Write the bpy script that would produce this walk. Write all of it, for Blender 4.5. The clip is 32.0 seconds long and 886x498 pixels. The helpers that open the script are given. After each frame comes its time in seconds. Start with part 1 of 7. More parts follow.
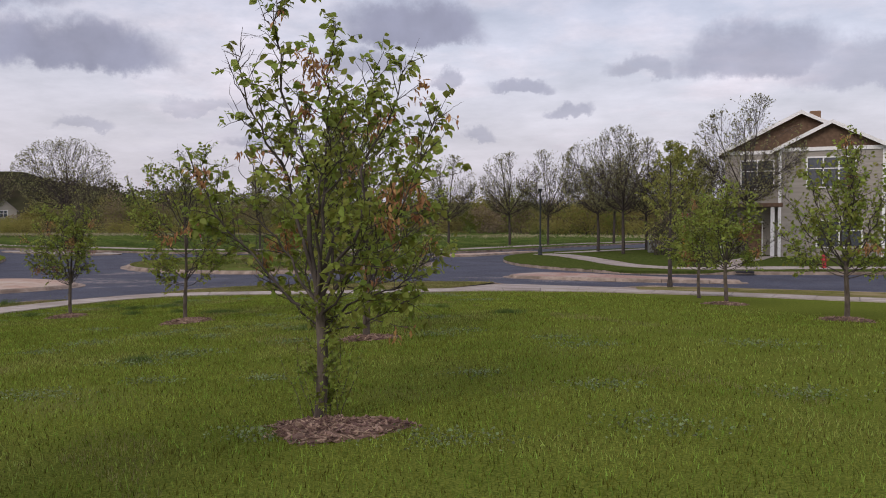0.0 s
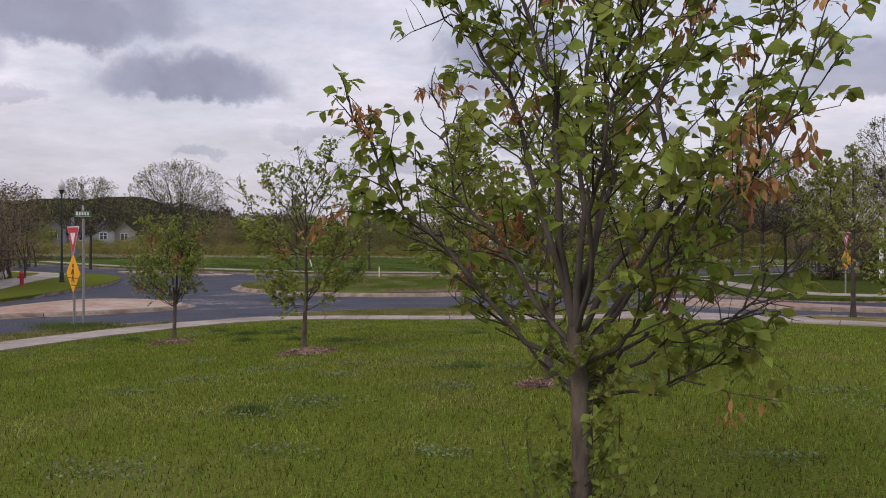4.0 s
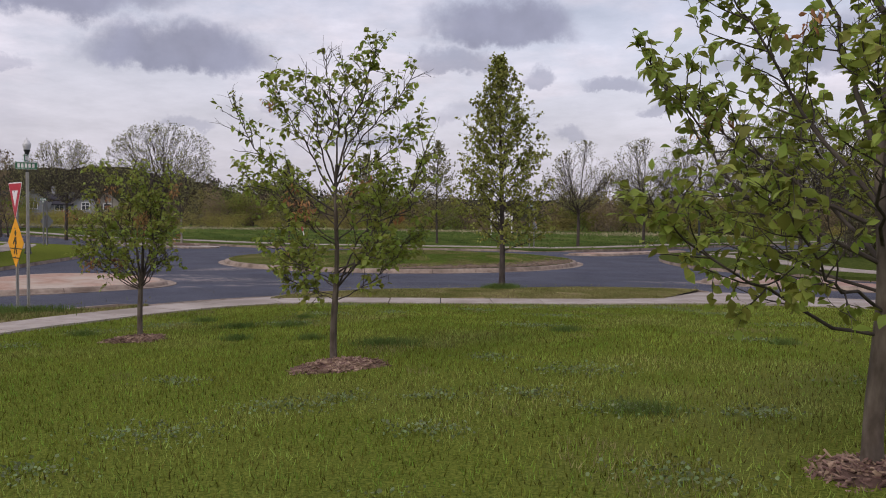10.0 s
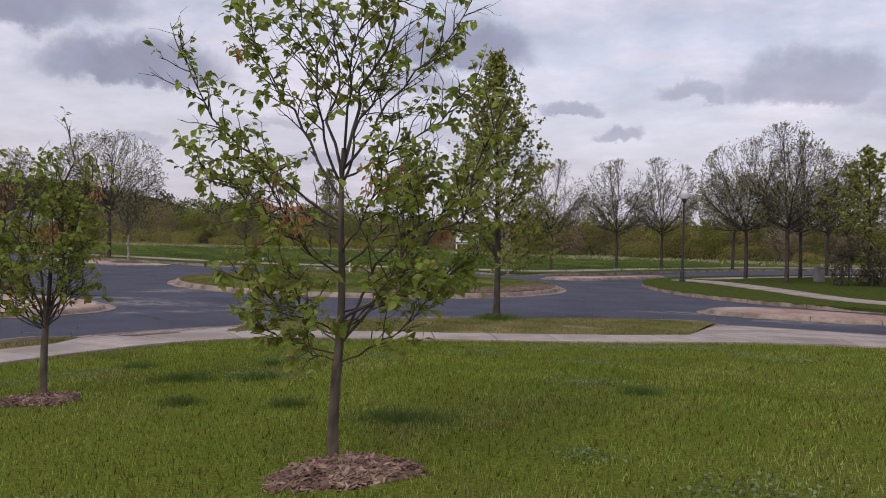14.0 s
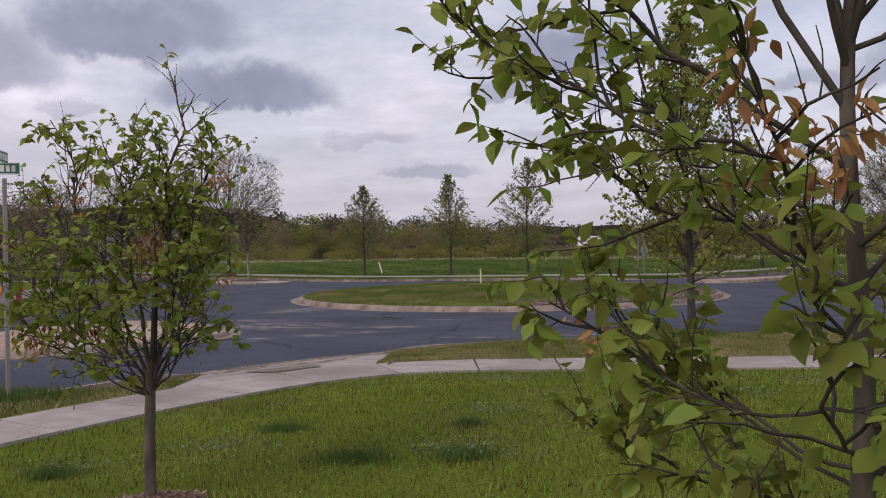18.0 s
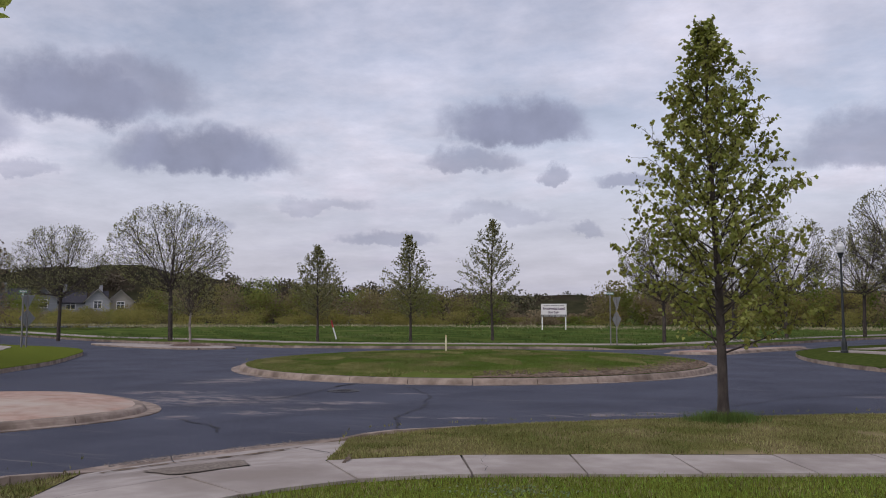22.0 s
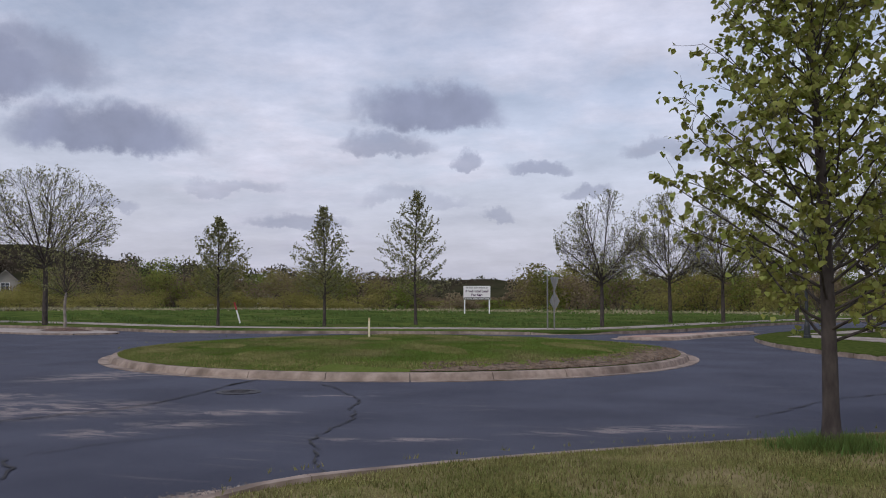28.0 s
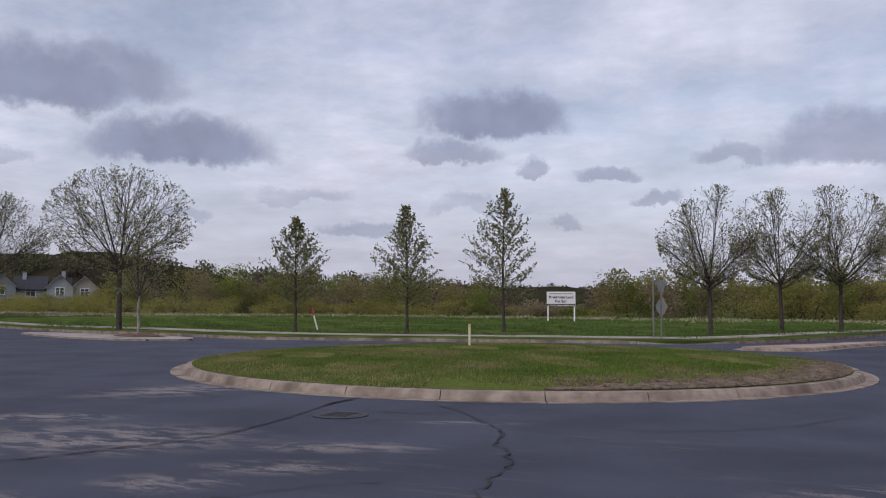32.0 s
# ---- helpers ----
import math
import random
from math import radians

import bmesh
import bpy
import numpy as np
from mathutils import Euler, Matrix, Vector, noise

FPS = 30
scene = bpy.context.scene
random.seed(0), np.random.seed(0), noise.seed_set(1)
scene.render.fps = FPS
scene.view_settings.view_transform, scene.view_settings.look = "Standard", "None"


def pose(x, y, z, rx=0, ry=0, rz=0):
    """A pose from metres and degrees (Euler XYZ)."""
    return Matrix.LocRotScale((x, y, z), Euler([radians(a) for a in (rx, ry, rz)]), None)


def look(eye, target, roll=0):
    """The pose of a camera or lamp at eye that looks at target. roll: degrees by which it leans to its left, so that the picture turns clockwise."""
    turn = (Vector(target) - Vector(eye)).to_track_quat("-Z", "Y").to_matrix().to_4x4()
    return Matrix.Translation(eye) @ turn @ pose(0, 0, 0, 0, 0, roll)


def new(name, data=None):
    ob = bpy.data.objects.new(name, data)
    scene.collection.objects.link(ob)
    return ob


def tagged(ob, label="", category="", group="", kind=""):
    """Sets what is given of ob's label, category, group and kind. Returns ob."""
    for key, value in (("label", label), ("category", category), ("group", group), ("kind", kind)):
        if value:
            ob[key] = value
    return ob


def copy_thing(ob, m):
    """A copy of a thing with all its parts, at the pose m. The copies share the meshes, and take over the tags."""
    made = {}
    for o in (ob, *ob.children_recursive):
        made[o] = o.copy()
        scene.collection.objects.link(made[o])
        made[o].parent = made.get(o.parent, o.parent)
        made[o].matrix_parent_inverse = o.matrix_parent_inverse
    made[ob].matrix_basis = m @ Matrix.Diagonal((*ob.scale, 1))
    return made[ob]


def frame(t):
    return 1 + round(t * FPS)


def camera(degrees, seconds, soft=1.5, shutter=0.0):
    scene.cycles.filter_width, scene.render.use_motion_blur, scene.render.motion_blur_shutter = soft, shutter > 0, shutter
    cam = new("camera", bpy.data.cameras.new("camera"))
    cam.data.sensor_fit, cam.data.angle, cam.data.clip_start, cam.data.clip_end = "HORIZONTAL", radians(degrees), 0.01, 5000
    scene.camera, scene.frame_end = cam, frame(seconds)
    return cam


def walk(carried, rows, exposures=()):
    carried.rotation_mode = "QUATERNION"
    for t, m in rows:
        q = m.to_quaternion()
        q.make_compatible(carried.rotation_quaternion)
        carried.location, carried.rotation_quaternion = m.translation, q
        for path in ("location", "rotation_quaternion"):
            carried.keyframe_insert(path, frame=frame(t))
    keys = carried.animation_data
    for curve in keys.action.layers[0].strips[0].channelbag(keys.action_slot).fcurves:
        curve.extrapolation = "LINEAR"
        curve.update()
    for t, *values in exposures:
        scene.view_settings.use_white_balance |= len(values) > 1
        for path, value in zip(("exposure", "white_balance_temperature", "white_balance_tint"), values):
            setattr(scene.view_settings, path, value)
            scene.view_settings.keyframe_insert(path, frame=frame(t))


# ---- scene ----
# ---------------------------------------------------------------- camera
cam = camera(56.8, 32.0, soft=1.0)
PATH = [
    (0, (8.616, -14.565, 2.67), (8.163, -12.619, 2.598), -0.1),
    (0.5, (8.475, -14.238, 2.689), (7.831, -12.345, 2.639), -1.8),
    (1, (8.203, -13.959, 2.638), (7.47, -12.099, 2.618), -0.5),
    (1.5, (7.94, -13.655, 2.655), (7.32, -11.755, 2.576), -0.9),
    (2, (7.759, -13.298, 2.659), (6.856, -11.514, 2.621), -3.0),
    (4.5, (6.523, -11.512, 2.408), (5.862, -9.624, 2.422), 0.5),
    (5, (6.319, -11.231, 2.419), (5.45, -9.433, 2.518), 1.4),
    (5.5, (6.018, -10.9, 2.398), (5.335, -9.022, 2.47), 0.7),
    (6, (5.822, -10.544, 2.37), (5.013, -8.715, 2.403), 0.3),
    (6.5, (5.598, -10.199, 2.348), (4.621, -8.454, 2.355), 1.0),
    (7, (5.361, -9.799, 2.328), (4.735, -7.901, 2.262), 2.5),
    (7.5, (5.212, -9.432, 2.334), (4.447, -7.586, 2.258), 2.1),
    (8, (4.957, -9.054, 2.279), (4.031, -7.284, 2.178), 3.0),
    (8.5, (4.712, -8.704, 2.289), (3.974, -6.847, 2.198), 1.9),
    (9, (4.469, -8.354, 2.285), (3.67, -6.523, 2.212), 1.2),
    (9.5, (4.154, -8.085, 2.257), (3.504, -6.193, 2.25), 2.0),
    (10, (3.956, -7.823, 2.228), (3.296, -5.936, 2.153), 0.5),
    (10.5, (3.684, -7.5, 2.231), (2.963, -5.636, 2.18), -0.3),
    (11, (3.448, -7.167, 2.241), (2.961, -5.229, 2.179), -0.2),
    (11.5, (3.318, -6.775, 2.231), (2.765, -4.855, 2.158), 0.2),
    (12, (3.048, -6.446, 2.192), (2.426, -4.548, 2.094), 0.4),
    (12.5, (2.86, -6.146, 2.198), (2.388, -4.206, 2.082), 0.4),
    (13, (2.669, -5.752, 2.21), (1.931, -3.894, 2.136), -0.0),
    (13.5, (2.428, -5.423, 2.198), (1.869, -3.503, 2.171), 1.4),
    (15.5, (1.427, -3.96, 2.149), (0.79, -2.064, 2.151), 0.8),
    (16, (1.059, -3.665, 2.107), (0.296, -1.817, 2.144), 2.7),
    (16.5, (0.766, -3.302, 2.107), (0.106, -1.415, 2.06), 2.7),
    (17, (0.46, -2.943, 2.105), (-0.371, -1.134, 1.911), 2.8),
    (17.5, (0.134, -2.658, 2.12), (-0.601, -0.8, 2.025), 0.6),
    (18, (-0.107, -2.291, 2.106), (-0.911, -0.459, 2.102), -1.0),
    (18.5, (-0.426, -1.947, 2.041), (-1.265, -0.131, 2.024), 0.9),
    (19, (-0.673, -1.513, 2.021), (-1.32, 0.375, 1.893), 2.4),
    (19.5, (-0.937, -1.177, 2.04), (-1.645, 0.692, 1.961), 1.6),
    (20, (-1.129, -0.798, 1.972), (-1.752, 1.101, 1.886), -0.1),
    (20.5, (-1.237, -0.412, 1.995), (-1.907, 1.473, 1.999), -0.5),
    (21, (-1.42, -0.018, 1.974), (-1.821, 1.937, 2.107), 1.2),
    (21.5, (-1.549, 0.333, 1.955), (-1.987, 2.279, 2.102), -0.3),
    (22, (-1.715, 0.687, 1.948), (-2.415, 2.553, 2.108), -0.1),
    (22.5, (-1.936, 1.121, 1.92), (-2.317, 3.082, 2.008), 1.8),
    (23, (-2.072, 1.538, 1.907), (-2.635, 3.453, 2.036), 0.5),
    (23.5, (-2.326, 1.945, 1.879), (-2.906, 3.855, 2.006), 1.0),
    (24, (-2.475, 2.336, 1.849), (-2.957, 4.274, 1.938), 1.2),
    (24.5, (-2.656, 2.743, 1.839), (-3.233, 4.653, 1.97), 0.3),
    (26.5, (-3.398, 4.527, 1.79), (-3.839, 6.471, 1.944), -0.8),
    (27, (-3.541, 4.909, 1.819), (-4.09, 6.827, 1.961), -0.6),
    (27.5, (-3.785, 5.209, 1.774), (-4.329, 7.129, 1.903), 0.0),
    (28, (-3.957, 5.551, 1.752), (-4.454, 7.484, 1.875), 0.1),
    (28.5, (-4.136, 5.885, 1.768), (-4.757, 7.781, 1.903), 0.0),
    (29, (-4.487, 6.238, 1.728), (-5.041, 8.158, 1.816), 1.2),
    (29.5, (-4.72, 6.686, 1.711), (-5.315, 8.593, 1.804), 0.1),
    (30, (-4.971, 6.988, 1.706), (-5.651, 8.866, 1.813), 0.3),
    (30.5, (-5.308, 7.351, 1.702), (-5.877, 9.265, 1.812), -0.3),
    (31, (-5.523, 7.704, 1.708), (-6.335, 9.525, 1.868), -2.1),
    (31.5, (-5.829, 8.093, 1.66), (-6.514, 9.965, 1.818), 0.1),
    (32, (-6.077, 8.469, 1.627), (-6.729, 10.355, 1.768), 0.3),
]
walk(cam, [(t, look(eye, target, roll)) for t, eye, target, roll in PATH],
     [(0.0, 0.12, 6800, 13), (9.0, 0.12, 6800, 13), (12.0, 0.10, 6750, 14), (16.0, 0.16, 6700, 14), (17.0, 0.24, 6700, 14), (18.0, 0.06, 6700, 14), (20.0, 0.02, 6600, 14), (22.0, -0.05, 6450, 12), (24.0, -0.06, 6380, 12), (28.0, -0.04, 6280, 10), (32.0, -0.05, 6280, 10)])

# ---------------------------------------------------------------- sky and light
SUN_EL, SUN_AZ = 38.0, 200.0


def build_world():
    w = bpy.data.worlds.new("overcast_sky")
    w.use_nodes = True
    scene.world = w
    nt = w.node_tree
    nt.nodes.clear()
    N, L = nt.nodes.new, nt.links.new

    def put(sock, v):
        if isinstance(v, bpy.types.NodeSocket):
            L(v, sock)
        elif v is not None:
            sock.default_value = v

    def m(op, a, b=None, c=None, clamp=False):
        n = N("ShaderNodeMath")
        n.operation, n.use_clamp = op, clamp
        for s, v in zip(n.inputs, (a, b, c)):
            put(s, v)
        return n.outputs[0]

    def vm(op, a, b=None):
        n = N("ShaderNodeVectorMath")
        n.operation = op
        put(n.inputs[0], a)
        put(n.inputs[1], b)
        return n.outputs["Value"] if op == "DOT_PRODUCT" else n.outputs[0]

    def nz(vec, scale, detail=4.0, rough=0.55):
        n = N("ShaderNodeTexNoise")
        put(n.inputs["Vector"], vec)
        n.inputs["Scale"].default_value, n.inputs["Detail"].default_value, n.inputs["Roughness"].default_value = scale, detail, rough
        return n

    def mix(f, a, b):
        n = N("ShaderNodeMix")
        n.data_type = "RGBA"
        put(n.inputs["Factor"], f)
        put(n.inputs[6], a)
        put(n.inputs[7], b)
        return n.outputs[2]

    def soft(r):
        n = N("ShaderNodeMapRange")
        n.interpolation_type = "SMOOTHSTEP"
        put(n.inputs["Value"], r)
        n.inputs["From Min"].default_value, n.inputs["From Max"].default_value = 1.50, 0.34
        return n.outputs[0]

    d = N("ShaderNodeTexCoord").outputs["Generated"]
    sep = N("ShaderNodeSeparateXYZ")
    L(d, sep.inputs[0])
    up = m("MAXIMUM", sep.outputs[2], 0.0)
    # flat cloud-deck coordinates: direction divided by its rise
    rise = m("ADD", up, 0.16)
    deck = N("ShaderNodeCombineXYZ")
    put(deck.inputs[0], m("DIVIDE", sep.outputs[0], rise))
    put(deck.inputs[1], m("DIVIDE", sep.outputs[1], rise))
    deck = deck.outputs[0]
    sky = N("ShaderNodeTexSky")
    sky.sky_type = "NISHITA"
    sky.sun_disc = False
    sky.sun_elevation, sky.sun_rotation = radians(SUN_EL), radians(SUN_AZ)
    sky.air_density, sky.dust_density = 1.0, 1.5
    blue = vm("SCALE", sky.outputs[0])
    blue.node.inputs["Scale"].default_value = 0.11
    # high thin deck over the blue
    thin = m("MULTIPLY_ADD", nz(deck, 0.9, 7.0, 0.62).outputs[0], 2.8, -0.86, clamp=True)
    thin = m("MAXIMUM", thin, m("MULTIPLY_ADD", up, -2.2, 0.86, clamp=True))
    bright = m("MULTIPLY_ADD", nz(deck, 1.9, 8.0, 0.64).outputs[0], 0.98, 0.345)
    tone = N("ShaderNodeCombineColor")
    for s, k in zip(tone.inputs, (0.925, 0.900, 1.03)):
        put(s, m("MULTIPLY", bright, k))
    col = mix(m("MULTIPLY_ADD", thin, 0.75, 0.25), blue, tone.outputs[0])
    # duller haze towards the horizon
    haze = m("MULTIPLY_ADD", up, -5.0, 1.0, clamp=True)
    col = mix(m("MULTIPLY", haze, 0.75), col, (0.44, 0.435, 0.515, 1))
    # grey streaks low in the sky
    streak = m("MULTIPLY_ADD", nz(deck, 0.75, 6.0, 0.62).outputs[0], 4.5, -2.3, clamp=True)
    low = m("MULTIPLY", m("MULTIPLY_ADD", up, -3.4, 1.15, clamp=True), streak)
    col = mix(m("MULTIPLY", low, 0.62), col, (0.41, 0.425, 0.54, 1))
    # separate dark cumulus: bearing (degrees left of +y), elevation, half width, half height, depth
    fine = nz(d, 17.0, 8.0, 0.66)
    wob = vm("SUBTRACT", fine.outputs["Color"], (0.5, 0.5, 0.5))
    wob.node.name = "wob"
    sc = N("ShaderNodeVectorMath")
    sc.operation = "SCALE"
    L(wob, sc.inputs[0])
    sc.inputs["Scale"].default_value = 0.062
    dd = vm("ADD", d, sc.outputs[0])
    total = None
    for az, el, hw, hh, k in CLOUDS:
        a, e = radians(az), radians(el)
        ahead = Vector((-math.sin(a) * math.cos(e), math.cos(a) * math.cos(e), math.sin(e)))
        side = Vector((math.cos(a), math.sin(a), 0))
        top = side.cross(ahead)
        u = m("DIVIDE", vm("DOT_PRODUCT", dd, tuple(side)), math.radians(hw))
        v = m("DIVIDE", vm("DOT_PRODUCT", vm("SUBTRACT", dd, tuple(ahead)), tuple(top)), math.radians(hh))
        v = m("MAXIMUM", m("MULTIPLY", v, 0.85), m("MULTIPLY", v, -1.8))  # flatter underside
        front = m("GREATER_THAN", vm("DOT_PRODUCT", d, tuple(ahead)), 0.2)
        r = m("ADD", m("MULTIPLY", u, u), m("MULTIPLY", v, v))
        f = m("MULTIPLY", soft(r), front)
        f = m("MULTIPLY", f, k)
        total = f if total is None else m("MAXIMUM", total, f)
    shade = m("MULTIPLY_ADD", nz(d, 16.0, 6.0).outputs[0], 0.7, 0.66)
    dark = N("ShaderNodeCombineColor")
    for s, k in zip(dark.inputs, (0.262, 0.282, 0.395)):
        put(s, m("MULTIPLY", shade, k))
    col = mix(m("MULTIPLY", total, 0.88), col, dark.outputs[0])
    bg = N("ShaderNodeBackground")
    L(col, bg.inputs["Color"])
    bg.inputs["Strength"].default_value = 1.0
    out = N("ShaderNodeOutputWorld")
    L(bg.outputs[0], out.inputs[0])


CLOUDS = [
    (15.3, 12.8, 5.0, 1.9, 1.0), (18.5, 10.6, 3.2, 1.0, 0.7), (37.0, 10.4, 6.0, 1.9, 1.0), (44.9, 13.6, 5.4, 2.5, 1.0), (-7.4, 10.2, 5.0, 2.2, 0.75), (-0.5, 10.0, 2.2, 0.9, 0.55),
    (12.8, 9.3, 1.2, 0.7, 0.65), (7.8, 8.7, 2.1, 0.6, 0.7), (4.4, 7.3, 1.4, 0.55, 0.65), (10.5, 6.1, 1.2, 0.45, 0.5), (24.4, 5.2, 3.4, 0.6, 0.55), (36.6, 5.8, 2.0, 0.5, 0.45),
    (53.0, 11.2, 4.6, 2.6, 0.75), (47.9, 9.0, 2.0, 0.7, 0.45), (42.3, 14.2, 5.0, 2.4, 0.8), (29.0, 7.5, 3.0, 0.6, 0.35), (16.2, 6.8, 4.0, 0.7, 0.35), (-14.8, 9.0, 5.0, 1.8, 0.55),
    (-34.0, 14.0, 7.0, 2.5, 0.8), (80.0, 14.0, 8.0, 3.0, 0.8), (-60.0, 16.0, 9.0, 3.2, 0.8), (150.0, 22.0, 12.0, 4.0, 0.7), (200.0, 18.0, 12.0, 4.0, 0.7),
]
build_world()
sun = new("sun", bpy.data.lights.new("sun", "SUN"))
sun.data.energy, sun.data.angle, sun.data.color = 1.1, radians(25), (1.0, 0.95, 0.88)
sun.rotation_euler = (radians(90 - SUN_EL), 0, radians(180 - SUN_AZ))
scene.view_settings.exposure = 0.0

# ---------------------------------------------------------------- materials
def noise_mat(name, c1, c2, scale, c3=None, scale3=0.3, rough=0.85, bump=0.3, bump_scale=None, detail=6.0, spec=0.3, lo=0.35, hi=0.65,
              lo3=0.45, hi3=0.65, random_tint=0.0, island_tint=0.0, metal=0.0, sheet=0.0, stretch=(1, 1, 1)):
    mat = bpy.data.materials.new(name)
    mat.use_nodes = True
    nt = mat.node_tree
    b = nt.nodes["Principled BSDF"]
    N, L = nt.nodes.new, nt.links.new
    tc = N("ShaderNodeTexCoord")
    src = tc.outputs["Object"]
    if stretch != (1, 1, 1):
        mp = N("ShaderNodeMapping")
        mp.inputs["Scale"].default_value = stretch
        L(src, mp.inputs["Vector"])
        src = mp.outputs[0]

    def nz(s, d=detail):
        n = N("ShaderNodeTexNoise")
        n.inputs["Scale"].default_value, n.inputs["Detail"].default_value = s, d
        L(src, n.inputs["Vector"])
        return n.outputs["Fac"]

    def ramp(f, a, z):
        r = N("ShaderNodeMapRange")
        r.inputs["From Min"].default_value, r.inputs["From Max"].default_value = a, z
        L(f, r.inputs["Value"])
        return r.outputs[0]

    def mix(f, a, z, how="MIX"):
        n = N("ShaderNodeMix")
        n.data_type, n.blend_type = "RGBA", how
        if isinstance(f, float):
            n.inputs["Factor"].default_value = f
        else:
            L(f, n.inputs["Factor"])
        for s, v in ((n.inputs[6], a), (n.inputs[7], z)):
            if isinstance(v, tuple):
                s.default_value = (*v, 1) if len(v) == 3 else v
            else:
                L(v, s)
        return n.outputs[2]

    col = mix(ramp(nz(scale), lo, hi), c1, c2)
    if c3:
        col = mix(ramp(nz(scale3), lo3, hi3), col, c3)
    if random_tint or island_tint:
        if random_tint:
            rnd = N("ShaderNodeObjectInfo").outputs["Random"]
        else:
            rnd = N("ShaderNodeNewGeometry").outputs["Random Per Island"]
        amt = random_tint or island_tint
        hsv = N("ShaderNodeHueSaturation")
        v = N("ShaderNodeMapRange")
        v.inputs["To Min"].default_value, v.inputs["To Max"].default_value = 1 - amt, 1 + amt
        L(rnd, v.inputs["Value"])
        L(v.outputs[0], hsv.inputs["Value"])
        h = N("ShaderNodeMapRange")
        h.inputs["To Min"].default_value, h.inputs["To Max"].default_value = 0.5 - amt * 0.06, 0.5 + amt * 0.06
        L(rnd, h.inputs["Value"])
        L(h.outputs[0], hsv.inputs["Hue"])
        L(col, hsv.inputs["Color"])
        col = hsv.outputs[0]
    L(col, b.inputs["Base Color"])
    b.inputs["Roughness"].default_value = rough
    b.inputs["Specular IOR Level"].default_value = spec
    b.inputs["Metallic"].default_value = metal
    if sheet:  # thin leaf: some light comes through
        t = N("ShaderNodeBsdfTranslucent")
        L(col, t.inputs["Color"])
        ms = N("ShaderNodeMixShader")
        ms.inputs[0].default_value = sheet
        L(b.outputs[0], ms.inputs[1])
        L(t.outputs[0], ms.inputs[2])
        L(ms.outputs[0], nt.nodes["Material Output"].inputs["Surface"])
    if bump:
        bn = N("ShaderNodeBump")
        bn.inputs["Strength"].default_value = bump
        bn.inputs["Distance"].default_value = 0.02
        L(nz(bump_scale or scale * 3), bn.inputs["Height"])
        L(bn.outputs[0], b.inputs["Normal"])
    return mat


def plain(name, col, rough=0.5, metal=0.0, spec=0.5, scale=8.0, vary=0.1, **kw):
    c = tuple(v * (1 - vary) for v in col)
    e = tuple(min(1, v * (1 + vary)) for v in col)
    return noise_mat(name, c, e, scale, rough=rough, metal=metal, spec=spec, bump=kw.pop("bump", 0.08), **kw)


M = {}
M["lawn"] = noise_mat("lawn_turf", (0.070, 0.096, 0.017), (0.170, 0.196, 0.038), 45.0, (0.17, 0.17, 0.06), 0.35, rough=0.95, bump=0.8, bump_scale=60, spec=0.0, lo3=0.6, hi3=0.9)
M["verge"] = noise_mat("verge_turf", (0.085, 0.088, 0.026), (0.190, 0.178, 0.062), 38.0, (0.27, 0.22, 0.125), 0.9, rough=0.95, bump=0.6, bump_scale=50, spec=0.0, lo3=0.42, hi3=0.66)
M["blade"] = noise_mat("grass_blade", (0.148, 0.188, 0.028), (0.240, 0.270, 0.048), 1.1, (0.30, 0.28, 0.10), 0.55, rough=0.7, bump=0, spec=0.05, island_tint=0.8, sheet=0.35, lo3=0.52, hi3=0.80)
M["clover"] = noise_mat("clover_leaf", (0.120, 0.165, 0.062), (0.190, 0.235, 0.105), 4.0, rough=0.5, bump=0, spec=0.4, island_tint=0.5, sheet=0.3)
M["verge_blade"] = noise_mat("dull_grass_blade", (0.125, 0.140, 0.040), (0.215, 0.210, 0.075), 1.3, (0.30, 0.26, 0.13), 0.8, rough=0.8, bump=0, spec=0.05, island_tint=0.55, sheet=0.3)
M["island_blade"] = noise_mat("island_grass_blade", (0.088, 0.140, 0.026), (0.150, 0.200, 0.044), 0.6, (0.21, 0.195, 0.085), 0.5, rough=0.8, bump=0, spec=0.05, island_tint=0.5, sheet=0.3)
M["dry_blade"] = noise_mat("dry_grass_blade", (0.17, 0.18, 0.06), (0.30, 0.27, 0.12), 1.4, rough=0.8, bump=0, spec=0.05, island_tint=0.3, sheet=0.3)
M["dark_blade"] = noise_mat("rank_grass_blade", (0.085, 0.135, 0.036), (0.135, 0.185, 0.052), 3.0, rough=0.7, bump=0, spec=0.05, island_tint=0.35, sheet=0.35)
M["field"] = noise_mat("rough_field", (0.046, 0.075, 0.020), (0.105, 0.135, 0.036), 0.45, (0.16, 0.155, 0.068), 0.14, rough=0.95, bump=0.6, bump_scale=12, spec=0.0, lo3=0.56, hi3=0.8)
M["island_turf"] = noise_mat("island_turf", (0.070, 0.100, 0.022), (0.150, 0.175, 0.048), 26.0, (0.24, 0.20, 0.11), 0.5, rough=0.95, bump=0.6, bump_scale=50, spec=0.0, lo3=0.56, hi3=0.78)
M["lot_turf"] = noise_mat("dark_lot_turf", (0.042, 0.062, 0.015), (0.085, 0.104, 0.028), 5.0, (0.11, 0.105, 0.045), 0.3, rough=0.95, bump=0.6, bump_scale=30, spec=0.0, lo3=0.6, hi3=0.85)
M["concrete"] = noise_mat("sidewalk_concrete", (0.325, 0.282, 0.258), (0.415, 0.367, 0.338), 3.0, (0.265, 0.225, 0.20), 0.8, rough=0.9, bump=0.25, bump_scale=90, random_tint=0.08)
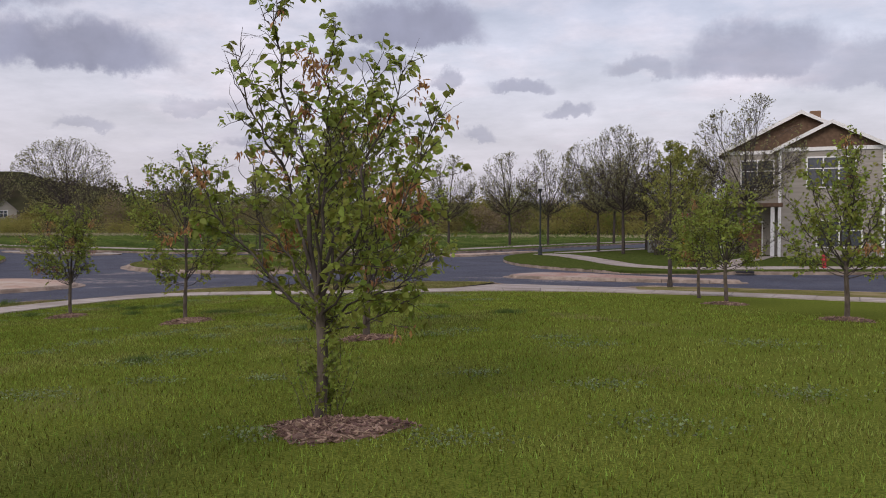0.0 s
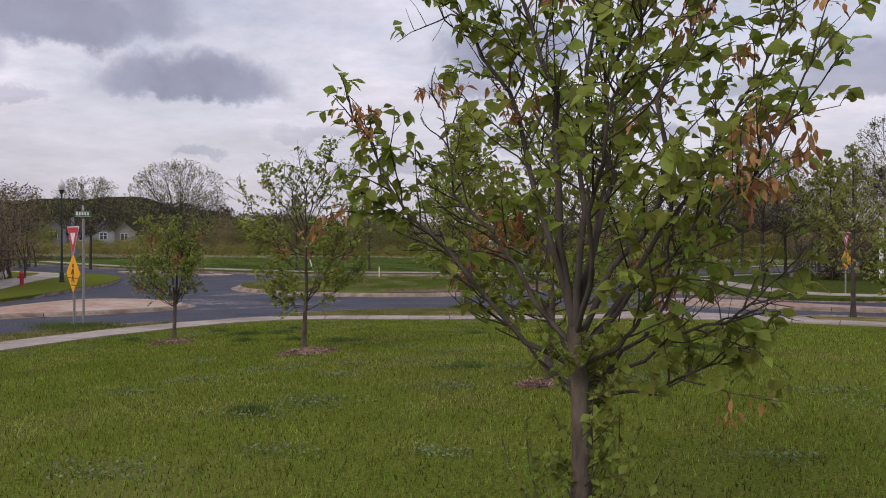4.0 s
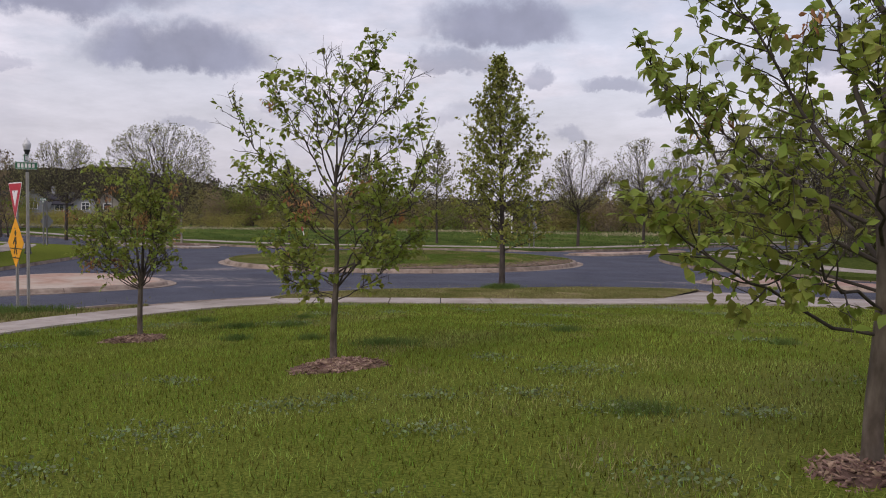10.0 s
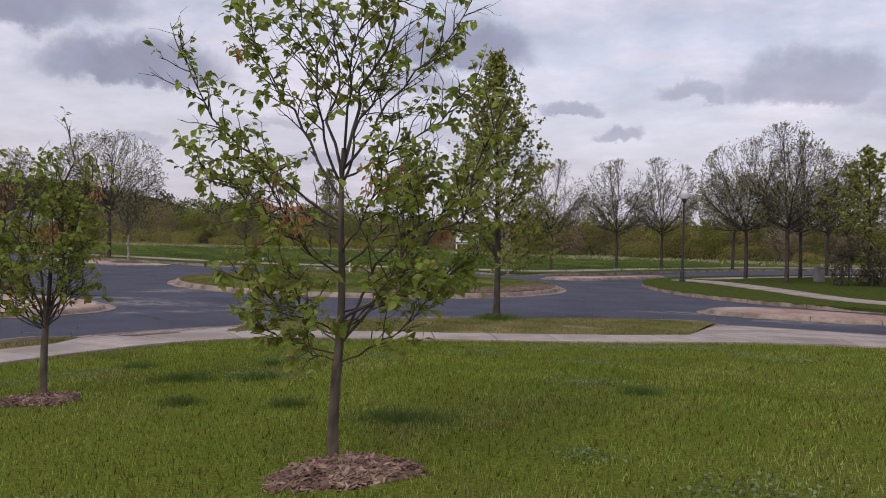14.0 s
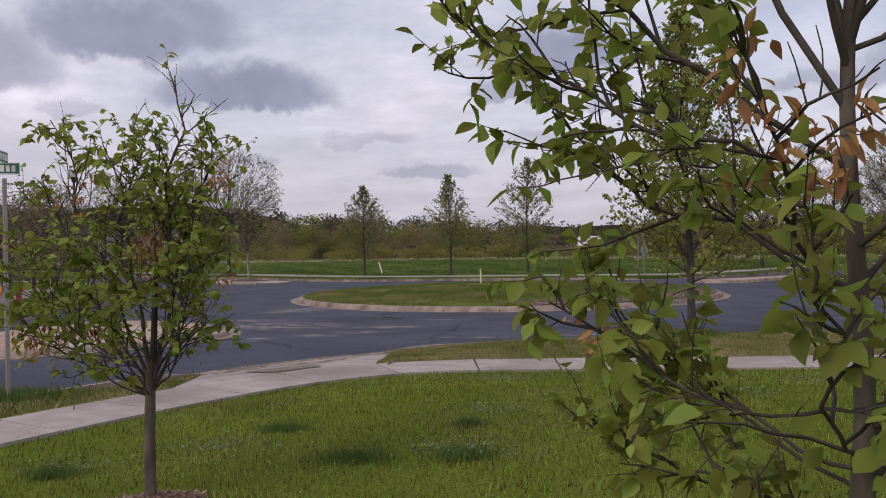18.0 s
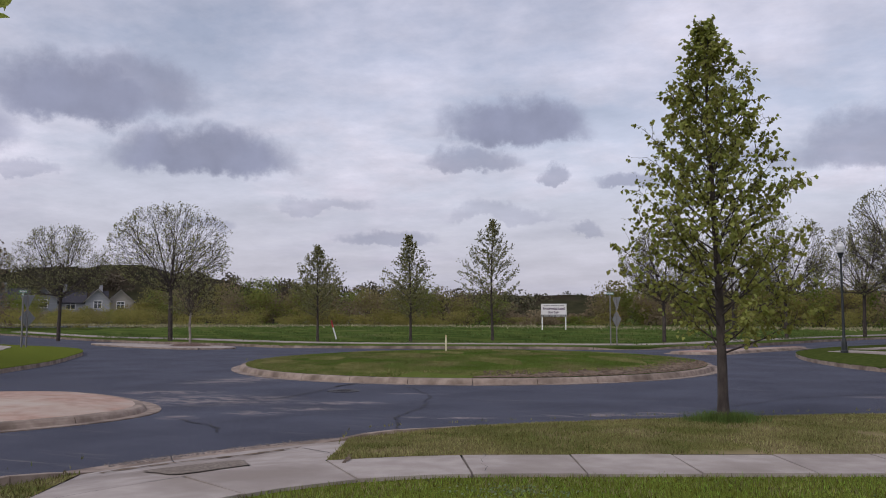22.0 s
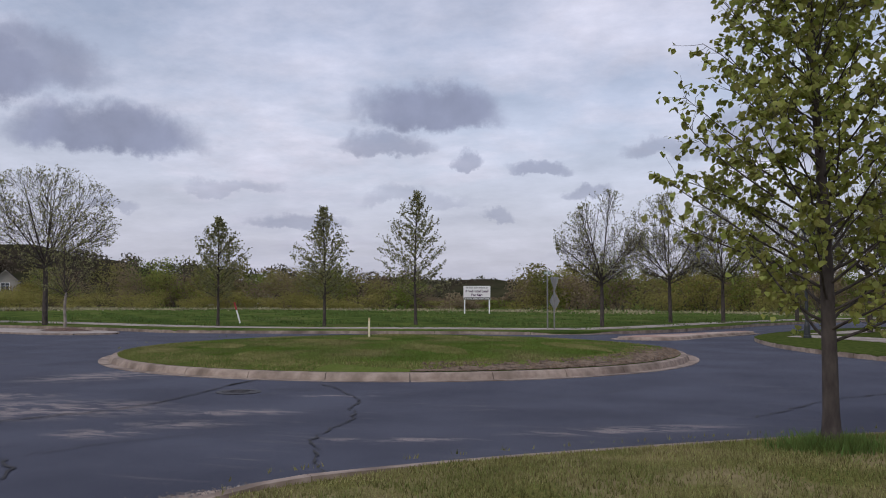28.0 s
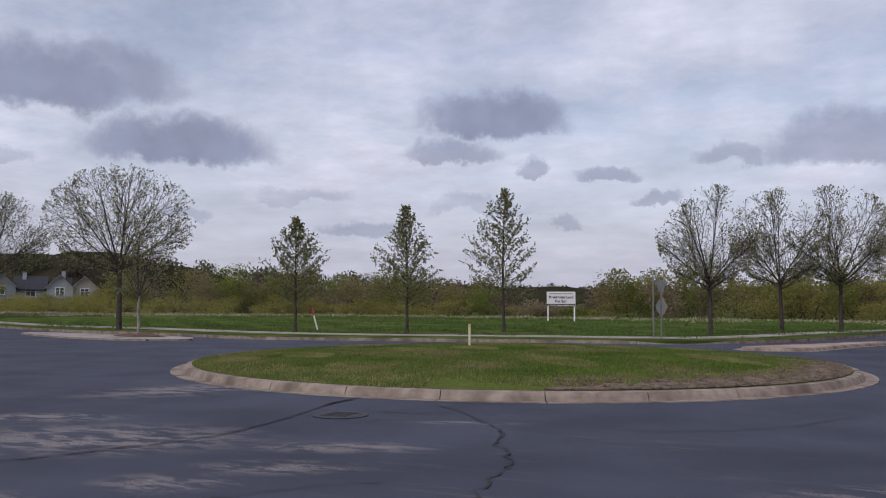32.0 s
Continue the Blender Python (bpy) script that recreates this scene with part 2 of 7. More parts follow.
M["kerb"] = noise_mat("kerb_concrete", (0.245, 0.190, 0.155), (0.37, 0.30, 0.25), 5.0, (0.155, 0.118, 0.095), 1.3, rough=0.9, bump=0.3, bump_scale=70, random_tint=0.03)
M["brick"] = noise_mat("red_paving", (0.30, 0.185, 0.145), (0.40, 0.265, 0.215), 4.0, (0.42, 0.35, 0.30), 0.6, rough=0.9, bump=0.3, bump_scale=40, random_tint=0.12)
M["dirt"] = noise_mat("bare_soil", (0.085, 0.060, 0.042), (0.20, 0.148, 0.105), 6.0, rough=0.95, bump=0.8, bump_scale=30)
M["mulch"] = noise_mat("wood_mulch", (0.085, 0.055, 0.040), (0.20, 0.13, 0.10), 9.0, rough=0.9, bump=0.6, bump_scale=40, random_tint=0.3, island_tint=0.0)
M["chip"] = noise_mat("mulch_chip", (0.120, 0.070, 0.054), (0.30, 0.200, 0.160), 9.0, rough=0.9, bump=0.3, bump_scale=60, island_tint=0.45)
M["bark"] = noise_mat("grey_brown_bark", (0.075, 0.058, 0.046), (0.17, 0.14, 0.115), 14.0, (0.05, 0.04, 0.035), 5.0, rough=0.9, bump=0.8, bump_scale=30, stretch=(1, 1, 0.35))
M["bark_dark"] = noise_mat("dark_bark", (0.040, 0.032, 0.030), (0.085, 0.070, 0.062), 10.0, rough=0.9, bump=0.6, bump_scale=25, stretch=(1, 1, 0.4))
M["bark_pale"] = noise_mat("pale_smooth_bark", (0.24, 0.21, 0.18), (0.36, 0.32, 0.28), 6.0, (0.16, 0.135, 0.115), 3.0, rough=0.9, bump=0.4, bump_scale=20)
M["bark_limb"] = noise_mat("limb_bark", (0.052, 0.043, 0.039), (0.105, 0.088, 0.078), 10.0, rough=0.9, bump=0.5, bump_scale=25, spec=0.15, stretch=(1, 1, 0.4))
M["leaf"] = noise_mat("green_leaf", (0.190, 0.240, 0.044), (0.345, 0.385, 0.086), 3.0, (0.33, 0.22, 0.085), 2.0, rough=0.5, bump=0, spec=0.25, island_tint=0.40, sheet=0.55, lo3=0.66, hi3=0.80)
M["leaf_red"] = noise_mat("scorched_leaf", (0.34, 0.150, 0.065), (0.52, 0.30, 0.135), 5.0, rough=0.6, bump=0, spec=0.3, island_tint=0.3, sheet=0.4)
M["leaf_young"] = noise_mat("young_leaf", (0.215, 0.235, 0.048), (0.330, 0.335, 0.085), 2.0, rough=0.5, bump=0, spec=0.35, island_tint=0.35, sheet=0.5)
M["leaf_pale"] = noise_mat("budding_leaf", (0.190, 0.190, 0.080), (0.280, 0.270, 0.125), 2.0, rough=0.6, bump=0, spec=0.3, island_tint=0.3, sheet=0.45)
M["white_paint"] = plain("white_paint", (0.78, 0.78, 0.78), 0.5, vary=0.05)
M["galv"] = plain("galvanised_steel", (0.32, 0.31, 0.30), 0.55, metal=0.6)
M["black_metal"] = plain("black_painted_metal", (0.022, 0.026, 0.028), 0.45)
M["red_paint"] = plain("red_enamel", (0.42, 0.035, 0.040), 0.45)
M["sign_white"] = plain("sign_white", (0.75, 0.73, 0.74), 0.5, vary=0.04)
M["sign_red"] = plain("sign_red", (0.45, 0.035, 0.055), 0.45)
M["sign_yellow"] = plain("sign_yellow", (0.80, 0.36, 0.015), 0.45, vary=0.05)
M["sign_green"] = plain("sign_green", (0.025, 0.16, 0.085), 0.45)
M["sign_black"] = plain("sign_black", (0.02, 0.02, 0.02), 0.5)
M["sign_grey"] = plain("sign_back", (0.21, 0.215, 0.22), 0.55, metal=0.2)


WORN = [(-15.6, 17.9, 1.2, 0.5, 20), (-13.5, 16.7, 1.9, 1.1, 18), (-10.3, 17.2, 1.0, 0.35, 18), (-10.4, 15.9, 0.8, 0.35, 16), (-11.0, 14.9, 0.6, 0.4, 20), (-12.0, 13.8, 0.4, 0.3, 30),
        (-7.1, 15.45, 1.0, 0.14, 14), (-4.3, 17.0, 1.5, 0.3, 28), (-9.6, 19.6, 0.7, 0.15, 15), (-16.0, 22.0, 1.8, 1.0, 60), (2.5, 22.5, 1.8, 0.5, 5), (5.5, 21.0, 1.5, 0.5, 0), (-18.5, 15.5, 1.5, 0.8, 30)]


def asphalt_mat():
    """Dark asphalt with fine aggregate, and pale streaks where the seal coat has worn off along the traffic."""
    mat = noise_mat("worn_asphalt", (0.030, 0.034, 0.058), (0.058, 0.064, 0.096), 0.45, (0.105, 0.105, 0.128), 90.0, rough=0.8, bump=0.5, bump_scale=110, spec=0.35, lo3=0.52, hi3=0.80)
    nt = mat.node_tree
    N, L = nt.nodes.new, nt.links.new
    b = nt.nodes["Principled BSDF"]
    old = b.inputs["Base Color"].links[0].from_socket
    tc = N("ShaderNodeTexCoord").outputs["Object"]

    def layer(turn, stretch, scale, a, z, detail=7.0):
        mp = N("ShaderNodeMapping")
        mp.inputs["Rotation"].default_value = (0, 0, radians(turn))
        mp.inputs["Scale"].default_value = (*stretch, 1)
        L(tc, mp.inputs["Vector"])
        n = N("ShaderNodeTexNoise")
        n.inputs["Scale"].default_value, n.inputs["Detail"].default_value, n.inputs["Roughness"].default_value = scale, detail, 0.7
        L(mp.outputs[0], n.inputs["Vector"])
        r = N("ShaderNodeMapRange")
        r.inputs["From Min"].default_value, r.inputs["From Max"].default_value = a, z
        L(n.outputs["Fac"], r.inputs["Value"])
        return r.outputs[0]

    def mul(a, z):
        m = N("ShaderNodeMath")
        m.operation = "MULTIPLY"
        L(a, m.inputs[0])
        L(z, m.inputs[1])
        return m.outputs[0]

    def over(f, base, c):
        n = N("ShaderNodeMix")
        n.data_type = "RGBA"
        L(f, n.inputs["Factor"])
        L(base, n.inputs[6])
        n.inputs[7].default_value = (*c, 1)
        return n.outputs[2]

    # patches where the seal coat is worn off: (x, y, half length, half width, bearing)
    spots = None
    for x, y, u, v, turn in WORN:
        mp = N("ShaderNodeMapping")
        mp.vector_type = "TEXTURE"
        mp.inputs["Location"].default_value = (x, y, 0)
        mp.inputs["Rotation"].default_value = (0, 0, radians(turn))
        mp.inputs["Scale"].default_value = (u, v, 10)
        L(tc, mp.inputs["Vector"])
        ln = N("ShaderNodeVectorMath")
        ln.operation = "LENGTH"
        L(mp.outputs[0], ln.inputs[0])
        r = N("ShaderNodeMapRange")
        r.inputs["From Min"].default_value, r.inputs["From Max"].default_value = 1.35, 0.45
        L(ln.outputs["Value"], r.inputs["Value"])
        if spots is None:
            spots = r.outputs[0]
        else:
            mx = N("ShaderNodeMath")
            mx.operation = "MAXIMUM"
            L(spots, mx.inputs[0])
            L(r.outputs[0], mx.inputs[1])
            spots = mx.outputs[0]
    worn = mul(mul(layer(18, (0.42, 1.0), 3.4, 0.46, 0.54, 9.0), layer(0, (1, 1), 46.0, 0.42, 0.52, 4.0)), spots)
    col = over(worn, old, (0.30, 0.255, 0.240))
    thin = mul(layer(25, (0.10, 1.0), 4.0, 0.57, 0.66), layer(0, (1, 1), 0.20, 0.46, 0.60))
    col = over(thin, col, (0.115, 0.108, 0.118))
    fleck = mul(layer(0, (1, 1), 55, 0.66, 0.72, 2.0), layer(10, (0.4, 1), 0.5, 0.50, 0.62))
    col = over(fleck, col, (0.17, 0.165, 0.17))
    stain = layer(30, (1, 1), 0.5, 0.56, 0.72)
    dark = N("ShaderNodeMix")
    dark.data_type = "RGBA"
    m = N("ShaderNodeMath")
    m.operation = "MULTIPLY"
    L(stain, m.inputs[0])
    m.inputs[1].default_value = 0.45
    L(m.outputs[0], dark.inputs["Factor"])
    L(col, dark.inputs[6])
    dark.inputs[7].default_value = (0.026, 0.029, 0.046, 1)
    L(dark.outputs[2], b.inputs["Base Color"])
    return mat


M["asphalt"] = asphalt_mat()

# ---------------------------------------------------------------- small builders
from mathutils.bvhtree import BVHTree
from mathutils.geometry import delaunay_2d_cdt


def obj(name, verts, faces, mat, parent=None, label="", smooth=False, loc=None):
    me = bpy.data.meshes.new(name)
    if isinstance(verts, np.ndarray) and isinstance(faces, np.ndarray):
        nf, k = faces.shape
        me.vertices.add(len(verts))
        me.vertices.foreach_set("co", np.ascontiguousarray(verts, np.float32).ravel())
        me.loops.add(nf * k)
        me.loops.foreach_set("vertex_index", np.ascontiguousarray(faces, np.int32).ravel())
        me.polygons.add(nf)
        me.polygons.foreach_set("loop_start", np.arange(0, nf * k, k, dtype=np.int32))
        me.update(calc_edges=True)
    else:
        me.from_pydata([tuple(v) for v in verts], [], [tuple(f) for f in faces])
    me.materials.append(mat)
    if smooth:
        me.polygons.foreach_set("use_smooth", np.ones(len(me.polygons), bool))
    me.update()
    ob = new(name, me)
    if parent is not None:
        ob.parent = parent
    if loc:
        ob.location = loc
    if label:
        ob["label"] = label
    return ob


def part(name, bm, material, parent, label="", smooth=False):
    """Links a bmesh as one mesh object under a thing or a part."""
    me = bpy.data.meshes.new(name)
    bm.to_mesh(me)
    bm.free()
    me.materials.append(material)
    if smooth:
        me.polygons.foreach_set("use_smooth", np.ones(len(me.polygons), bool))
    ob = new(name, me)
    ob.parent = parent
    if label:
        ob["label"] = label
    return ob


def thing(name, m, label, category, group="", kind=""):
    e = new(name)
    e.matrix_basis = m
    e.empty_display_size = 0.2
    return tagged(e, label, category, group, kind)


def box(bm, x0, x1, y0, y1, z0, z1, bevel=0.0):
    r = bmesh.ops.create_cube(bm, size=1.0, matrix=Matrix.Translation(((x0 + x1) / 2, (y0 + y1) / 2, (z0 + z1) / 2)) @ Matrix.Diagonal((x1 - x0, y1 - y0, z1 - z0, 1)))
    if bevel:
        vs = set(r["verts"])
        bmesh.ops.bevel(bm, geom=[e for e in bm.edges if e.verts[0] in vs and e.verts[1] in vs], offset=bevel, segments=1, affect="EDGES")
    return bm


def lathe(bm, profile, n=16, at=(0, 0, 0)):
    """A turned solid from (radius, height) rows."""
    rings = []
    for r, z in profile:
        rings.append([bm.verts.new((at[0] + r * math.cos(2 * math.pi * k / n), at[1] + r * math.sin(2 * math.pi * k / n), at[2] + z)) for k in range(n)])
    for a, b in zip(rings, rings[1:]):
        for k in range(n):
            bm.faces.new((a[k], a[(k + 1) % n], b[(k + 1) % n], b[k]))
    bm.faces.new(rings[0][::-1])
    bm.faces.new(rings[-1])
    return bm


def smooth_line(pts, step=0.6, closed=False):
    """A Catmull-Rom line through the points, about one point a step."""
    p = [np.array(q, float) for q in pts]
    out = []
    n = len(p)
    for i in range(n if closed else n - 1):
        p1, p2 = p[i], p[(i + 1) % n]
        p0 = p[i - 1] if closed or i else 2 * p1 - p2
        p3 = p[(i + 2) % n] if closed or i + 2 < n else 2 * p2 - p1
        k = max(1, int(np.linalg.norm(p2 - p1) / step))
        for j in range(k):
            t = j / k
            out.append(0.5 * (2 * p1 + (p2 - p0) * t + (2 * p0 - 5 * p1 + 4 * p2 - p3) * t * t + (3 * p1 - p0 - 3 * p2 + p3) * t**3))
    if not closed:
        out.append(p[-1])
    return np.array(out)


def offset_line(line, d, closed=False):
    """The line moved by d to its left."""
    nxt, prv = np.roll(line, -1, 0), np.roll(line, 1, 0)
    if not closed:
        nxt[-1], prv[0] = line[-1], line[0]
    t = nxt - prv
    t /= np.linalg.norm(t, axis=1)[:, None] + 1e-9
    return line + d * np.stack([-t[:, 1], t[:, 0]], 1)


def inside(pts, poly):
    x, y = pts[:, 0], pts[:, 1]
    res = np.zeros(len(pts), bool)
    a, b = poly, np.roll(poly, -1, 0)
    for (x1, y1), (x2, y2) in zip(a, b):
        if y1 != y2:
            res ^= ((y1 > y) != (y2 > y)) & (x < (x2 - x1) * (y - y1) / (y2 - y1) + x1)
    return res


def far_from(pts, line):
    """Distance of points from a polyline."""
    best = np.full(len(pts), 1e9)
    for a, b in zip(line[:-1], line[1:]):
        ab = b - a
        t = np.clip(((pts - a) @ ab) / (ab @ ab + 1e-9), 0, 1)
        best = np.minimum(best, np.linalg.norm(pts - a - t[:, None] * ab, axis=1))
    return best


def gridded(fn, x0, x1, y0, y1, step):
    """fn looked up from a grid of its values, for very many places."""
    xs, ys = np.arange(x0, x1 + step, step), np.arange(y0, y1 + step, step)
    gx, gy = np.meshgrid(xs, ys, indexing="ij")
    val = np.asarray(fn(np.stack([gx.ravel(), gy.ravel()], 1)), float).reshape(gx.shape)

    def read(p):
        u, v = np.clip((p[:, 0] - x0) / step, 0, len(xs) - 1.001), np.clip((p[:, 1] - y0) / step, 0, len(ys) - 1.001)
        i, j = u.astype(int), v.astype(int)
        a, b = u - i, v - j
        return val[i, j] * (1 - a) * (1 - b) + val[i + 1, j] * a * (1 - b) + val[i, j + 1] * (1 - a) * b + val[i + 1, j + 1] * a * b
    return read


def sheet(name, outline, zfun, step, mat, label, holes=(), kind="structure", category="ground"):
    """A ground sheet inside the outline, with a height for every place."""
    outline = np.asarray(outline)
    lo, hi = outline.min(0), outline.max(0)
    gx, gy = np.meshgrid(np.arange(lo[0] + step / 2, hi[0], step), np.arange(lo[1] + step / 2, hi[1], step))
    pts = np.stack([gx.ravel(), gy.ravel()], 1)
    pts += np.random.RandomState(3).uniform(-0.2, 0.2, pts.shape) * step
    pts = pts[inside(pts, outline)]
    pts = pts[far_from(pts, np.vstack([outline, outline[:1]])) > step * 0.35]
    loops = [outline] + [np.asarray(h) for h in holes]
    co, ed = [], []
    for l in loops:
        k = len(co)
        co += [Vector(p) for p in l]
        ed += [(k + i, k + (i + 1) % len(l)) for i in range(len(l))]
    co += [Vector(p) for p in pts]
    v, _, f, *_ = delaunay_2d_cdt(co, ed, [], 0, 1e-4)
    v = np.array([tuple(p) for p in v])
    cen = np.array([v[list(t)].mean(0) for t in f])
    keep = inside(cen, outline)
    for h in loops[1:]:
        keep &= ~inside(cen, h)
    f = np.array([t for t, k in zip(f, keep) if k])
    z = zfun(v)
    a, b, c = v[f[:, 0]], v[f[:, 1]], v[f[:, 2]]
    flip = ((b - a)[:, 0] * (c - a)[:, 1] - (b - a)[:, 1] * (c - a)[:, 0]) < 0
    f[flip] = f[flip][:, ::-1]
    ob = obj(name, np.column_stack([v, z]), f, mat, smooth=True)
    return tagged(ob, label, category, kind=kind)


def ribbon(line_a, line_b, za, zb):
    """Quads between two lines of equal length."""
    n = len(line_a)
    v = np.vstack([np.column_stack([line_a, za]), np.column_stack([line_b, zb])])
    f = np.array([(i, i + 1, n + i + 1, n + i) for i in range(n - 1)])
    return v, f


def lump(x, y, s):
    return np.sin(x * s + 1.3) * np.cos(y * s * 1.17 - 0.4) + 0.5 * np.sin(x * s * 2.3 + y * s * 1.9)


# ---------------------------------------------------------------- the plan
CX, CY, R_IN = -11.8, 31.0, 9.25
# kerb line on the lawn's side, from the street at the left round to the street at the right
K = smooth_line([(-18, -30), (-15, -14), (-12.6, -5), (-11.1, 1.8), (-10.45, 5), (-9.7, 8), (-8.95, 10.1), (-8.0, 11.75), (-6.9, 12.95), (-5.1, 14.4), (-2.5, 16.1), (1.0, 17.95), (3.6, 18.55),
                 (6.5, 18.1), (10, 17.5), (17, 16.3), (30, 14), (60, 8)], 0.5)
# sidewalk: lawn's edge and the street's edge
W1 = smooth_line([(-12, -30), (-8.6, -14), (-7.5, -6), (-7.2, -1.5), (-7.25, 1.5), (-7.1, 3.6), (-6.65, 5.9), (-5.95, 7.7), (-4.9, 8.7), (-3.2, 9.4), (-0.5, 10.4), (1.5, 11.25), (4, 12.4),
                  (7.2, 12.75), (11.8, 12.15), (15.8, 11.1), (30, 8), (60, 2)], 0.5)
W2 = offset_line(W1, 1.22)


def lawn_z(p):
    s = far_from(p, W1)
    z = 0.262 + 0.057 * np.minimum(s, 9) + 0.042 * np.clip(s - 9, 0, 4) + 0.030 * np.clip(s - 13, 0, 25)
    return z + 0.012 * lump(p[:, 0], p[:, 1], 1.1) * np.clip(s, 0, 1)


def build_ground():
    # asphalt under everything that is road
    a = np.linspace(0, 2 * np.pi, 64, endpoint=False)
    road_out = np.array([(-75, -35), (75, -35), (75, 125), (-75, 125)], float)
    rd = sheet("road", road_out, lambda p: -0.012 * ((p[:, 0] - CX) ** 2 + (p[:, 1] - CY) ** 2 > 20**2) + 0.003 * lump(p[:, 0], p[:, 1], 0.5), 2.0, M["asphalt"],
               "dark worn asphalt roadway with cracks and pale scuffs", category="road")
    # lawn
    back = np.array([(60, -30), (-12, -30)], float)
    sheet("lawn", np.vstack([W1, back]), lawn_z, 0.7, M["lawn"], "mown green lawn sloping down to the sidewalk")
    return rd


def kerb_strip(name, line, tops, label, joint=1.85, closed=False):
    """A kerb with its gutter along a line (road on the right of the line), as separate cast lengths."""
    owner = thing(name, Matrix(), label, "kerb", kind="structure")
    seg = np.linalg.norm(np.diff(line, axis=0), axis=1)
    dist = np.concatenate([[0], np.cumsum(seg)])
    n = max(1, int(dist[-1] / joint))
    for i in range(n):
        d0, d1 = dist[-1] * i / n + 0.010, dist[-1] * (i + 1) / n - 0.010
        ds = np.linspace(d0, d1, 5)
        mid = np.stack([np.interp(ds, dist, line[:, 0]), np.interp(ds, dist, line[:, 1])], 1)
        h = np.interp(ds, dist, tops)
        t = np.gradient(mid, axis=0)
        t /= np.linalg.norm(t, axis=1)[:, None]
        nrm = np.stack([-t[:, 1], t[:, 0]], 1)
        prof = [(-0.28, -0.05, 0), (-0.28, 0.016, 0), (0.0, 0.008, 0), (0.03, 0.03, 0.35), (0.07, 0.0, 0.93), (0.11, 0.0, 1.0), (0.24, 0.004, 1.0), (0.25, -0.1, 0)]
        rows = []
        for off, z, k in prof:
            p = mid + nrm * off
            rows.append(np.column_stack([p, z + k * h]))
        v = np.vstack(rows)
        m = len(ds)
        f = [(r * m + j, r * m + j + 1, (r + 1) * m + j + 1, (r + 1) * m + j) for r in range(len(prof) - 1) for j in range(m - 1)]
        f += [tuple(r * m for r in range(len(prof))), tuple(r * m + m - 1 for r in reversed(range(len(prof))))]
        obj("kerb_length", v, f, M["kerb"], owner)
    return owner


build_ground()

# terraces and ramps between sidewalk and kerb
KE = offset_line(K, -0.24)


def cut(line, p, q):
    """The stretch of a line between the points nearest to p and q."""
    i = int(np.argmin(np.linalg.norm(line - np.array(p), axis=1)))
    j = int(np.argmin(np.linalg.norm(line - np.array(q), axis=1)))
    return line[i:j + 1] if i <= j else line[j:i + 1][::-1]


def terrace_z(p):
    dk, dw = far_from(p, KE), far_from(p, W2)
    t = dw / (dw + dk + 1e-6)
    end = np.min([np.hypot(p[:, 0] - x, p[:, 1] - y) for x, y in ((-7.4, 10.9), (3.3, 16.2), (8.6, 15.8), (-9.0, 7.6))], axis=0)
    k = np.clip((end - 0.6) / 2.2, 0, 1)
    return 0.29 * (1 - t) + (0.05 + 0.10 * k) * t + 0.20 * k * t * (1 - t) + 0.01 * lump(p[:, 0], p[:, 1], 1.7) * np.minimum(1, np.minimum(dk, dw) * 2)


def band(a, b):
    return np.vstack([a, b[::-1]])


sheet("verge_middle", band(cut(W2, (-6.35, 9.6), (2.4, 13.2)), cut(KE, (-7.7, 11.9), (3.3, 18.3))), terrace_z, 0.5, M["verge"], "strip of patchy grass between sidewalk and kerb")
sheet("verge_left", band(cut(W2, (-13, -30), (-8.0, 6.0)), cut(KE, (-19, -30), (-9.4, 8.5))), terrace_z, 0.7, M["verge"], "strip of thin grass between sidewalk and kerb")
sheet("verge_right", band(cut(W2, (8.6, 13.8), (60, 3)), cut(KE, (8.6, 17.8), (60, 8))), terrace_z, 0.9, M["verge"], "strip of grass between sidewalk and kerb")


def ramp_z(p):
    dk, dw = far_from(p, KE), far_from(p, W2)
    t = dw / (dw + dk + 1e-6)
    return 0.288 * (1 - t) + 0.05 * t


sheet("ramp_left", band(cut(W2, (-8.0, 6.0), (-6.35, 9.6)), cut(KE, (-9.4, 8.5), (-7.7, 11.9))), ramp_z, 0.5, M["concrete"], "pale concrete kerb ramp with a rough patch", category="pavement")
sheet("ramp_right", band(cut(W2, (2.4, 13.2), (8.6, 13.8)), cut(KE, (3.3, 18.3), (8.6, 17.8))), ramp_z, 0.5, M["concrete"], "pale concrete kerb ramp", category="pavement")


def kerb_tops(line, ramps):
    """Kerb height along a line: low at ramps."""
    out = []
    for p in line:
        h = 0.15
        for q, r in ramps:
            d = math.dist(p, q)
            h = min(h, 0.03 + 0.12 * min(1, max(0, (d - r) / 0.8)))
        out.append(h)
    return np.array(out)


KN = K[(K[:, 0] < 40) & (K[:, 1] > -22)][::-1]
kerb_strip("kerb_near", KN, kerb_tops(KN, [((-8.7, 10.3), 1.7), ((5.9, 18.3), 2.3)]), "concrete kerb and gutter beside the lawn")


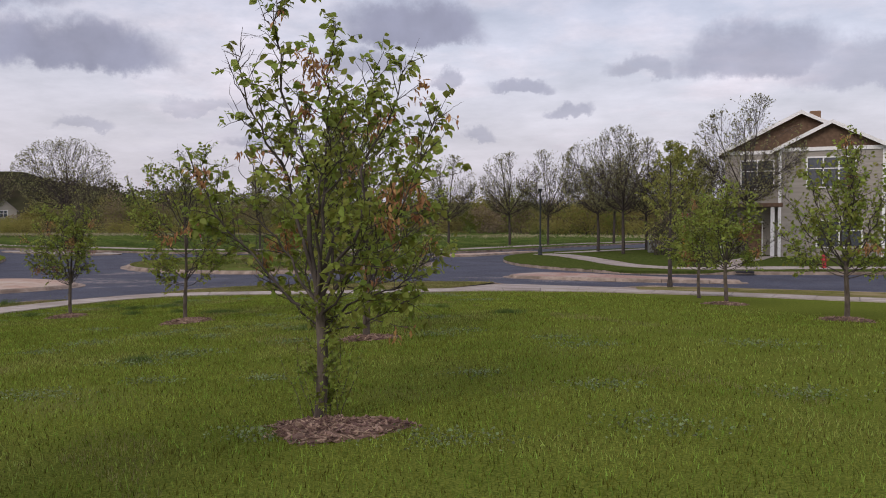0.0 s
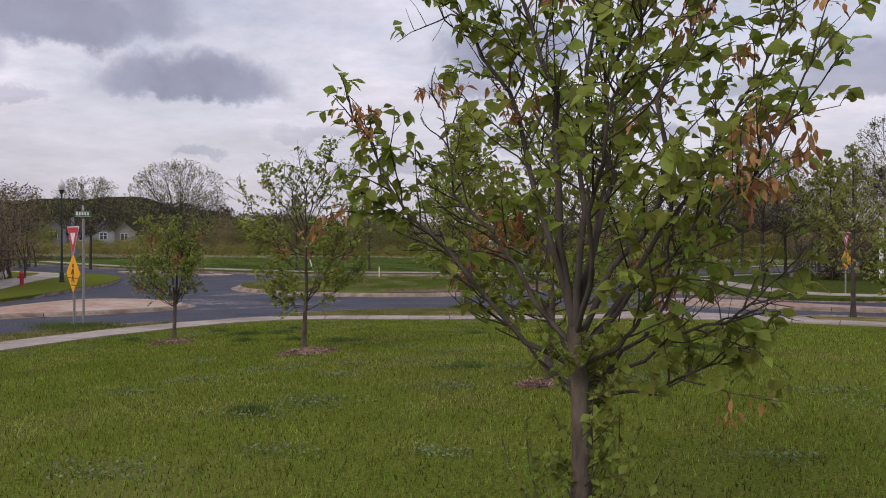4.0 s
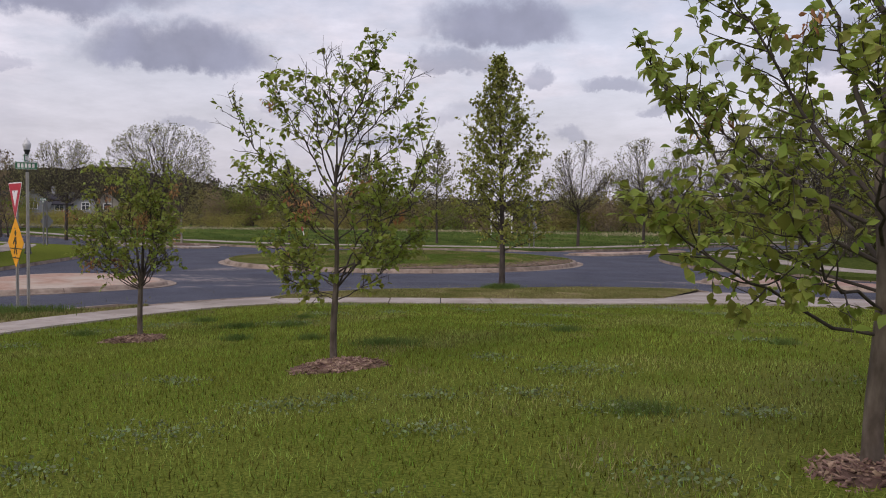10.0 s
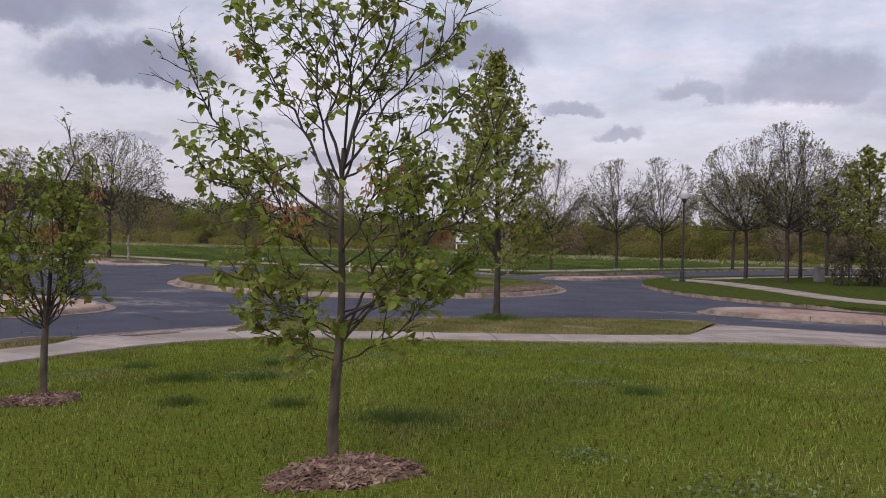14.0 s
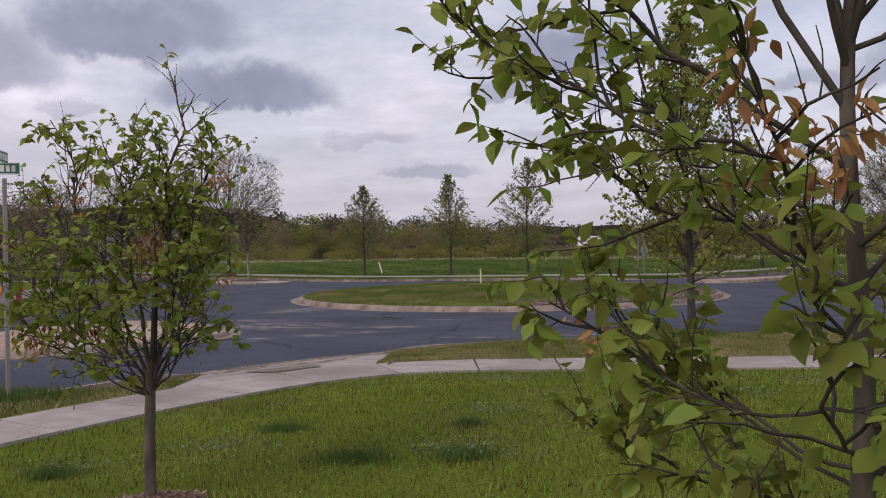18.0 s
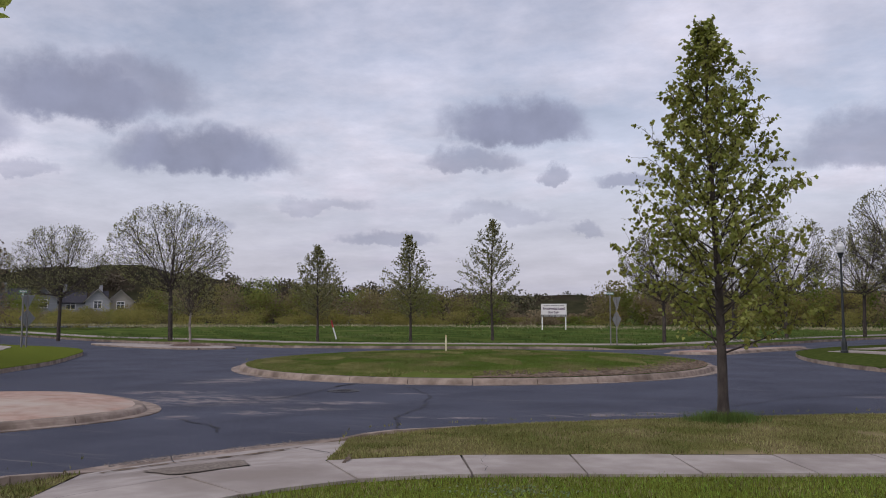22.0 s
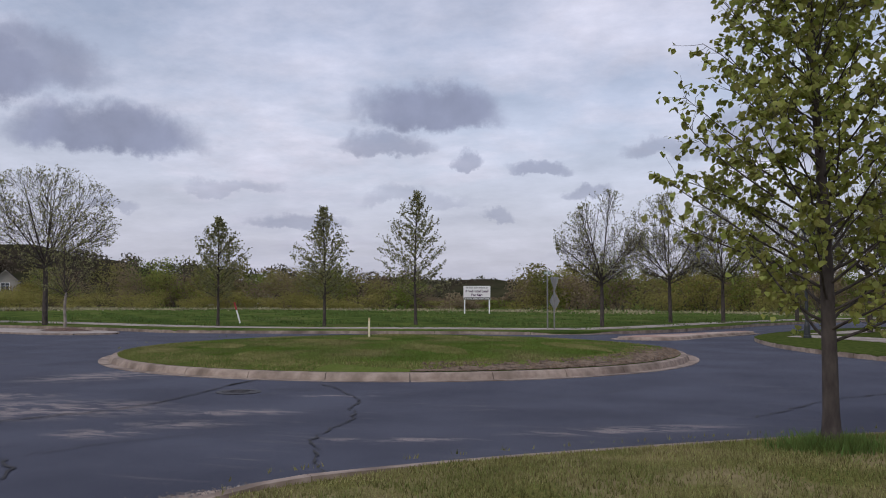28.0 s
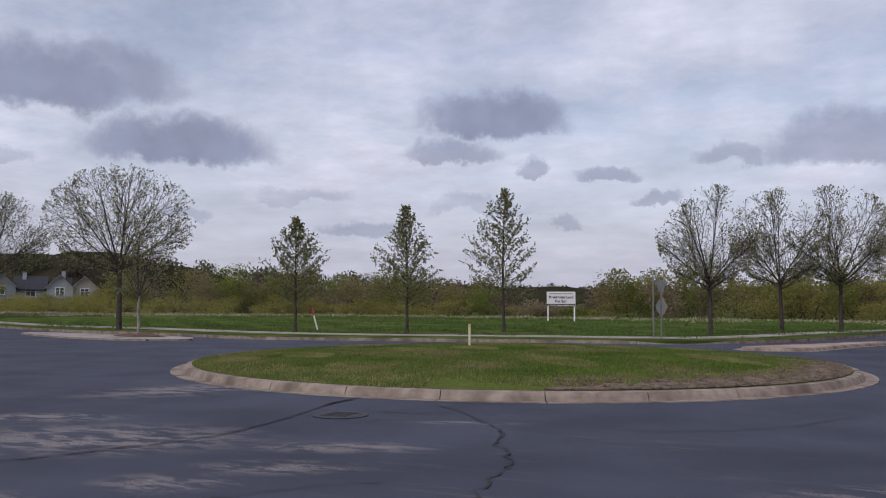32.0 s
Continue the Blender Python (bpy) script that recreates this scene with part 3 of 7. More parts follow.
def sidewalk(name, a, b, z, slab, label, joint_at, cats="pavement"):
    """A walk of separate slabs between two edges."""
    owner = thing(name, Matrix(), label, cats, kind="structure")
    d = np.concatenate([[0], np.cumsum(np.linalg.norm(np.diff(a, axis=0), axis=1))])
    first = d[int(np.argmin(np.linalg.norm(a - np.array(joint_at), axis=1)))] % slab
    cuts = np.concatenate([[0], np.arange(first, d[-1], slab), [d[-1]]])
    for i in range(len(cuts) - 1):
        ds = np.linspace(cuts[i] + 0.012, cuts[i + 1] - 0.012, 4)
        pa = np.stack([np.interp(ds, d, a[:, 0]), np.interp(ds, d, a[:, 1])], 1)
        pb = np.stack([np.interp(ds, d, b[:, 0]), np.interp(ds, d, b[:, 1])], 1)
        tilt = 0.004 * math.sin(i * 2.3)
        top = np.vstack([np.column_stack([pa, np.full(4, z + tilt)]), np.column_stack([pb, np.full(4, z - tilt - 0.01)])])
        bot = top - (0, 0, 0.12)
        v = np.vstack([top, bot])
        f = [(j, j + 1, 4 + j + 1, 4 + j) for j in range(3)] + [(8 + j, j, j + 1, 8 + j + 1)[::-1] for j in range(3)] + [(4 + j, 12 + j, 12 + j + 1, 4 + j + 1)[::-1] for j in range(3)]
        f += [(0, 4, 12, 8)[::-1], (3, 7, 15, 11)]
        f = [t[::-1] for t in f[:3]] + f[3:]
        obj("slab", v, f, M["concrete"], owner)
    return owner


sidewalk("sidewalk_near", W1, W2, 0.30, 1.2, "pale concrete sidewalk of square slabs along the lawn", (-5.88, 8.4))

# central island
isl_a = np.linspace(0, 2 * np.pi, 129)
isl_line = np.stack([CX + (R_IN - 0.42) * np.cos(isl_a), CY + (R_IN - 0.42) * np.sin(isl_a)], 1)


def island_z(p):
    r = np.hypot(p[:, 0] - CX, p[:, 1] - CY) / (R_IN - 0.6)
    return 0.165 + 0.30 * np.clip(1 - r**2, 0, 1) + 0.015 * lump(p[:, 0], p[:, 1], 0.9) * np.clip(3 - 3 * r, 0, 1)


kerb_strip("island_kerb", isl_line, np.full(len(isl_line), 0.16), "rounded concrete kerb and gutter round the grass island", 1.8)
ring = np.stack([CX + (R_IN - 0.66) * np.cos(isl_a[:-1]), CY + (R_IN - 0.66) * np.sin(isl_a[:-1])], 1)
sheet("island_grass", ring, island_z, 0.6, M["island_turf"], "domed grass island with worn dry patches", category="ground")


# splitter islands
def splitter(name, pts, rise, label, tall=0.12, mat="brick"):
    line = smooth_line(pts, 0.5, closed=True)
    line = np.vstack([line, line[:1]])
    kerb_strip(name + "_kerb", line, np.full(len(line), tall), "concrete kerb round a traffic splitter island", 1.8)
    inner = offset_line(line[:-1], 0.24, closed=True)
    sheet(name, inner, lambda p: tall + 0.005 + rise * np.clip(far_from(p, np.vstack([inner, inner[:1]])) / 1.4, 0, 1), 0.7, M[mat], label, category="pavement")


splitter("splitter_left", [(-13.2, 14.2), (-14.6, 15.5), (-17.2, 16.3), (-19.3, 15.3), (-19.3, 12.4), (-18.6, 9), (-18.2, 5.5), (-17.2, 5.6), (-15.9, 8.2), (-14.1, 10.6), (-13.1, 12.6)], 0.10,
         "splitter island of faded red paving inside a concrete kerb")
splitter("splitter_right", [(3.0, 23.4), (3.5, 22.3), (6.2, 21.7), (9.5, 21.3), (13, 21.2), (13, 21.8), (9.3, 23.3), (6.4, 24.8), (4.2, 25.0)], 0.08, "splitter island of faded red paving inside a concrete kerb")
splitter("splitter_far_left", [(-30.2, 41.3), (-32, 39.8), (-37, 41.0), (-43, 44.2), (-42.4, 45.2), (-37, 44.0), (-32.5, 43.2)], 0.03, "pale concrete splitter island with a mulched sapling", 0.07, "concrete")
splitter("splitter_far_right", [(-5.6, 43.2), (-3.4, 42.6), (-1.6, 46), (1.2, 51.5), (0.5, 51.9), (-2.6, 47.6)], 0.05, "splitter island of faded red paving in the far street")


# lots round the roundabout
def lot(name, edge, rest, zf, step, mat, label, ramps=()):
    line = smooth_line(edge, 0.8)
    kerb_strip(name + "_kerb", line, kerb_tops(line, ramps), "concrete kerb and gutter", 2.4)
    inner = offset_line(line, 0.24)
    sheet(name, np.vstack([inner, np.array(rest, float)]), zf, step, mat, label)
    v, f = ribbon(inner, offset_line(line, 0.19), zf(inner), np.full(len(inner), -0.08))
    tagged(obj("turf_edge", v, f, mat), "grassed edge of the lot falling to the kerb", "ground", kind="structure")
    return inner


WEST = [(-70, 48), (-52, 41), (-43, 38.0), (-37.5, 36.2), (-33.6, 33.2), (-30.5, 29.4), (-27.7, 25.4), (-25.4, 20.9), (-23.5, 17.0), (-22.1, 13.6), (-21.5, 11), (-21.3, 8), (-21.8, 2), (-23.8, -10), (-27, -30)]
EAST = [(62, 33.5), (36, 30.5), (21, 28.4), (14, 27.2), (9, 26.5), (5.6, 28.2), (2.5, 32), (0.8, 37), (0.4, 42.5), (1.2, 46.5), (3.4, 51.5), (8, 58), (16, 66), (30, 76), (60, 92)]
NORTH = [(60, 112), (26, 92), (12, 79), (4, 67), (-0.5, 57.5), (-4, 51), (-8, 47.2), (-13, 46.2), (-20, 44.8), (-26, 43.6), (-29, 43.9), (-33, 45.4), (-42, 47.6), (-50, 51), (-75, 64)]


def rising(line, k, cap):
    ln = smooth_line(line, 3.0)
    return lambda p: 0.155 + np.minimum(cap, k * far_from(p, ln)) + 0.02 * lump(p[:, 0], p[:, 1], 0.35) * np.clip(far_from(p, ln) / 4, 0, 1)


west_z, east_z = rising(WEST, 0.05, 1.2), rising(EAST, 0.012, 0.5)
_n = smooth_line(NORTH, 3.0)


def north_z(p):
    d = far_from(p, _n)
    return 0.155 + 0.012 * np.minimum(d, 30) + 0.05 * lump(p[:, 0], p[:, 1], 0.12) * np.clip(d / 8, 0, 1) - 0.02 * np.clip(d - 60, 0, 400) * 0.1


lot("lot_west", WEST, [(-70, -30)], west_z, 1.6, M["lawn"], "house lot with lawn beside the street", [((-22.6, 14.6), 1.4)])
lot("lot_east", EAST, [(70, 92), (70, 33.5)], east_z, 1.6, M["lot_turf"], "corner lot with mown grass", [((10, 26.6), 2.0)])
lot("field_north", NORTH, [(-75, 300), (120, 300), (120, 112)], north_z, 5.0, M["field"], "rough grass field running back to the thickets", [((-8, 47.2), 1.2)])
# land out to the horizon
far = sheet("ground", np.array([(-2500, -2500), (2500, -2500), (2500, 3500), (-2500, 3500)], float), lambda p: np.full(len(p), -0.45), 240, M["field"], "open land reaching the horizon")


def walk_path(name, pts, width, zf, label, slab=1.6):
    a = smooth_line(pts, 0.5)
    l, r = offset_line(a, width / 2), offset_line(a, -width / 2)
    owner = thing(name, Matrix(), label, "pavement", kind="structure")
    d = np.concatenate([[0], np.cumsum(np.linalg.norm(np.diff(a, axis=0), axis=1))])
    n = int(d[-1] / slab)
    for i in range(n):
        ds = np.linspace(d[-1] * i / n + 0.008, d[-1] * (i + 1) / n - 0.008, 3)
        P = [np.stack([np.interp(ds, d, q[:, 0]), np.interp(ds, d, q[:, 1])], 1) for q in (l, r)]
        top = np.vstack([np.column_stack([q, zf(q) + 0.03]) for q in P])
        v = np.vstack([top, top - (0, 0, 0.14)])
        f = [(1, 0, 3, 4), (2, 1, 4, 5), (0, 1, 7, 6), (1, 2, 8, 7), (3, 9, 10, 4), (4, 10, 11, 5), (0, 6, 9, 3), (2, 5, 11, 8)]
        obj("slab", v, f, M["concrete"], owner)


walk_path("sidewalk_west", [(-26, -10), (-24.4, 2), (-24.0, 8), (-24.3, 12.2), (-26.0, 15.5), (-29.2, 20.1), (-32.6, 25), (-36.4, 30.3), (-42, 34.5), (-60, 41)], 1.6, west_z, "pale concrete sidewalk on the house lot")
walk_path("sidewalk_east", [(2.2, 44.2), (4.2, 41.5), (6.6, 35), (8.6, 30.2), (11.5, 28.6), (18, 30), (30, 31.8), (60, 36)], 1.5, east_z, "pale concrete sidewalk on the corner lot")
walk_path("sidewalk_east_back", [(3.4, 46.4), (8, 53), (16, 62), (30, 72)], 1.4, east_z, "pale concrete sidewalk along the far street")
walk_path("sidewalk_north", [(-75, 67), (-52, 54.5), (-40, 50.5), (-30, 47.6), (-24, 47.6), (-16, 48.6), (-10, 49.0), (-6, 52), (-2, 60), (3, 70), (12, 82), (28, 96)], 1.5, north_z, "pale concrete sidewalk beyond the roundabout")

# ---------------------------------------------------------------- trees
def tube_mesh(paths, sides=6):
    """Tubes along (points, radii) rows, as one array of vertices and quads."""
    V, F, k = [], [], 0
    for pts, rad in paths:
        pts = np.asarray(pts, float)
        t = np.gradient(pts, axis=0)
        t /= np.linalg.norm(t, axis=1)[:, None] + 1e-9
        ref = np.array([1.0, 0.13, 0.07]) if abs(t[0][0]) < 0.85 else np.array([0.1, 1.0, 0.05])
        a = np.cross(t, ref)
        a /= np.linalg.norm(a, axis=1)[:, None] + 1e-9
        b = np.cross(t, a)
        ang = np.linspace(0, 2 * np.pi, sides, endpoint=False)
        ring = pts[:, None] + np.asarray(rad)[:, None, None] * (a[:, None] * np.cos(ang)[None, :, None] + b[:, None] * np.sin(ang)[None, :, None])
        V.append(ring.reshape(-1, 3))
        n = len(pts)
        i, j = np.meshgrid(np.arange(n - 1), np.arange(sides), indexing="ij")
        q = np.stack([i * sides + j, i * sides + (j + 1) % sides, (i + 1) * sides + (j + 1) % sides, (i + 1) * sides + j], -1).reshape(-1, 4) + k
        F.append(q)
        k += n * sides
    return np.vstack(V), np.vstack(F)


def leaf_mesh(pos, out, size, rng, droop=0.5, wide=0.66, cup=0.10, spread=0.45):
    """Ovate pointed leaves, folded a little on the midrib and curled down to the tip: stalk at pos, pointing about along out."""
    n = len(pos)
    d = out + rng.normal(0, spread, (n, 3)) + np.array([0, 0, -droop])
    d /= np.linalg.norm(d, axis=1)[:, None] + 1e-9
    s = np.cross(d, rng.normal(0, 1, (n, 3)) * 0.5 + np.array([0, 0, 1.0]))
    s /= np.linalg.norm(s, axis=1)[:, None] + 1e-9
    u = np.cross(s, d)
    L = (size * rng.uniform(0.55, 1.15, n))[:, None]
    w = L * wide * 0.5 * rng.uniform(0.85, 1.15, n)[:, None]
    curl = L * rng.uniform(0.02, 0.30, n)[:, None]

    def at(f, side):
        return pos + d * L * (0.12 + 0.88 * f) + s * w * side + u * (L * cup * abs(side) - curl * f * f)
    V = np.stack([pos, at(0.12, 0.62), at(0.34, 1.0), at(0.62, 0.80), at(0.84, 0.36), at(1.0, 0.0), at(0.84, -0.36), at(0.62, -0.80), at(0.34, -1.0), at(0.12, -0.62), at(0.3, 0.0), at(0.68, 0.0)], 1).reshape(-1, 3)
    o = (np.arange(n) * 12)[:, None, None]
    F = (np.array([[0, 10, 1], [1, 10, 2], [2, 10, 11], [2, 11, 3], [3, 11, 4], [4, 11, 5], [5, 11, 6], [6, 11, 7], [7, 11, 8], [8, 11, 10], [8, 10, 9], [9, 10, 0]])[None] + o).reshape(-1, 3)
    return V, F


def plain_leaves(pos, out, size, rng, droop=0.4, wide=0.7):
    """The same leaf for trees seen from farther off: six corners."""
    n = len(pos)
    d = out + rng.normal(0, 0.55, (n, 3)) + np.array([0, 0, -droop])
    d /= np.linalg.norm(d, axis=1)[:, None] + 1e-9
    s = np.cross(d, rng.normal(0, 1, (n, 3)) * 0.7 + np.array([0, 0, 1.0]))
    s /= np.linalg.norm(s, axis=1)[:, None] + 1e-9
    u = np.cross(s, d)
    L = (size * rng.uniform(0.55, 1.2, n))[:, None]
    w = L * wide * 0.5
    V = np.stack([pos, pos + d * L * 0.3 + s * w + u * L * 0.08, pos + d * L * 0.7 + s * w * 0.7, pos + d * L - u * L * 0.15, pos + d * L * 0.7 - s * w * 0.7, pos + d * L * 0.3 - s * w + u * L * 0.08], 1).reshape(-1, 3)
    o = (np.arange(n) * 6)[:, None, None]
    F = (np.array([[0, 5, 1], [1, 5, 4], [1, 4, 2], [2, 4, 3]])[None] + o).reshape(-1, 3)
    return V, F


def clump_mesh(pos, size, rng):
    """Small two-triangle leaf sprays, turned at random."""
    n = len(pos)
    d = rng.normal(0, 1, (n, 3))
    d /= np.linalg.norm(d, axis=1)[:, None]
    s = np.cross(d, rng.normal(0, 1, (n, 3)))
    s /= np.linalg.norm(s, axis=1)[:, None] + 1e-9
    L = (size * rng.uniform(0.5, 1.3, n))[:, None]
    V = np.stack([pos - d * L * 0.5, pos + s * L * 0.3, pos + d * L * 0.5, pos - s * L * 0.3], 1).reshape(-1, 3)
    o = (np.arange(n) * 4)[:, None, None]
    F = (np.array([[0, 1, 2], [0, 2, 3]])[None] + o).reshape(-1, 3)
    return V, F


def grow(rng, base, direc, length, r0, r1, bend=0.12, up=0.0, n=7):
    """A wandering limb: points and radii."""
    p, d = np.array(base, float), np.array(direc, float)
    d /= np.linalg.norm(d)
    pts, step = [p.copy()], length / (n - 1)
    for _ in range(n - 1):
        d = d + rng.normal(0, bend, 3) + np.array([0, 0, up])
        d /= np.linalg.norm(d)
        p = p + d * step
        pts.append(p.copy())
    return np.array(pts), np.linspace(r0, r1, n)


def at_part(pts, f):
    i = f * (len(pts) - 1)
    k = min(int(i), len(pts) - 2)
    d = pts[k + 1] - pts[k]
    return pts[k] + d * (i - k), d / (np.linalg.norm(d) + 1e-9)


def sweep(rng, p, q, n, r0, r1, flat_start, wob):
    """A limb from p to q that leaves the stem flat and bends upwards, with a wander."""
    s = np.linspace(0, 1, n)[:, None]
    L = np.linalg.norm(q - p)
    c = p + (q - p) * np.array([0.62, 0.62, flat_start])
    pts = p * (1 - s) ** 2 + 2 * s * (1 - s) * c + q * s * s
    k = rng.normal(0, wob * L, (n, 3))
    k = (k + np.roll(k, 1, 0) + np.roll(k, -1, 0)) / 1.6
    return pts + k * np.minimum(1, 3 * s), np.linspace(r0, r1, n)


def around(rng, height, fork, width):
    """Ends of the main limbs of an even round crown: (height on the stem, across, along, height of the end)."""
    rows = [(fork + 0.1, 0.0, 0.0, height)]
    for i in range(17):
        g = (i + 0.5) / 17
        a = i * 2.4 + rng.uniform(-0.3, 0.3)
        R = width * 0.5 * np.interp(g, [0, 0.3, 0.6, 1], [0.8, 1.0, 0.75, 0.25]) * rng.uniform(0.85, 1.1)
        rows.append((fork + 0.35 * g, R * math.cos(a), R * math.sin(a), fork + 0.35 + (height * 0.97 - fork - 0.35) * g))
    return rows


def open_tree(seed, height, fork, trunk_r, mains, stem=None, right=0.35, lush=1.0, airy=9.0, airy_share=0.5, node=0.030):
    """A young ornamental tree. mains: main limbs as (height on the stem, end across, end along, height of the end), turned by right.
    Side branches leave the limbs in turn, and short shoots with rows of leaves leave the branches.
    Above the height airy only a share of the shoots has leaves. Returns trunk, limbs, branches and leaf anchors."""
    rng = np.random.RandomState(seed)
    cr, sr = math.cos(right), math.sin(right)
    mains = [(h0, u * cr - v * sr, u * sr + v * cr, h1) for h0, u, v, h1 in mains]
    lead = mains[0]
    n = 20
    top = stem or fork + 0.25
    z = np.linspace(-0.05, top, n)
    k = (z / top).clip(0, 1)
    trunk = (np.column_stack([lead[1] * 0.06 * k + 0.018 * np.sin(z * 4 + seed), lead[2] * 0.06 * k + 0.010 * np.sin(z * 4 + 2 * seed), z]),
             np.interp(z, [-0.05, 0.0, 0.07, fork * 0.9, fork + 0.25, top + 0.01], [trunk_r * 1.7, trunk_r * 1.45, trunk_r * 1.08, trunk_r * 0.95, trunk_r * 0.74, trunk_r * (0.74 if stem is None else 0.42)]))
    limbs_t, second, shoots, anchors, outs = [], [], [], [], []
    for i, (h0, x, y, h1) in enumerate(mains):
        p, _ = at_part(trunk[0], min(0.99, (h0 + 0.05) / (top + 0.05)))
        q = np.array([x, y, h1])
        L = np.linalg.norm(q - p)
        steep = (h1 - p[2]) / L
        r0 = min(trunk_r * ((0.70 if stem is None else 0.40) if i == 0 else 0.24 + 0.25 * max(0, steep - 0.5)) * min(1.1, 0.50 + 0.28 * L), 0.024)
        limbs_t.append(sweep(rng, p, q, 13, r0, 0.0032, 0.55 if steep > 0.8 else 0.32, 0.021))
    for pts, rad in limbs_t:
        L0 = np.linalg.norm(np.diff(pts, axis=0), axis=1).sum()
        m = int(3 + L0 * 8.5)
        for j in range(m):
            f = 0.26 + 0.72 * (j + rng.rand()) / m
            p, d = at_part(pts, f)
            a = j * 2.5 + rng.uniform(-0.6, 0.6)
            e1 = np.cross(d, (0, 0, 1.0))
            e1 /= np.linalg.norm(e1) + 1e-6
            e2 = np.cross(d, e1)
            v = d * 0.75 + (e1 * math.cos(a) + e2 * math.sin(a) * 0.6) * 0.95 + np.array([0, 0, 0.12])
            L = min(0.62, 0.16 + 0.42 * L0 * (1.02 - f) * 0.7) * rng.uniform(0.6, 1.35)
            second.append(grow(rng, p, v, L, 0.0058, 0.0022, 0.15, 0.04, 6))
    k = rng.uniform(0, 6, 3)
    for pts, rad in second + [(p[7:], r) for p, r in limbs_t]:
        L0 = np.linalg.norm(np.diff(pts, axis=0), axis=1).sum()
        e = pts[-1]
        patch = math.sin(e[0] * 4.3 + k[0]) * math.sin(e[1] * 4.1 + k[1]) * math.sin(e[2] * 3.7 + k[2])
        bare = patch < -0.22 or (e[2] > airy and rng.rand() > airy_share)
        m = int(2 + L0 * 13 * lush)
        for j in range(m):
            p, d = at_part(pts, 0.22 + 0.78 * (j + rng.rand()) / m)
            v = d * 0.7 + rng.normal(0, 0.55, 3) + np.array([0, 0, 0.15])
            t = grow(rng, p, v, rng.uniform(0.05, 0.20), 0.0024, 0.0012, 0.18, 0.0, 4)
            shoots.append(t)
            if bare and rng.rand() < 0.85:
                continue
            dd = t[0][-1] - t[0][-2]
            dd /= np.linalg.norm(dd) + 1e-9
            for f in np.arange(0.25, 1.01, node / 0.16):
                c, _ = at_part(t[0], min(0.999, f))
                w = rng.normal(0, 1, 3) * np.array([1, 1, 0.35])
                anchors.append(c)
                outs.append(dd * 0.55 + w / np.linalg.norm(w))
    return trunk, limbs_t, second + shoots, np.array(anchors), np.array(outs), rng


def tree_parts(t, trunk, prim, twig_t, sides=12, bark="bark", limb="bark_limb", twig=""):
    """The wood of a tree: trunk, each main limb, and the fine twigs together."""
    obj("trunk", *tube_mesh([trunk], sides), M[bark], t, smooth=True)
    for p in prim:
        obj("limb", *tube_mesh([p], max(4, sides // 2)), M[limb], t, smooth=True)
    obj("fine_branching", *tube_mesh(twig_t, 3), M[twig or limb], t)["kind"] = "stuff"


def plant_open(name, at, label, mats, group="", leaf=0.08, scorched=0, near=True, bark="bark", **kw):
    """One young tree as a thing with trunk, limbs, twigs and leaves, some shoot ends with scorched leaves."""
    trunk, prim, twig_t, anc, out, rng = open_tree(**kw)
    t = thing(name, pose(*at), label, "tree", group)
    tree_parts(t, trunk, prim, twig_t, 12, bark)
    red = np.zeros(len(anc), bool)
    for c in anc[rng.choice(len(anc), scorched, replace=False)] if scorched else ():
        red |= np.linalg.norm(anc - c, axis=1) < rng.uniform(0.09, 0.2)
    make = leaf_mesh if near else plain_leaves
    obj("foliage", *make(anc[~red], out[~red], leaf, rng), M[mats], t, smooth=False)["kind"] = "stuff"
    if red.any():
        p, o = np.repeat(anc[red], 2, 0), np.repeat(out[red], 2, 0)
        p = p + rng.normal(0, 0.02, p.shape)
        obj("scorched_foliage", *make(p, o * 0.5, leaf * 0.8, rng, droop=0.9, wide=0.36), M["leaf_red"], t, "clusters of brown-red scorched leaves")["kind"] = "stuff"
    return t


lawn_q = gridded(lawn_z, -9, 21, -17, 16, 0.3)


def gz(x, y):
    return float(lawn_q(np.array([[x, y]], float))[0])


TREE_A, TREE_B, TREE_C, TREE_D = (6.04, -8.06), (4.73, -2.89), (0.0, 0.0), (-4.03, 1.83)
LIMBS_A = [(0.95, -0.30, 0.05, 3.62), (1.05, 0.10, 0.15, 3.35), (1.0, 0.72, -0.1, 3.05), (1.05, -0.62, 0.25, 3.2), (1.1, 0.45, 0.45, 3.15),
           (0.9, -1.20, 0.3, 2.35), (0.95, 1.05, 0.2, 2.65), (1.0, 0.9, -0.5, 2.3), (1.0, -0.75, 0.75, 2.3), (1.1, 0.3, 0.95, 2.5), (1.05, 0.15, -0.80, 2.45),
           (0.8, -0.66, 0.35, 1.55), (0.85, 0.95, -0.15, 1.45), (0.8, 0.85, 0.4, 1.8), (0.9, 0.45, -0.65, 1.65), (0.9, -0.25, 0.8, 1.7), (0.75, 0.75, -0.1, 1.05)]
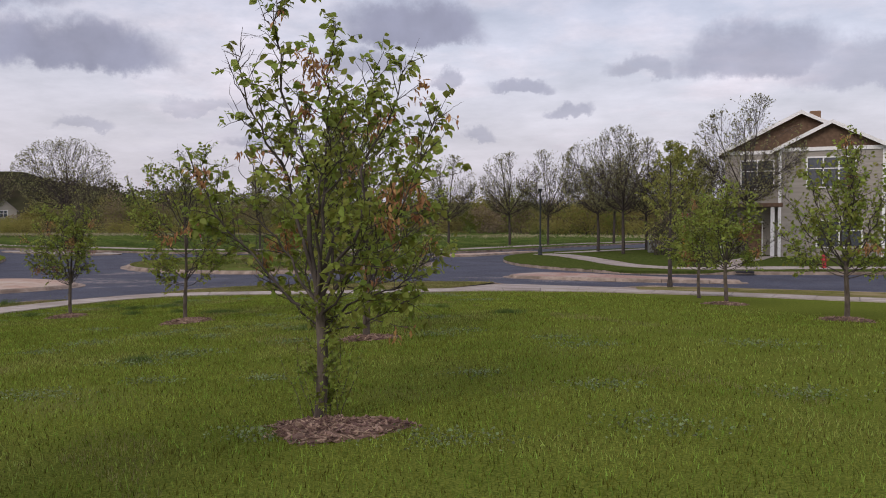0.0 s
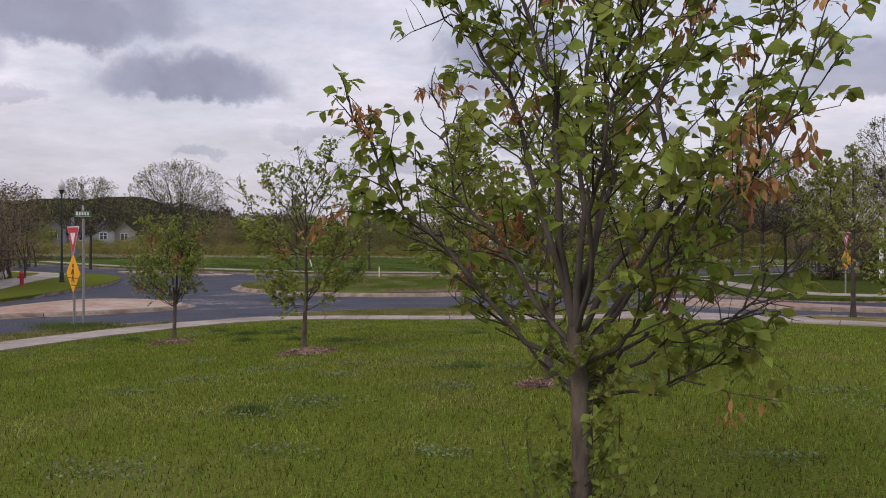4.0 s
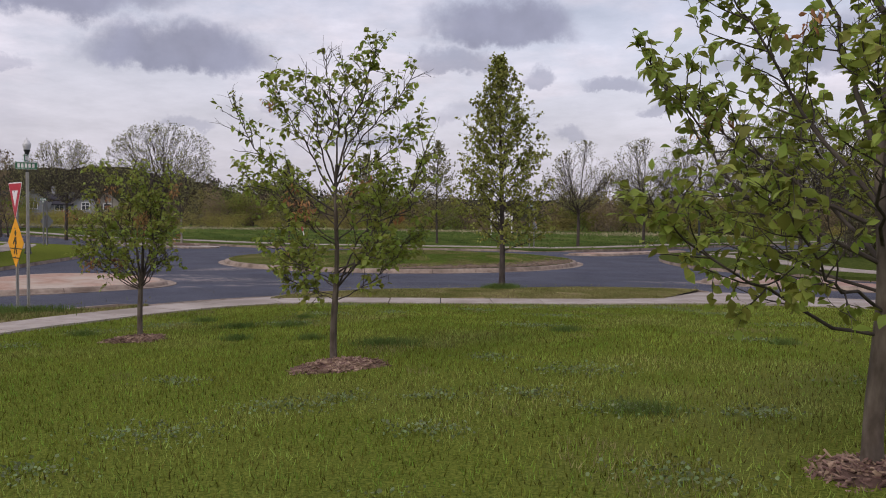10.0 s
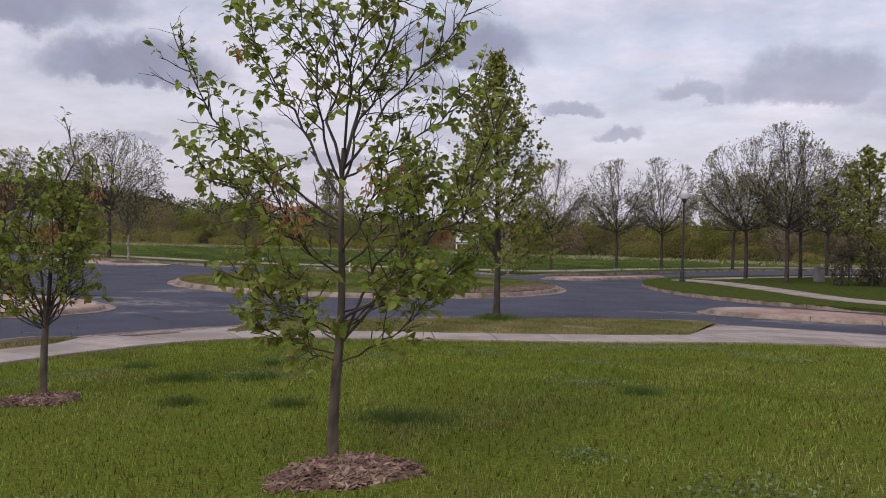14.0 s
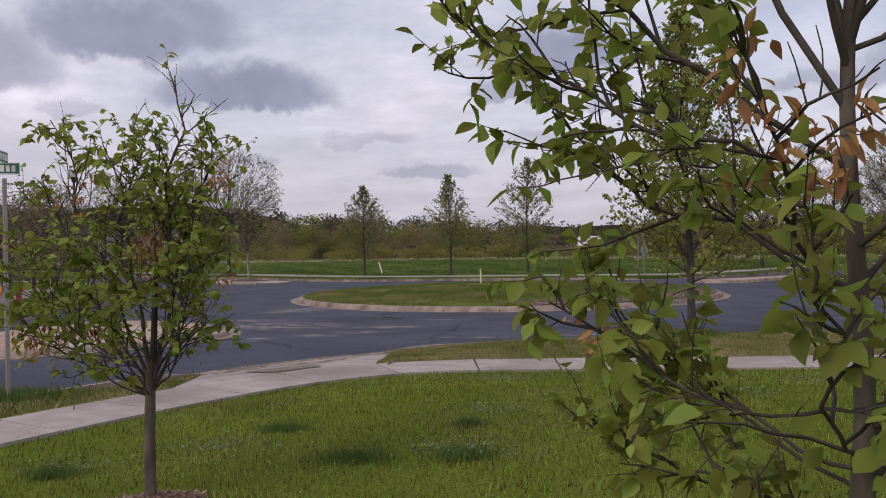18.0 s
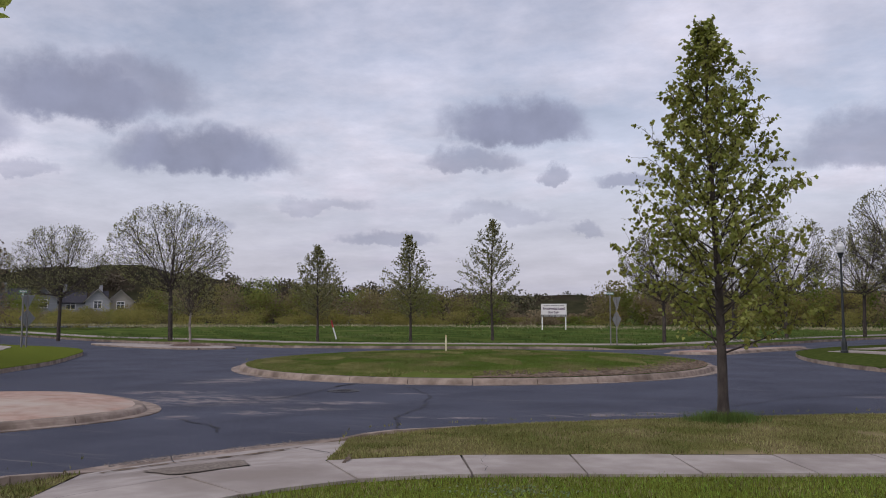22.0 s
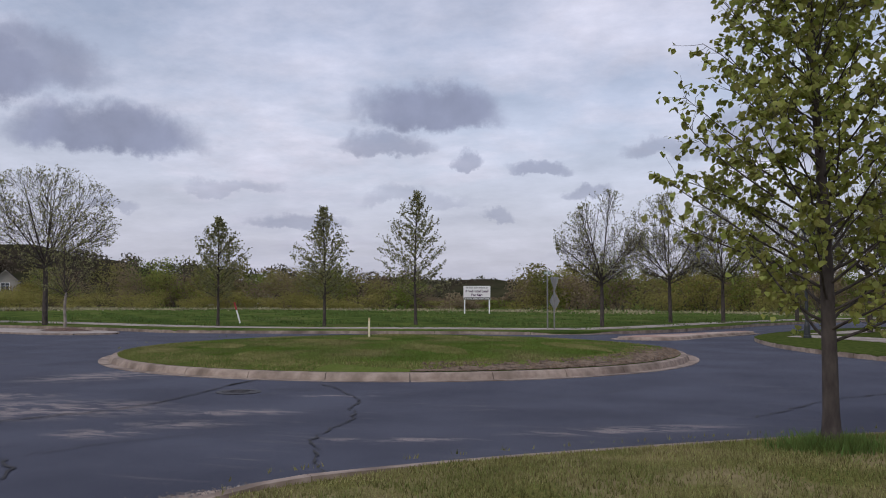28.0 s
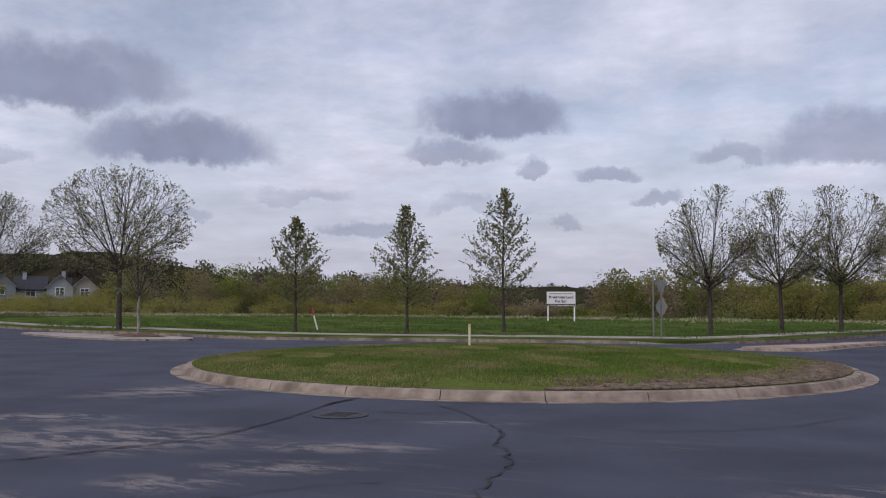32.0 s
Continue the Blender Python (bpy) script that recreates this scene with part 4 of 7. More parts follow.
LIMBS_B = [(1.8, -0.05, 0.0, 3.5), (1.7, 0.38, 0.2, 3.3), (1.6, -0.42, 0.2, 3.15), (1.5, 0.1, -0.42, 3.1), (1.3, 0.75, -0.1, 2.9), (1.4, -0.85, 0.1, 2.65),
           (1.1, -1.25, 0.1, 2.15), (1.15, 1.2, 0.1, 2.2), (1.3, -0.9, 0.7, 2.2), (1.2, 0.8, 0.8, 2.3), (1.25, 0.6, -0.95, 2.2), (1.2, -0.6, -0.95, 2.1), (1.1, 0.0, 1.15, 2.3),
           (0.72, -1.3, -0.1, 1.4), (0.78, 1.3, 0.0, 1.4), (0.85, -0.9, -0.7, 1.5), (0.9, 0.9, -0.75, 1.5), (0.95, -0.8, 0.8, 1.5), (0.9, 0.8, 0.85, 1.5), (0.8, 0.1, -1.1, 1.35)]
LIMBS_C = [(1.95, 0.42, 0.0, 3.45), (1.85, -0.1, 0.2, 3.3), (1.75, -0.70, 0.05, 3.05), (1.6, -1.08, -0.05, 2.78), (1.9, 0.90, 0.0, 2.66), (1.95, 0.8, -0.1, 3.05), (1.9, 0.1, -0.4, 3.2), (1.85, -0.3, -0.5, 2.9), (1.85, 0.35, 0.5, 2.95),
           (1.55, -0.98, 0.0, 2.05), (1.3, -0.72, 0.3, 1.80), (1.25, -0.45, -0.5, 1.88), (1.45, -0.5, 0.5, 2.0), (0.85, -0.68, 0.15, 1.28), (0.72, -0.60, 0.22, 0.92), (0.68, -0.28, -0.15, 0.80), (0.8, -0.5, 0.55, 1.2), (0.85, -0.30, -0.55, 1.3),
           (0.74, 0.55, 0.05, 2.15), (0.78, 0.88, 0.15, 2.0), (0.66, 0.68, 0.0, 1.15), (0.95, 1.02, -0.55, 2.38), (1.0, 0.95, 0.1, 1.4), (0.9, 0.5, 0.6, 1.4), (0.9, 0.45, -0.6, 1.3), (1.3, 0.6, 0.45, 2.1), (1.4, 0.3, -0.6, 2.1)]
LIMBS_D = [(0.8, 0.22, 0.0, 2.85), (0.75, -0.1, 0.0, 2.55), (0.8, -0.6, 0.05, 2.55), (0.85, 0.42, 0.1, 2.5), (0.85, 0.0, 0.4, 2.4), (0.85, -0.1, -0.3, 2.3), (0.8, 0.40, -0.1, 2.1), (0.8, -0.75, 0.15, 2.1),
           (0.72, -0.9, 0.0, 1.7), (0.75, 0.42, -0.05, 1.68), (0.75, -0.65, 0.5, 1.7), (0.75, 0.32, 0.42, 1.75), (0.75, 0.38, -0.42, 1.65), (0.75, -0.5, -0.5, 1.7), (0.72, -0.8, -0.1, 1.25), (0.72, 0.40, -0.05, 1.25), (0.72, 0.0, -0.55, 1.3), (0.72, 0.1, 0.7, 1.4)]
plant_open("ornamental_tree", (*TREE_A, gz(*TREE_A)), "young ornamental tree with scorched leaf clusters, in a mulch ring", "leaf", "young lawn trees", 0.088, 30,
           seed=37, height=3.7, fork=0.85, trunk_r=0.049, mains=LIMBS_A, right=0.28, lush=0.42, airy=2.1, airy_share=0.66)
plant_open("ornamental_tree", (*TREE_B, gz(*TREE_B)), "young green ornamental tree in a small mulch ring on lawn", "leaf", "young lawn trees", 0.076, 5,
           seed=23, height=3.5, fork=0.78, trunk_r=0.052, mains=LIMBS_B, stem=1.9, right=0.38, lush=0.66, airy=3.0, airy_share=0.8)
plant_open("ornamental_tree", (*TREE_C, gz(*TREE_C)), "young ornamental tree with an open airy crown, in mulch", "leaf", "young lawn trees", 0.074, 6,
           seed=29, height=3.4, fork=0.72, trunk_r=0.036, mains=LIMBS_C, stem=2.1, right=0.38, lush=0.50, airy=2.2, airy_share=0.55)
plant_open("ornamental_tree", (*TREE_D, gz(*TREE_D)), "small young ornamental tree with reddish tips, in mulch", "leaf", "young lawn trees", 0.070, 8,
           seed=41, height=2.85, fork=0.72, trunk_r=0.036, mains=LIMBS_D, right=0.42, lush=0.48, airy=2.2, airy_share=0.7)
TREE_E = (4.2, -11.75)
plant_open("ornamental_tree", (*TREE_E, gz(*TREE_E)), "young ornamental tree with scorched reddish shoots on the lawn", "leaf", "young lawn trees", 0.088, 16,
           seed=23, height=3.4, fork=0.8, trunk_r=0.05, mains=around(np.random.RandomState(5), 3.4, 0.8, 2.3), right=0.4, lush=0.62)
for i, (x, y, h, w) in enumerate([(12.4, 1.6, 3.35, 2.75), (10.78, 6.1, 2.95, 2.4), (10.46, 10.1, 2.9, 2.2)]):
    plant_open("ornamental_tree", (x, y, gz(x, y)), "young green ornamental tree in mulch near the sidewalk", "leaf", "young lawn trees", 0.085, 4, False,
               seed=51 + i, height=h, fork=0.75, trunk_r=0.045, mains=around(np.random.RandomState(60 + i), h, 0.75, w), right=0.5 * i, lush=0.75, node=0.05)


def cone_tree(seed, height, clear, width, trunk_r, leaf, leaves, n_limbs=46, dense=0.5):
    """A pyramidal street tree: one stem, many rising limbs that shorten to the top, hanging leaf clusters on their shoots."""
    rng = np.random.RandomState(seed)
    trunk = grow(rng, (0, 0, -0.05), (0, 0, 1), height, trunk_r * 1.1, 0.008, 0.012, 0.05, 16)
    trunk[1][0] *= 1.3
    limbs_t, twig_t, anchors, outs = [], [], [], []
    for i in range(n_limbs):
        f = clear / height + (1 - clear / height) * ((i + rng.rand()) / n_limbs) ** 0.95
        p, _ = at_part(trunk[0], min(0.985, f))
        g = (f - clear / height) / (1 - clear / height)
        prof = np.interp(g, [0, 0.10, 0.30, 0.55, 0.80, 1], [0.72, 0.98, 1.0, 0.72, 0.38, 0.06])
        L = width * 0.5 * prof * rng.uniform(0.72, 1.18)
        a = i * 2.4 + rng.uniform(-0.4, 0.4)
        rise = 0.40 + 0.85 * g
        s = grow(rng, p, (math.cos(a), math.sin(a), rise), L * 1.22, max(0.007, trunk_r * 0.22 * (1 - f) + 0.004), 0.003, 0.07, 0.035, 7)
        limbs_t.append(s)
        for _ in range(int((6 + L * 11) * dense)):
            q, d = at_part(s[0], rng.uniform(0.22, 1.0))
            v = rng.normal(0, 0.7, 3) + d + np.array([0, 0, 0.1])
            t = grow(rng, q, v, rng.uniform(0.12, 0.42) * (0.5 + 0.5 * prof), 0.0038, 0.0018, 0.15, 0.0, 4)
            twig_t.append(t)
            bunch = rng.randint(1, 4)
            for j in range(bunch):
                r, e = at_part(t[0], 1.0 - 0.3 * j - 0.001)
                for _ in range(3):
                    anchors.append(r + rng.normal(0, 0.018, 3))
                    outs.append(e * 0.6 + rng.normal(0, 0.5, 3))
    anchors, outs = np.array(anchors), np.array(outs)
    odds = np.interp(anchors[:, 2] / height, [0, 0.3, 0.6, 1], [1.5, 1.3, 0.8, 0.6])
    pick = rng.choice(len(anchors), min(leaves, len(anchors)), replace=False, p=odds / odds.sum())
    return trunk, limbs_t, twig_t, anchors[pick], outs[pick], rng


def plant_cone(name, at, label, mat, group="", sides=12, **kw):
    trunk, limbs_t, twig_t, anc, out, rng = cone_tree(**kw)
    t = thing(name, pose(*at), label, "tree", group)
    tree_parts(t, trunk, limbs_t, twig_t, sides, "bark_dark", "bark_dark")
    obj("foliage", *(plain_leaves(anc, out, kw["leaf"], rng, droop=0.95, wide=0.85) if sides > 8 else clump_mesh(anc, kw["leaf"], rng)), M[mat], t)["kind"] = "stuff"
    return t


plant_cone("linden_tree", (-2.19, 14.9, float(terrace_z(np.array([[-2.19, 14.9]]))[0]) - 0.01), "pyramidal young linden tree with fresh leaves on the verge", "leaf_young", seed=5, height=6.6, clear=1.1, width=2.9, trunk_r=0.082, dense=1.25,
           leaf=0.082, leaves=12500, n_limbs=105)


def nzf(x, y):
    return float(north_z(np.array([[x, y]], float))[0])


for i, (x, y, h, w) in enumerate([(-28.7, 48.9, 6.3, 3.5), (-22.6, 50.3, 6.9, 3.5), (-17.9, 53.2, 8.0, 4.1)]):
    plant_cone("linden_tree", (x, y, nzf(x, y)), "small pyramidal street tree with budding leaves on the far verge", "leaf_pale", "far street trees", 8,
               seed=61 + i, height=h, clear=1.4, width=w, trunk_r=0.09, leaf=0.105, leaves=11000, dense=1.0, n_limbs=96)


def ball_tree(seed, height, clear, width, trunk_r, leaf, forks=9):
    """A round-headed tree just coming into bud: limbs fan out from the head of the stem and fork three times into fine twigs, with small leaf tufts at the tips."""
    rng = np.random.RandomState(seed)
    trunk = grow(rng, (0, 0, -0.1), (0, 0, 1), clear, trunk_r * 1.2, trunk_r * 0.85, 0.015, 0.05, 6)
    top = trunk[0][-1]
    mid, half = np.array([0, 0, clear * 0.84 + (height - clear * 0.84) * 0.5]), np.array([width * 0.5, width * 0.5, (height - clear * 0.84) * 0.5])

    def room(p, d):
        """How far a shoot from p along d can go before it leaves the head."""
        q, e = (p - mid) / half, d / half
        a, b, c = e @ e, q @ e, q @ q - 1
        return (-b + math.sqrt(max(0.0, b * b - a * c))) / a

    def unit(v):
        return v / (np.linalg.norm(v) + 1e-9)
    limbs_t, branch_t, twig_t, tips = [], [], [], []
    for i in range(forks):
        w = math.sqrt((i + 0.25) / forks)
        a = i * 2.4 + rng.uniform(-0.3, 0.3)
        d = unit(np.array([math.cos(a) * math.sin(1.42 * w), math.sin(a) * math.sin(1.42 * w), math.cos(1.42 * w)]))
        p = top + np.array([0, 0, 0.1 - 0.75 * w * rng.uniform(0.5, 1.0)])
        limbs_t.append(grow(rng, p, d, room(p, d) * rng.uniform(0.70, 0.95), trunk_r * 0.50, 0.012, 0.04, 0.012, 9))
    for pts, _ in limbs_t:
        for j in range(9):
            p, d = at_part(pts, 0.16 + 0.80 * (j + rng.rand()) / 9)
            v = unit(d + rng.normal(0, 0.55, 3) + 0.30 * unit(p - mid) + np.array([0, 0, 0.18]))
            L = room(p, v) * rng.uniform(0.45, 0.98)
            if L > 0.3:
                branch_t.append(grow(rng, p, v, L, 0.006 + 0.006 * min(1.5, L), 0.006, 0.05, 0.015, 6))
    second = []
    for pts, _ in limbs_t + branch_t:
        for j in range(7):
            p, d = at_part(pts, 0.28 + 0.72 * (j + rng.rand()) / 6)
            v = unit(d + rng.normal(0, 0.55, 3) + 0.15 * unit(p - mid) + np.array([0, 0, 0.22]))
            L = min(1.2, room(p, v) * rng.uniform(0.5, 1.08))
            if L > 0.12:
                second.append(grow(rng, p, v, L, 0.0075, 0.0045, 0.06, 0.01, 4))
    for pts, _ in second:
        tips.append(pts[-1])
        for j in range(3):
            p, d = at_part(pts, rng.uniform(0.3, 0.95))
            v = unit(d + rng.normal(0, 0.45, 3))
            L = min(0.55, room(p, v) * 1.04)
            if L > 0.08:
                t = grow(rng, p, v, L * rng.uniform(0.6, 1.0), 0.0048, 0.0036, 0.06, 0.01, 3)
                twig_t.append(t)
                tips.append(t[0][-1])
    tips = np.array(tips)
    anchors = np.repeat(tips, 2, 0) + rng.normal(0, leaf * 0.38, (2 * len(tips), 3))
    return trunk, limbs_t, branch_t + second + twig_t, anchors, rng


def make_ball(label, group, **kw):
    trunk, limbs_t, twig_t, anc, rng = ball_tree(**kw)
    t = thing("street_tree", pose(0, 0, 0), label, "tree", group)
    tree_parts(t, trunk, limbs_t, twig_t, 8, "bark_dark", "bark_dark", "bark_dark")
    obj("foliage", *clump_mesh(anc, kw["leaf"], rng), M["leaf_pale"], t)["kind"] = "stuff"
    return t


BALL = "round-headed street tree just coming into leaf, seen bare-twigged"
balls = [make_ball(BALL, "round street trees", seed=71, height=9.0, clear=3.8, width=7.6, trunk_r=0.125, leaf=0.11, forks=16),
         make_ball(BALL, "round street trees", seed=72, height=8.0, clear=3.0, width=5.4, trunk_r=0.10, leaf=0.10, forks=13)]
balls[0].matrix_basis = pose(-39.8, 47.9, nzf(-39.8, 47.9))
balls[0].scale = (1.14, 1.14, 1.08)
balls[1].matrix_basis = pose(-6.9, 54.2, nzf(-6.9, 54.2))


def plant_ball(k, x, y, z, turn, s):
    b = copy_thing(balls[k], pose(x, y, z, 0, 0, turn))
    b.scale = (s, s, s)
    return b


for k, x, y, turn, s in [(0, -48, 46, 80, 0.92), (1, -2.9, 63.0, 120, 1.12), (1, 0.6, 64.5, 200, 1.15), (0, 6.6, 73, 30, 1.0), (1, 6.0, 48.6, 60, 1.08), (1, 7.9, 44.6, 150, 1.12), (1, 9.6, 52.4, 100, 1.1), (1, 12.5, 61, 250, 1.15),
                         (0, 17, 78, 250, 1.0), (0, 26, 93, 310, 1.0), (1, 38, 102, 20, 1.2)]:
    plant_ball(k, x, y, nzf(x, y) if y > 62 or x < -20 else 0.35, turn, s)

# ---------------------------------------------------------------- mulch rings, tufts
def mulch_ring(at, rx, ry, turn, seed, chips, label, deep=0.06):
    """A low heap of wood mulch with loose chips on it."""
    rng = np.random.RandomState(seed)
    x, y = at
    t = thing("mulch_ring", pose(x, y, gz(x, y)), label, "mulch", "mulch rings")
    c, s = math.cos(turn), math.sin(turn)

    def spot(r, a):
        wob = 1 + 0.13 * math.sin(3 * a + seed) + 0.08 * math.sin(7 * a + 2 * seed)
        u, v = r * rx * wob * math.cos(a), r * ry * wob * math.sin(a)
        px, py = c * u - s * v, s * u + c * v
        return px, py, gz(x + px, y + py) - gz(x, y) + deep * max(0, 1 - r**2) ** 0.5 - 0.012 * r
    V, F = [(*spot(0.001, 0)[:2], spot(0.001, 0)[2])], []
    na, nr = 28, 6
    for i in range(1, nr + 1):
        for k in range(na):
            p = spot(i / nr, 2 * math.pi * k / na)
            V.append((p[0], p[1], p[2] + (rng.uniform(-0.008, 0.012) if i < nr else -0.01)))
    for k in range(na):
        F.append((0, 1 + k, 1 + (k + 1) % na))
    for i in range(nr - 1):
        for k in range(na):
            a0, b0 = 1 + i * na, 1 + (i + 1) * na
            F.append((a0 + k, b0 + k, b0 + (k + 1) % na))
            F.append((a0 + k, b0 + (k + 1) % na, a0 + (k + 1) % na))
    obj("mound", V, F, M["mulch"], t)
    V, F = [], []
    for _ in range(chips):
        r, a = rng.uniform(0, 1.12) ** 0.6, rng.uniform(0, 2 * math.pi)
        p = np.array(spot(min(r, 1.15), a)) + (0, 0, rng.uniform(0.002, 0.014))
        L, w, h = rng.uniform(0.015, 0.05), rng.uniform(0.004, 0.011), rng.uniform(0.002, 0.005)
        q = Euler((rng.normal(0, 0.35), rng.normal(0, 0.35), rng.uniform(0, 6.3))).to_matrix()
        k = len(V)
        for dx in (-L, L):
            for dy in (-w, w):
                for dz in (-h, h):
                    V.append(tuple(Vector(p) + q @ Vector((dx * rng.uniform(0.85, 1), dy, dz))))
        F += [(k, k + 1, k + 3, k + 2), (k + 4, k + 6, k + 7, k + 5), (k, k + 4, k + 5, k + 1), (k + 2, k + 3, k + 7, k + 6), (k + 1, k + 5, k + 7, k + 3), (k, k + 2, k + 6, k + 4)]
    obj("chip_litter", V, F, M["chip"], t)["kind"] = "stuff"


mulch_ring((6.28, -8.36), 0.56, 0.40, 0.3, 1, 900, "ring of red-brown wood mulch round a tree foot")
mulch_ring((4.78, -2.98), 0.44, 0.30, 0.2, 2, 420, "thin ring of weathered mulch round a tree foot", 0.04)
mulch_ring((0.18, -0.28), 0.48, 0.36, 0.5, 3, 900, "ring of red-brown wood mulch round a tree foot")
mulch_ring((-4.03, 1.75), 0.44, 0.32, 0.2, 4, 800, "ring of weathered brown mulch round a tree foot")
mulch_ring((4.25, -11.8), 0.5, 0.38, 0.2, 8, 250, "ring of red-brown wood mulch round a tree foot")
mulch_ring((12.4, 1.5), 0.5, 0.4, 0.2, 5, 250, "ring of brown mulch round a tree foot")
mulch_ring((10.78, 6.0), 0.55, 0.45, 0.2, 6, 250, "ring of brown mulch round a tree foot")


# ---------------------------------------------------------------- grass
def on_top(name, pts, lift=0.0):
    """The height of a ground sheet under each point."""
    me = bpy.data.objects[name].data
    tree = BVHTree.FromPolygons([v.co[:] for v in me.vertices], [q.vertices[:] for q in me.polygons])
    z = np.empty(len(pts))
    for i, (x, y) in enumerate(pts):
        hit = tree.ray_cast((x, y, 9.0), (0, 0, -1))[0]
        z[i] = hit[2] if hit else np.nan
    bad = np.isnan(z)
    z[bad] = np.nanmean(z)
    return z + lift


def blades(name, pts, z, height, width, mat, rng, label, lean=0.35):
    n = len(pts)
    a = rng.uniform(0, np.pi, n)
    w = width * rng.uniform(0.7, 1.3, n)
    h = height * rng.uniform(0.45, 1.25, n)
    dx, dy = w * np.cos(a), w * np.sin(a)
    lx, ly = rng.normal(0, lean, n) * h, rng.normal(0, lean, n) * h
    V = np.stack([np.column_stack([pts[:, 0] - dx, pts[:, 1] - dy, z - 0.006]), np.column_stack([pts[:, 0] + dx, pts[:, 1] + dy, z - 0.006]),
                  np.column_stack([pts[:, 0] + lx, pts[:, 1] + ly, z + h])], 1).reshape(-1, 3)
    ob = obj(name, V, np.arange(3 * n).reshape(-1, 3), M[mat])
    return tagged(ob, label, "grass", kind="stuff")


LINE = np.array([(8.6, -14.7), (4.5, -9), (2.2, -5.2), (-0.3, -2.1), (-1.6, 1), (-3, 5), (-6.4, 8.4)])
BARE = [(6.28, -8.36, 0.5), (4.25, -11.8, 0.42), (4.78, -2.98, 0.4), (0.18, -0.28, 0.46), (-4.03, 1.75, 0.43), (12.4, 1.5, 0.42), (10.78, 6.0, 0.46)]


CLOVER = np.array([(1.61, 0.36), (2.64, -0.22), (2.48, -1.40), (3.22, -1.82), (1.65, -1.63), (2.03, -2.73), (4.28, 2.66), (0.97, -1.72), (1.29, 3.97)])


def scatter(n, poly, keep, rng):
    lo, hi = poly.min(0), poly.max(0)
    p = rng.uniform(lo, hi, (n, 2))
    if len(poly) > 4:
        p = p[gridded(lambda q: inside(q, poly), lo[0], hi[0], lo[1], hi[1], 0.08)(p) > 0.5]
    return p[keep(p)]


def grass():
    rng = np.random.RandomState(77)
    poly = np.vstack([W1, [(60, -30), (-12, -30)]])
    box_p = np.array([(-8, -16), (20, -16), (20, 14), (-8, 14)], float)

    in_lawn = gridded(lambda q: inside(q, poly), -8, 20, -16, 14, 0.08)

    def ok(p, d0, d1):
        d = far_from(p, LINE)
        m = (in_lawn(p) > 0.5) & (d >= d0) & (d < d1)
        for x, y, r in BARE:
            m &= np.hypot(p[:, 0] - x, p[:, 1] - y) > r * rng.uniform(0.85, 1.1, len(p))
        return m
    near = scatter(700000, box_p, lambda p: ok(p, 0, 6.0), rng)
    blades("lawn_grass", near, lawn_q(near), 0.045, 0.0048, "blade", rng, "short mown blades of spring grass")
    mid = scatter(240000, box_p, lambda p: ok(p, 6.0, 13), rng)
    blades("lawn_grass", mid, lawn_q(mid), 0.045, 0.0065, "blade", rng, "short mown blades of spring grass")
    # thatch along the sidewalk
    edge = scatter(300000, box_p, lambda p: (in_lawn(p) > 0.5) & (p[:, 0] < 4) & (p[:, 1] > 5) & (far_from(p, W1) < 1.0 + 0.4 * lump(p[:, 0], p[:, 1], 2.1)), rng)
    blades("dry_grass", edge, lawn_q(edge), 0.047, 0.006, "verge_blade", rng, "dull thatchy grass along the sidewalk")
    # clover-like pale patches
    pale = scatter(500000, box_p, lambda p: ok(p, 0, 9) & (lump(p[:, 0], p[:, 1], 0.8) + 0.7 * lump(p[:, 0] + 9, p[:, 1], 2.3) > 1.25), rng)
    blades("dry_grass", pale, lawn_q(pale), 0.045, 0.0045, "dry_blade", rng, "pale dry blades mixed through the lawn")
    # tufts of rank dark grass
    T, H = [], []
    tufts = [(0.02, 1.40, 0.36), (-3.3, 3.2, 0.26), (-2.45, 3.35, 0.22), (-4.66, 4.2, 0.2), (-2.9, 4.64, 0.15), (-1.27, 1.85, 0.16), (6.28, 0.94, 0.24), (-2.4, 1.81, 0.18), (3.37, -1.8, 0.2),
             (2.24, -5.0, 0.16), (1.85, 3.4, 0.18), (4.6, 2.6, 0.14), (-5.6, 2.4, 0.2)]
    for x, y, r in tufts:
        n = int(2600 * r)
        q = rng.normal(0, 1, (n, 2)) * np.array([r * 0.62, r * 0.42]) + (x, y)
        T.append(q)
        H.append(np.full(n, 0.10))
    T = np.vstack(T)
    T = T[inside(T, poly)]
    blades("rank_grass", T, lawn_q(T), 0.085, 0.0045, "dark_blade", rng, "tufts of taller dark green grass", 0.4)
    # clover and broad-leaved weeds in loose patches
    spots = np.vstack([CLOVER, scatter(150, box_p, lambda p: ok(p, 0, 8), rng)])
    C = []
    for x, y in spots:
        r = rng.uniform(0.12, 0.36)
        C.append(rng.normal(0, 1, (int(260 * r / 0.3), 2)) * (r, r * 0.6) + (x, y))
    C = np.vstack(C)
    C = C[ok(C, 0, 10)]
    n = len(C)
    pos = np.column_stack([C, lawn_q(C) + rng.uniform(0.015, 0.055, n)])
    a = rng.uniform(0, 6.283, n)
    out = np.column_stack([np.cos(a), np.sin(a), rng.normal(0.15, 0.3, n)])
    ob = obj("clover", *plain_leaves(pos, out, 0.026, rng, droop=0.1, wide=0.95), M["clover"])
    tagged(ob, "patches of low grey-green clover in the lawn", "clover", kind="stuff")
    terrace_q = gridded(terrace_z, -20, 9, -8, 20, 0.25)
    kerb_d = gridded(lambda p: far_from(p, KE), -20, 9, -8, 20, 0.25)
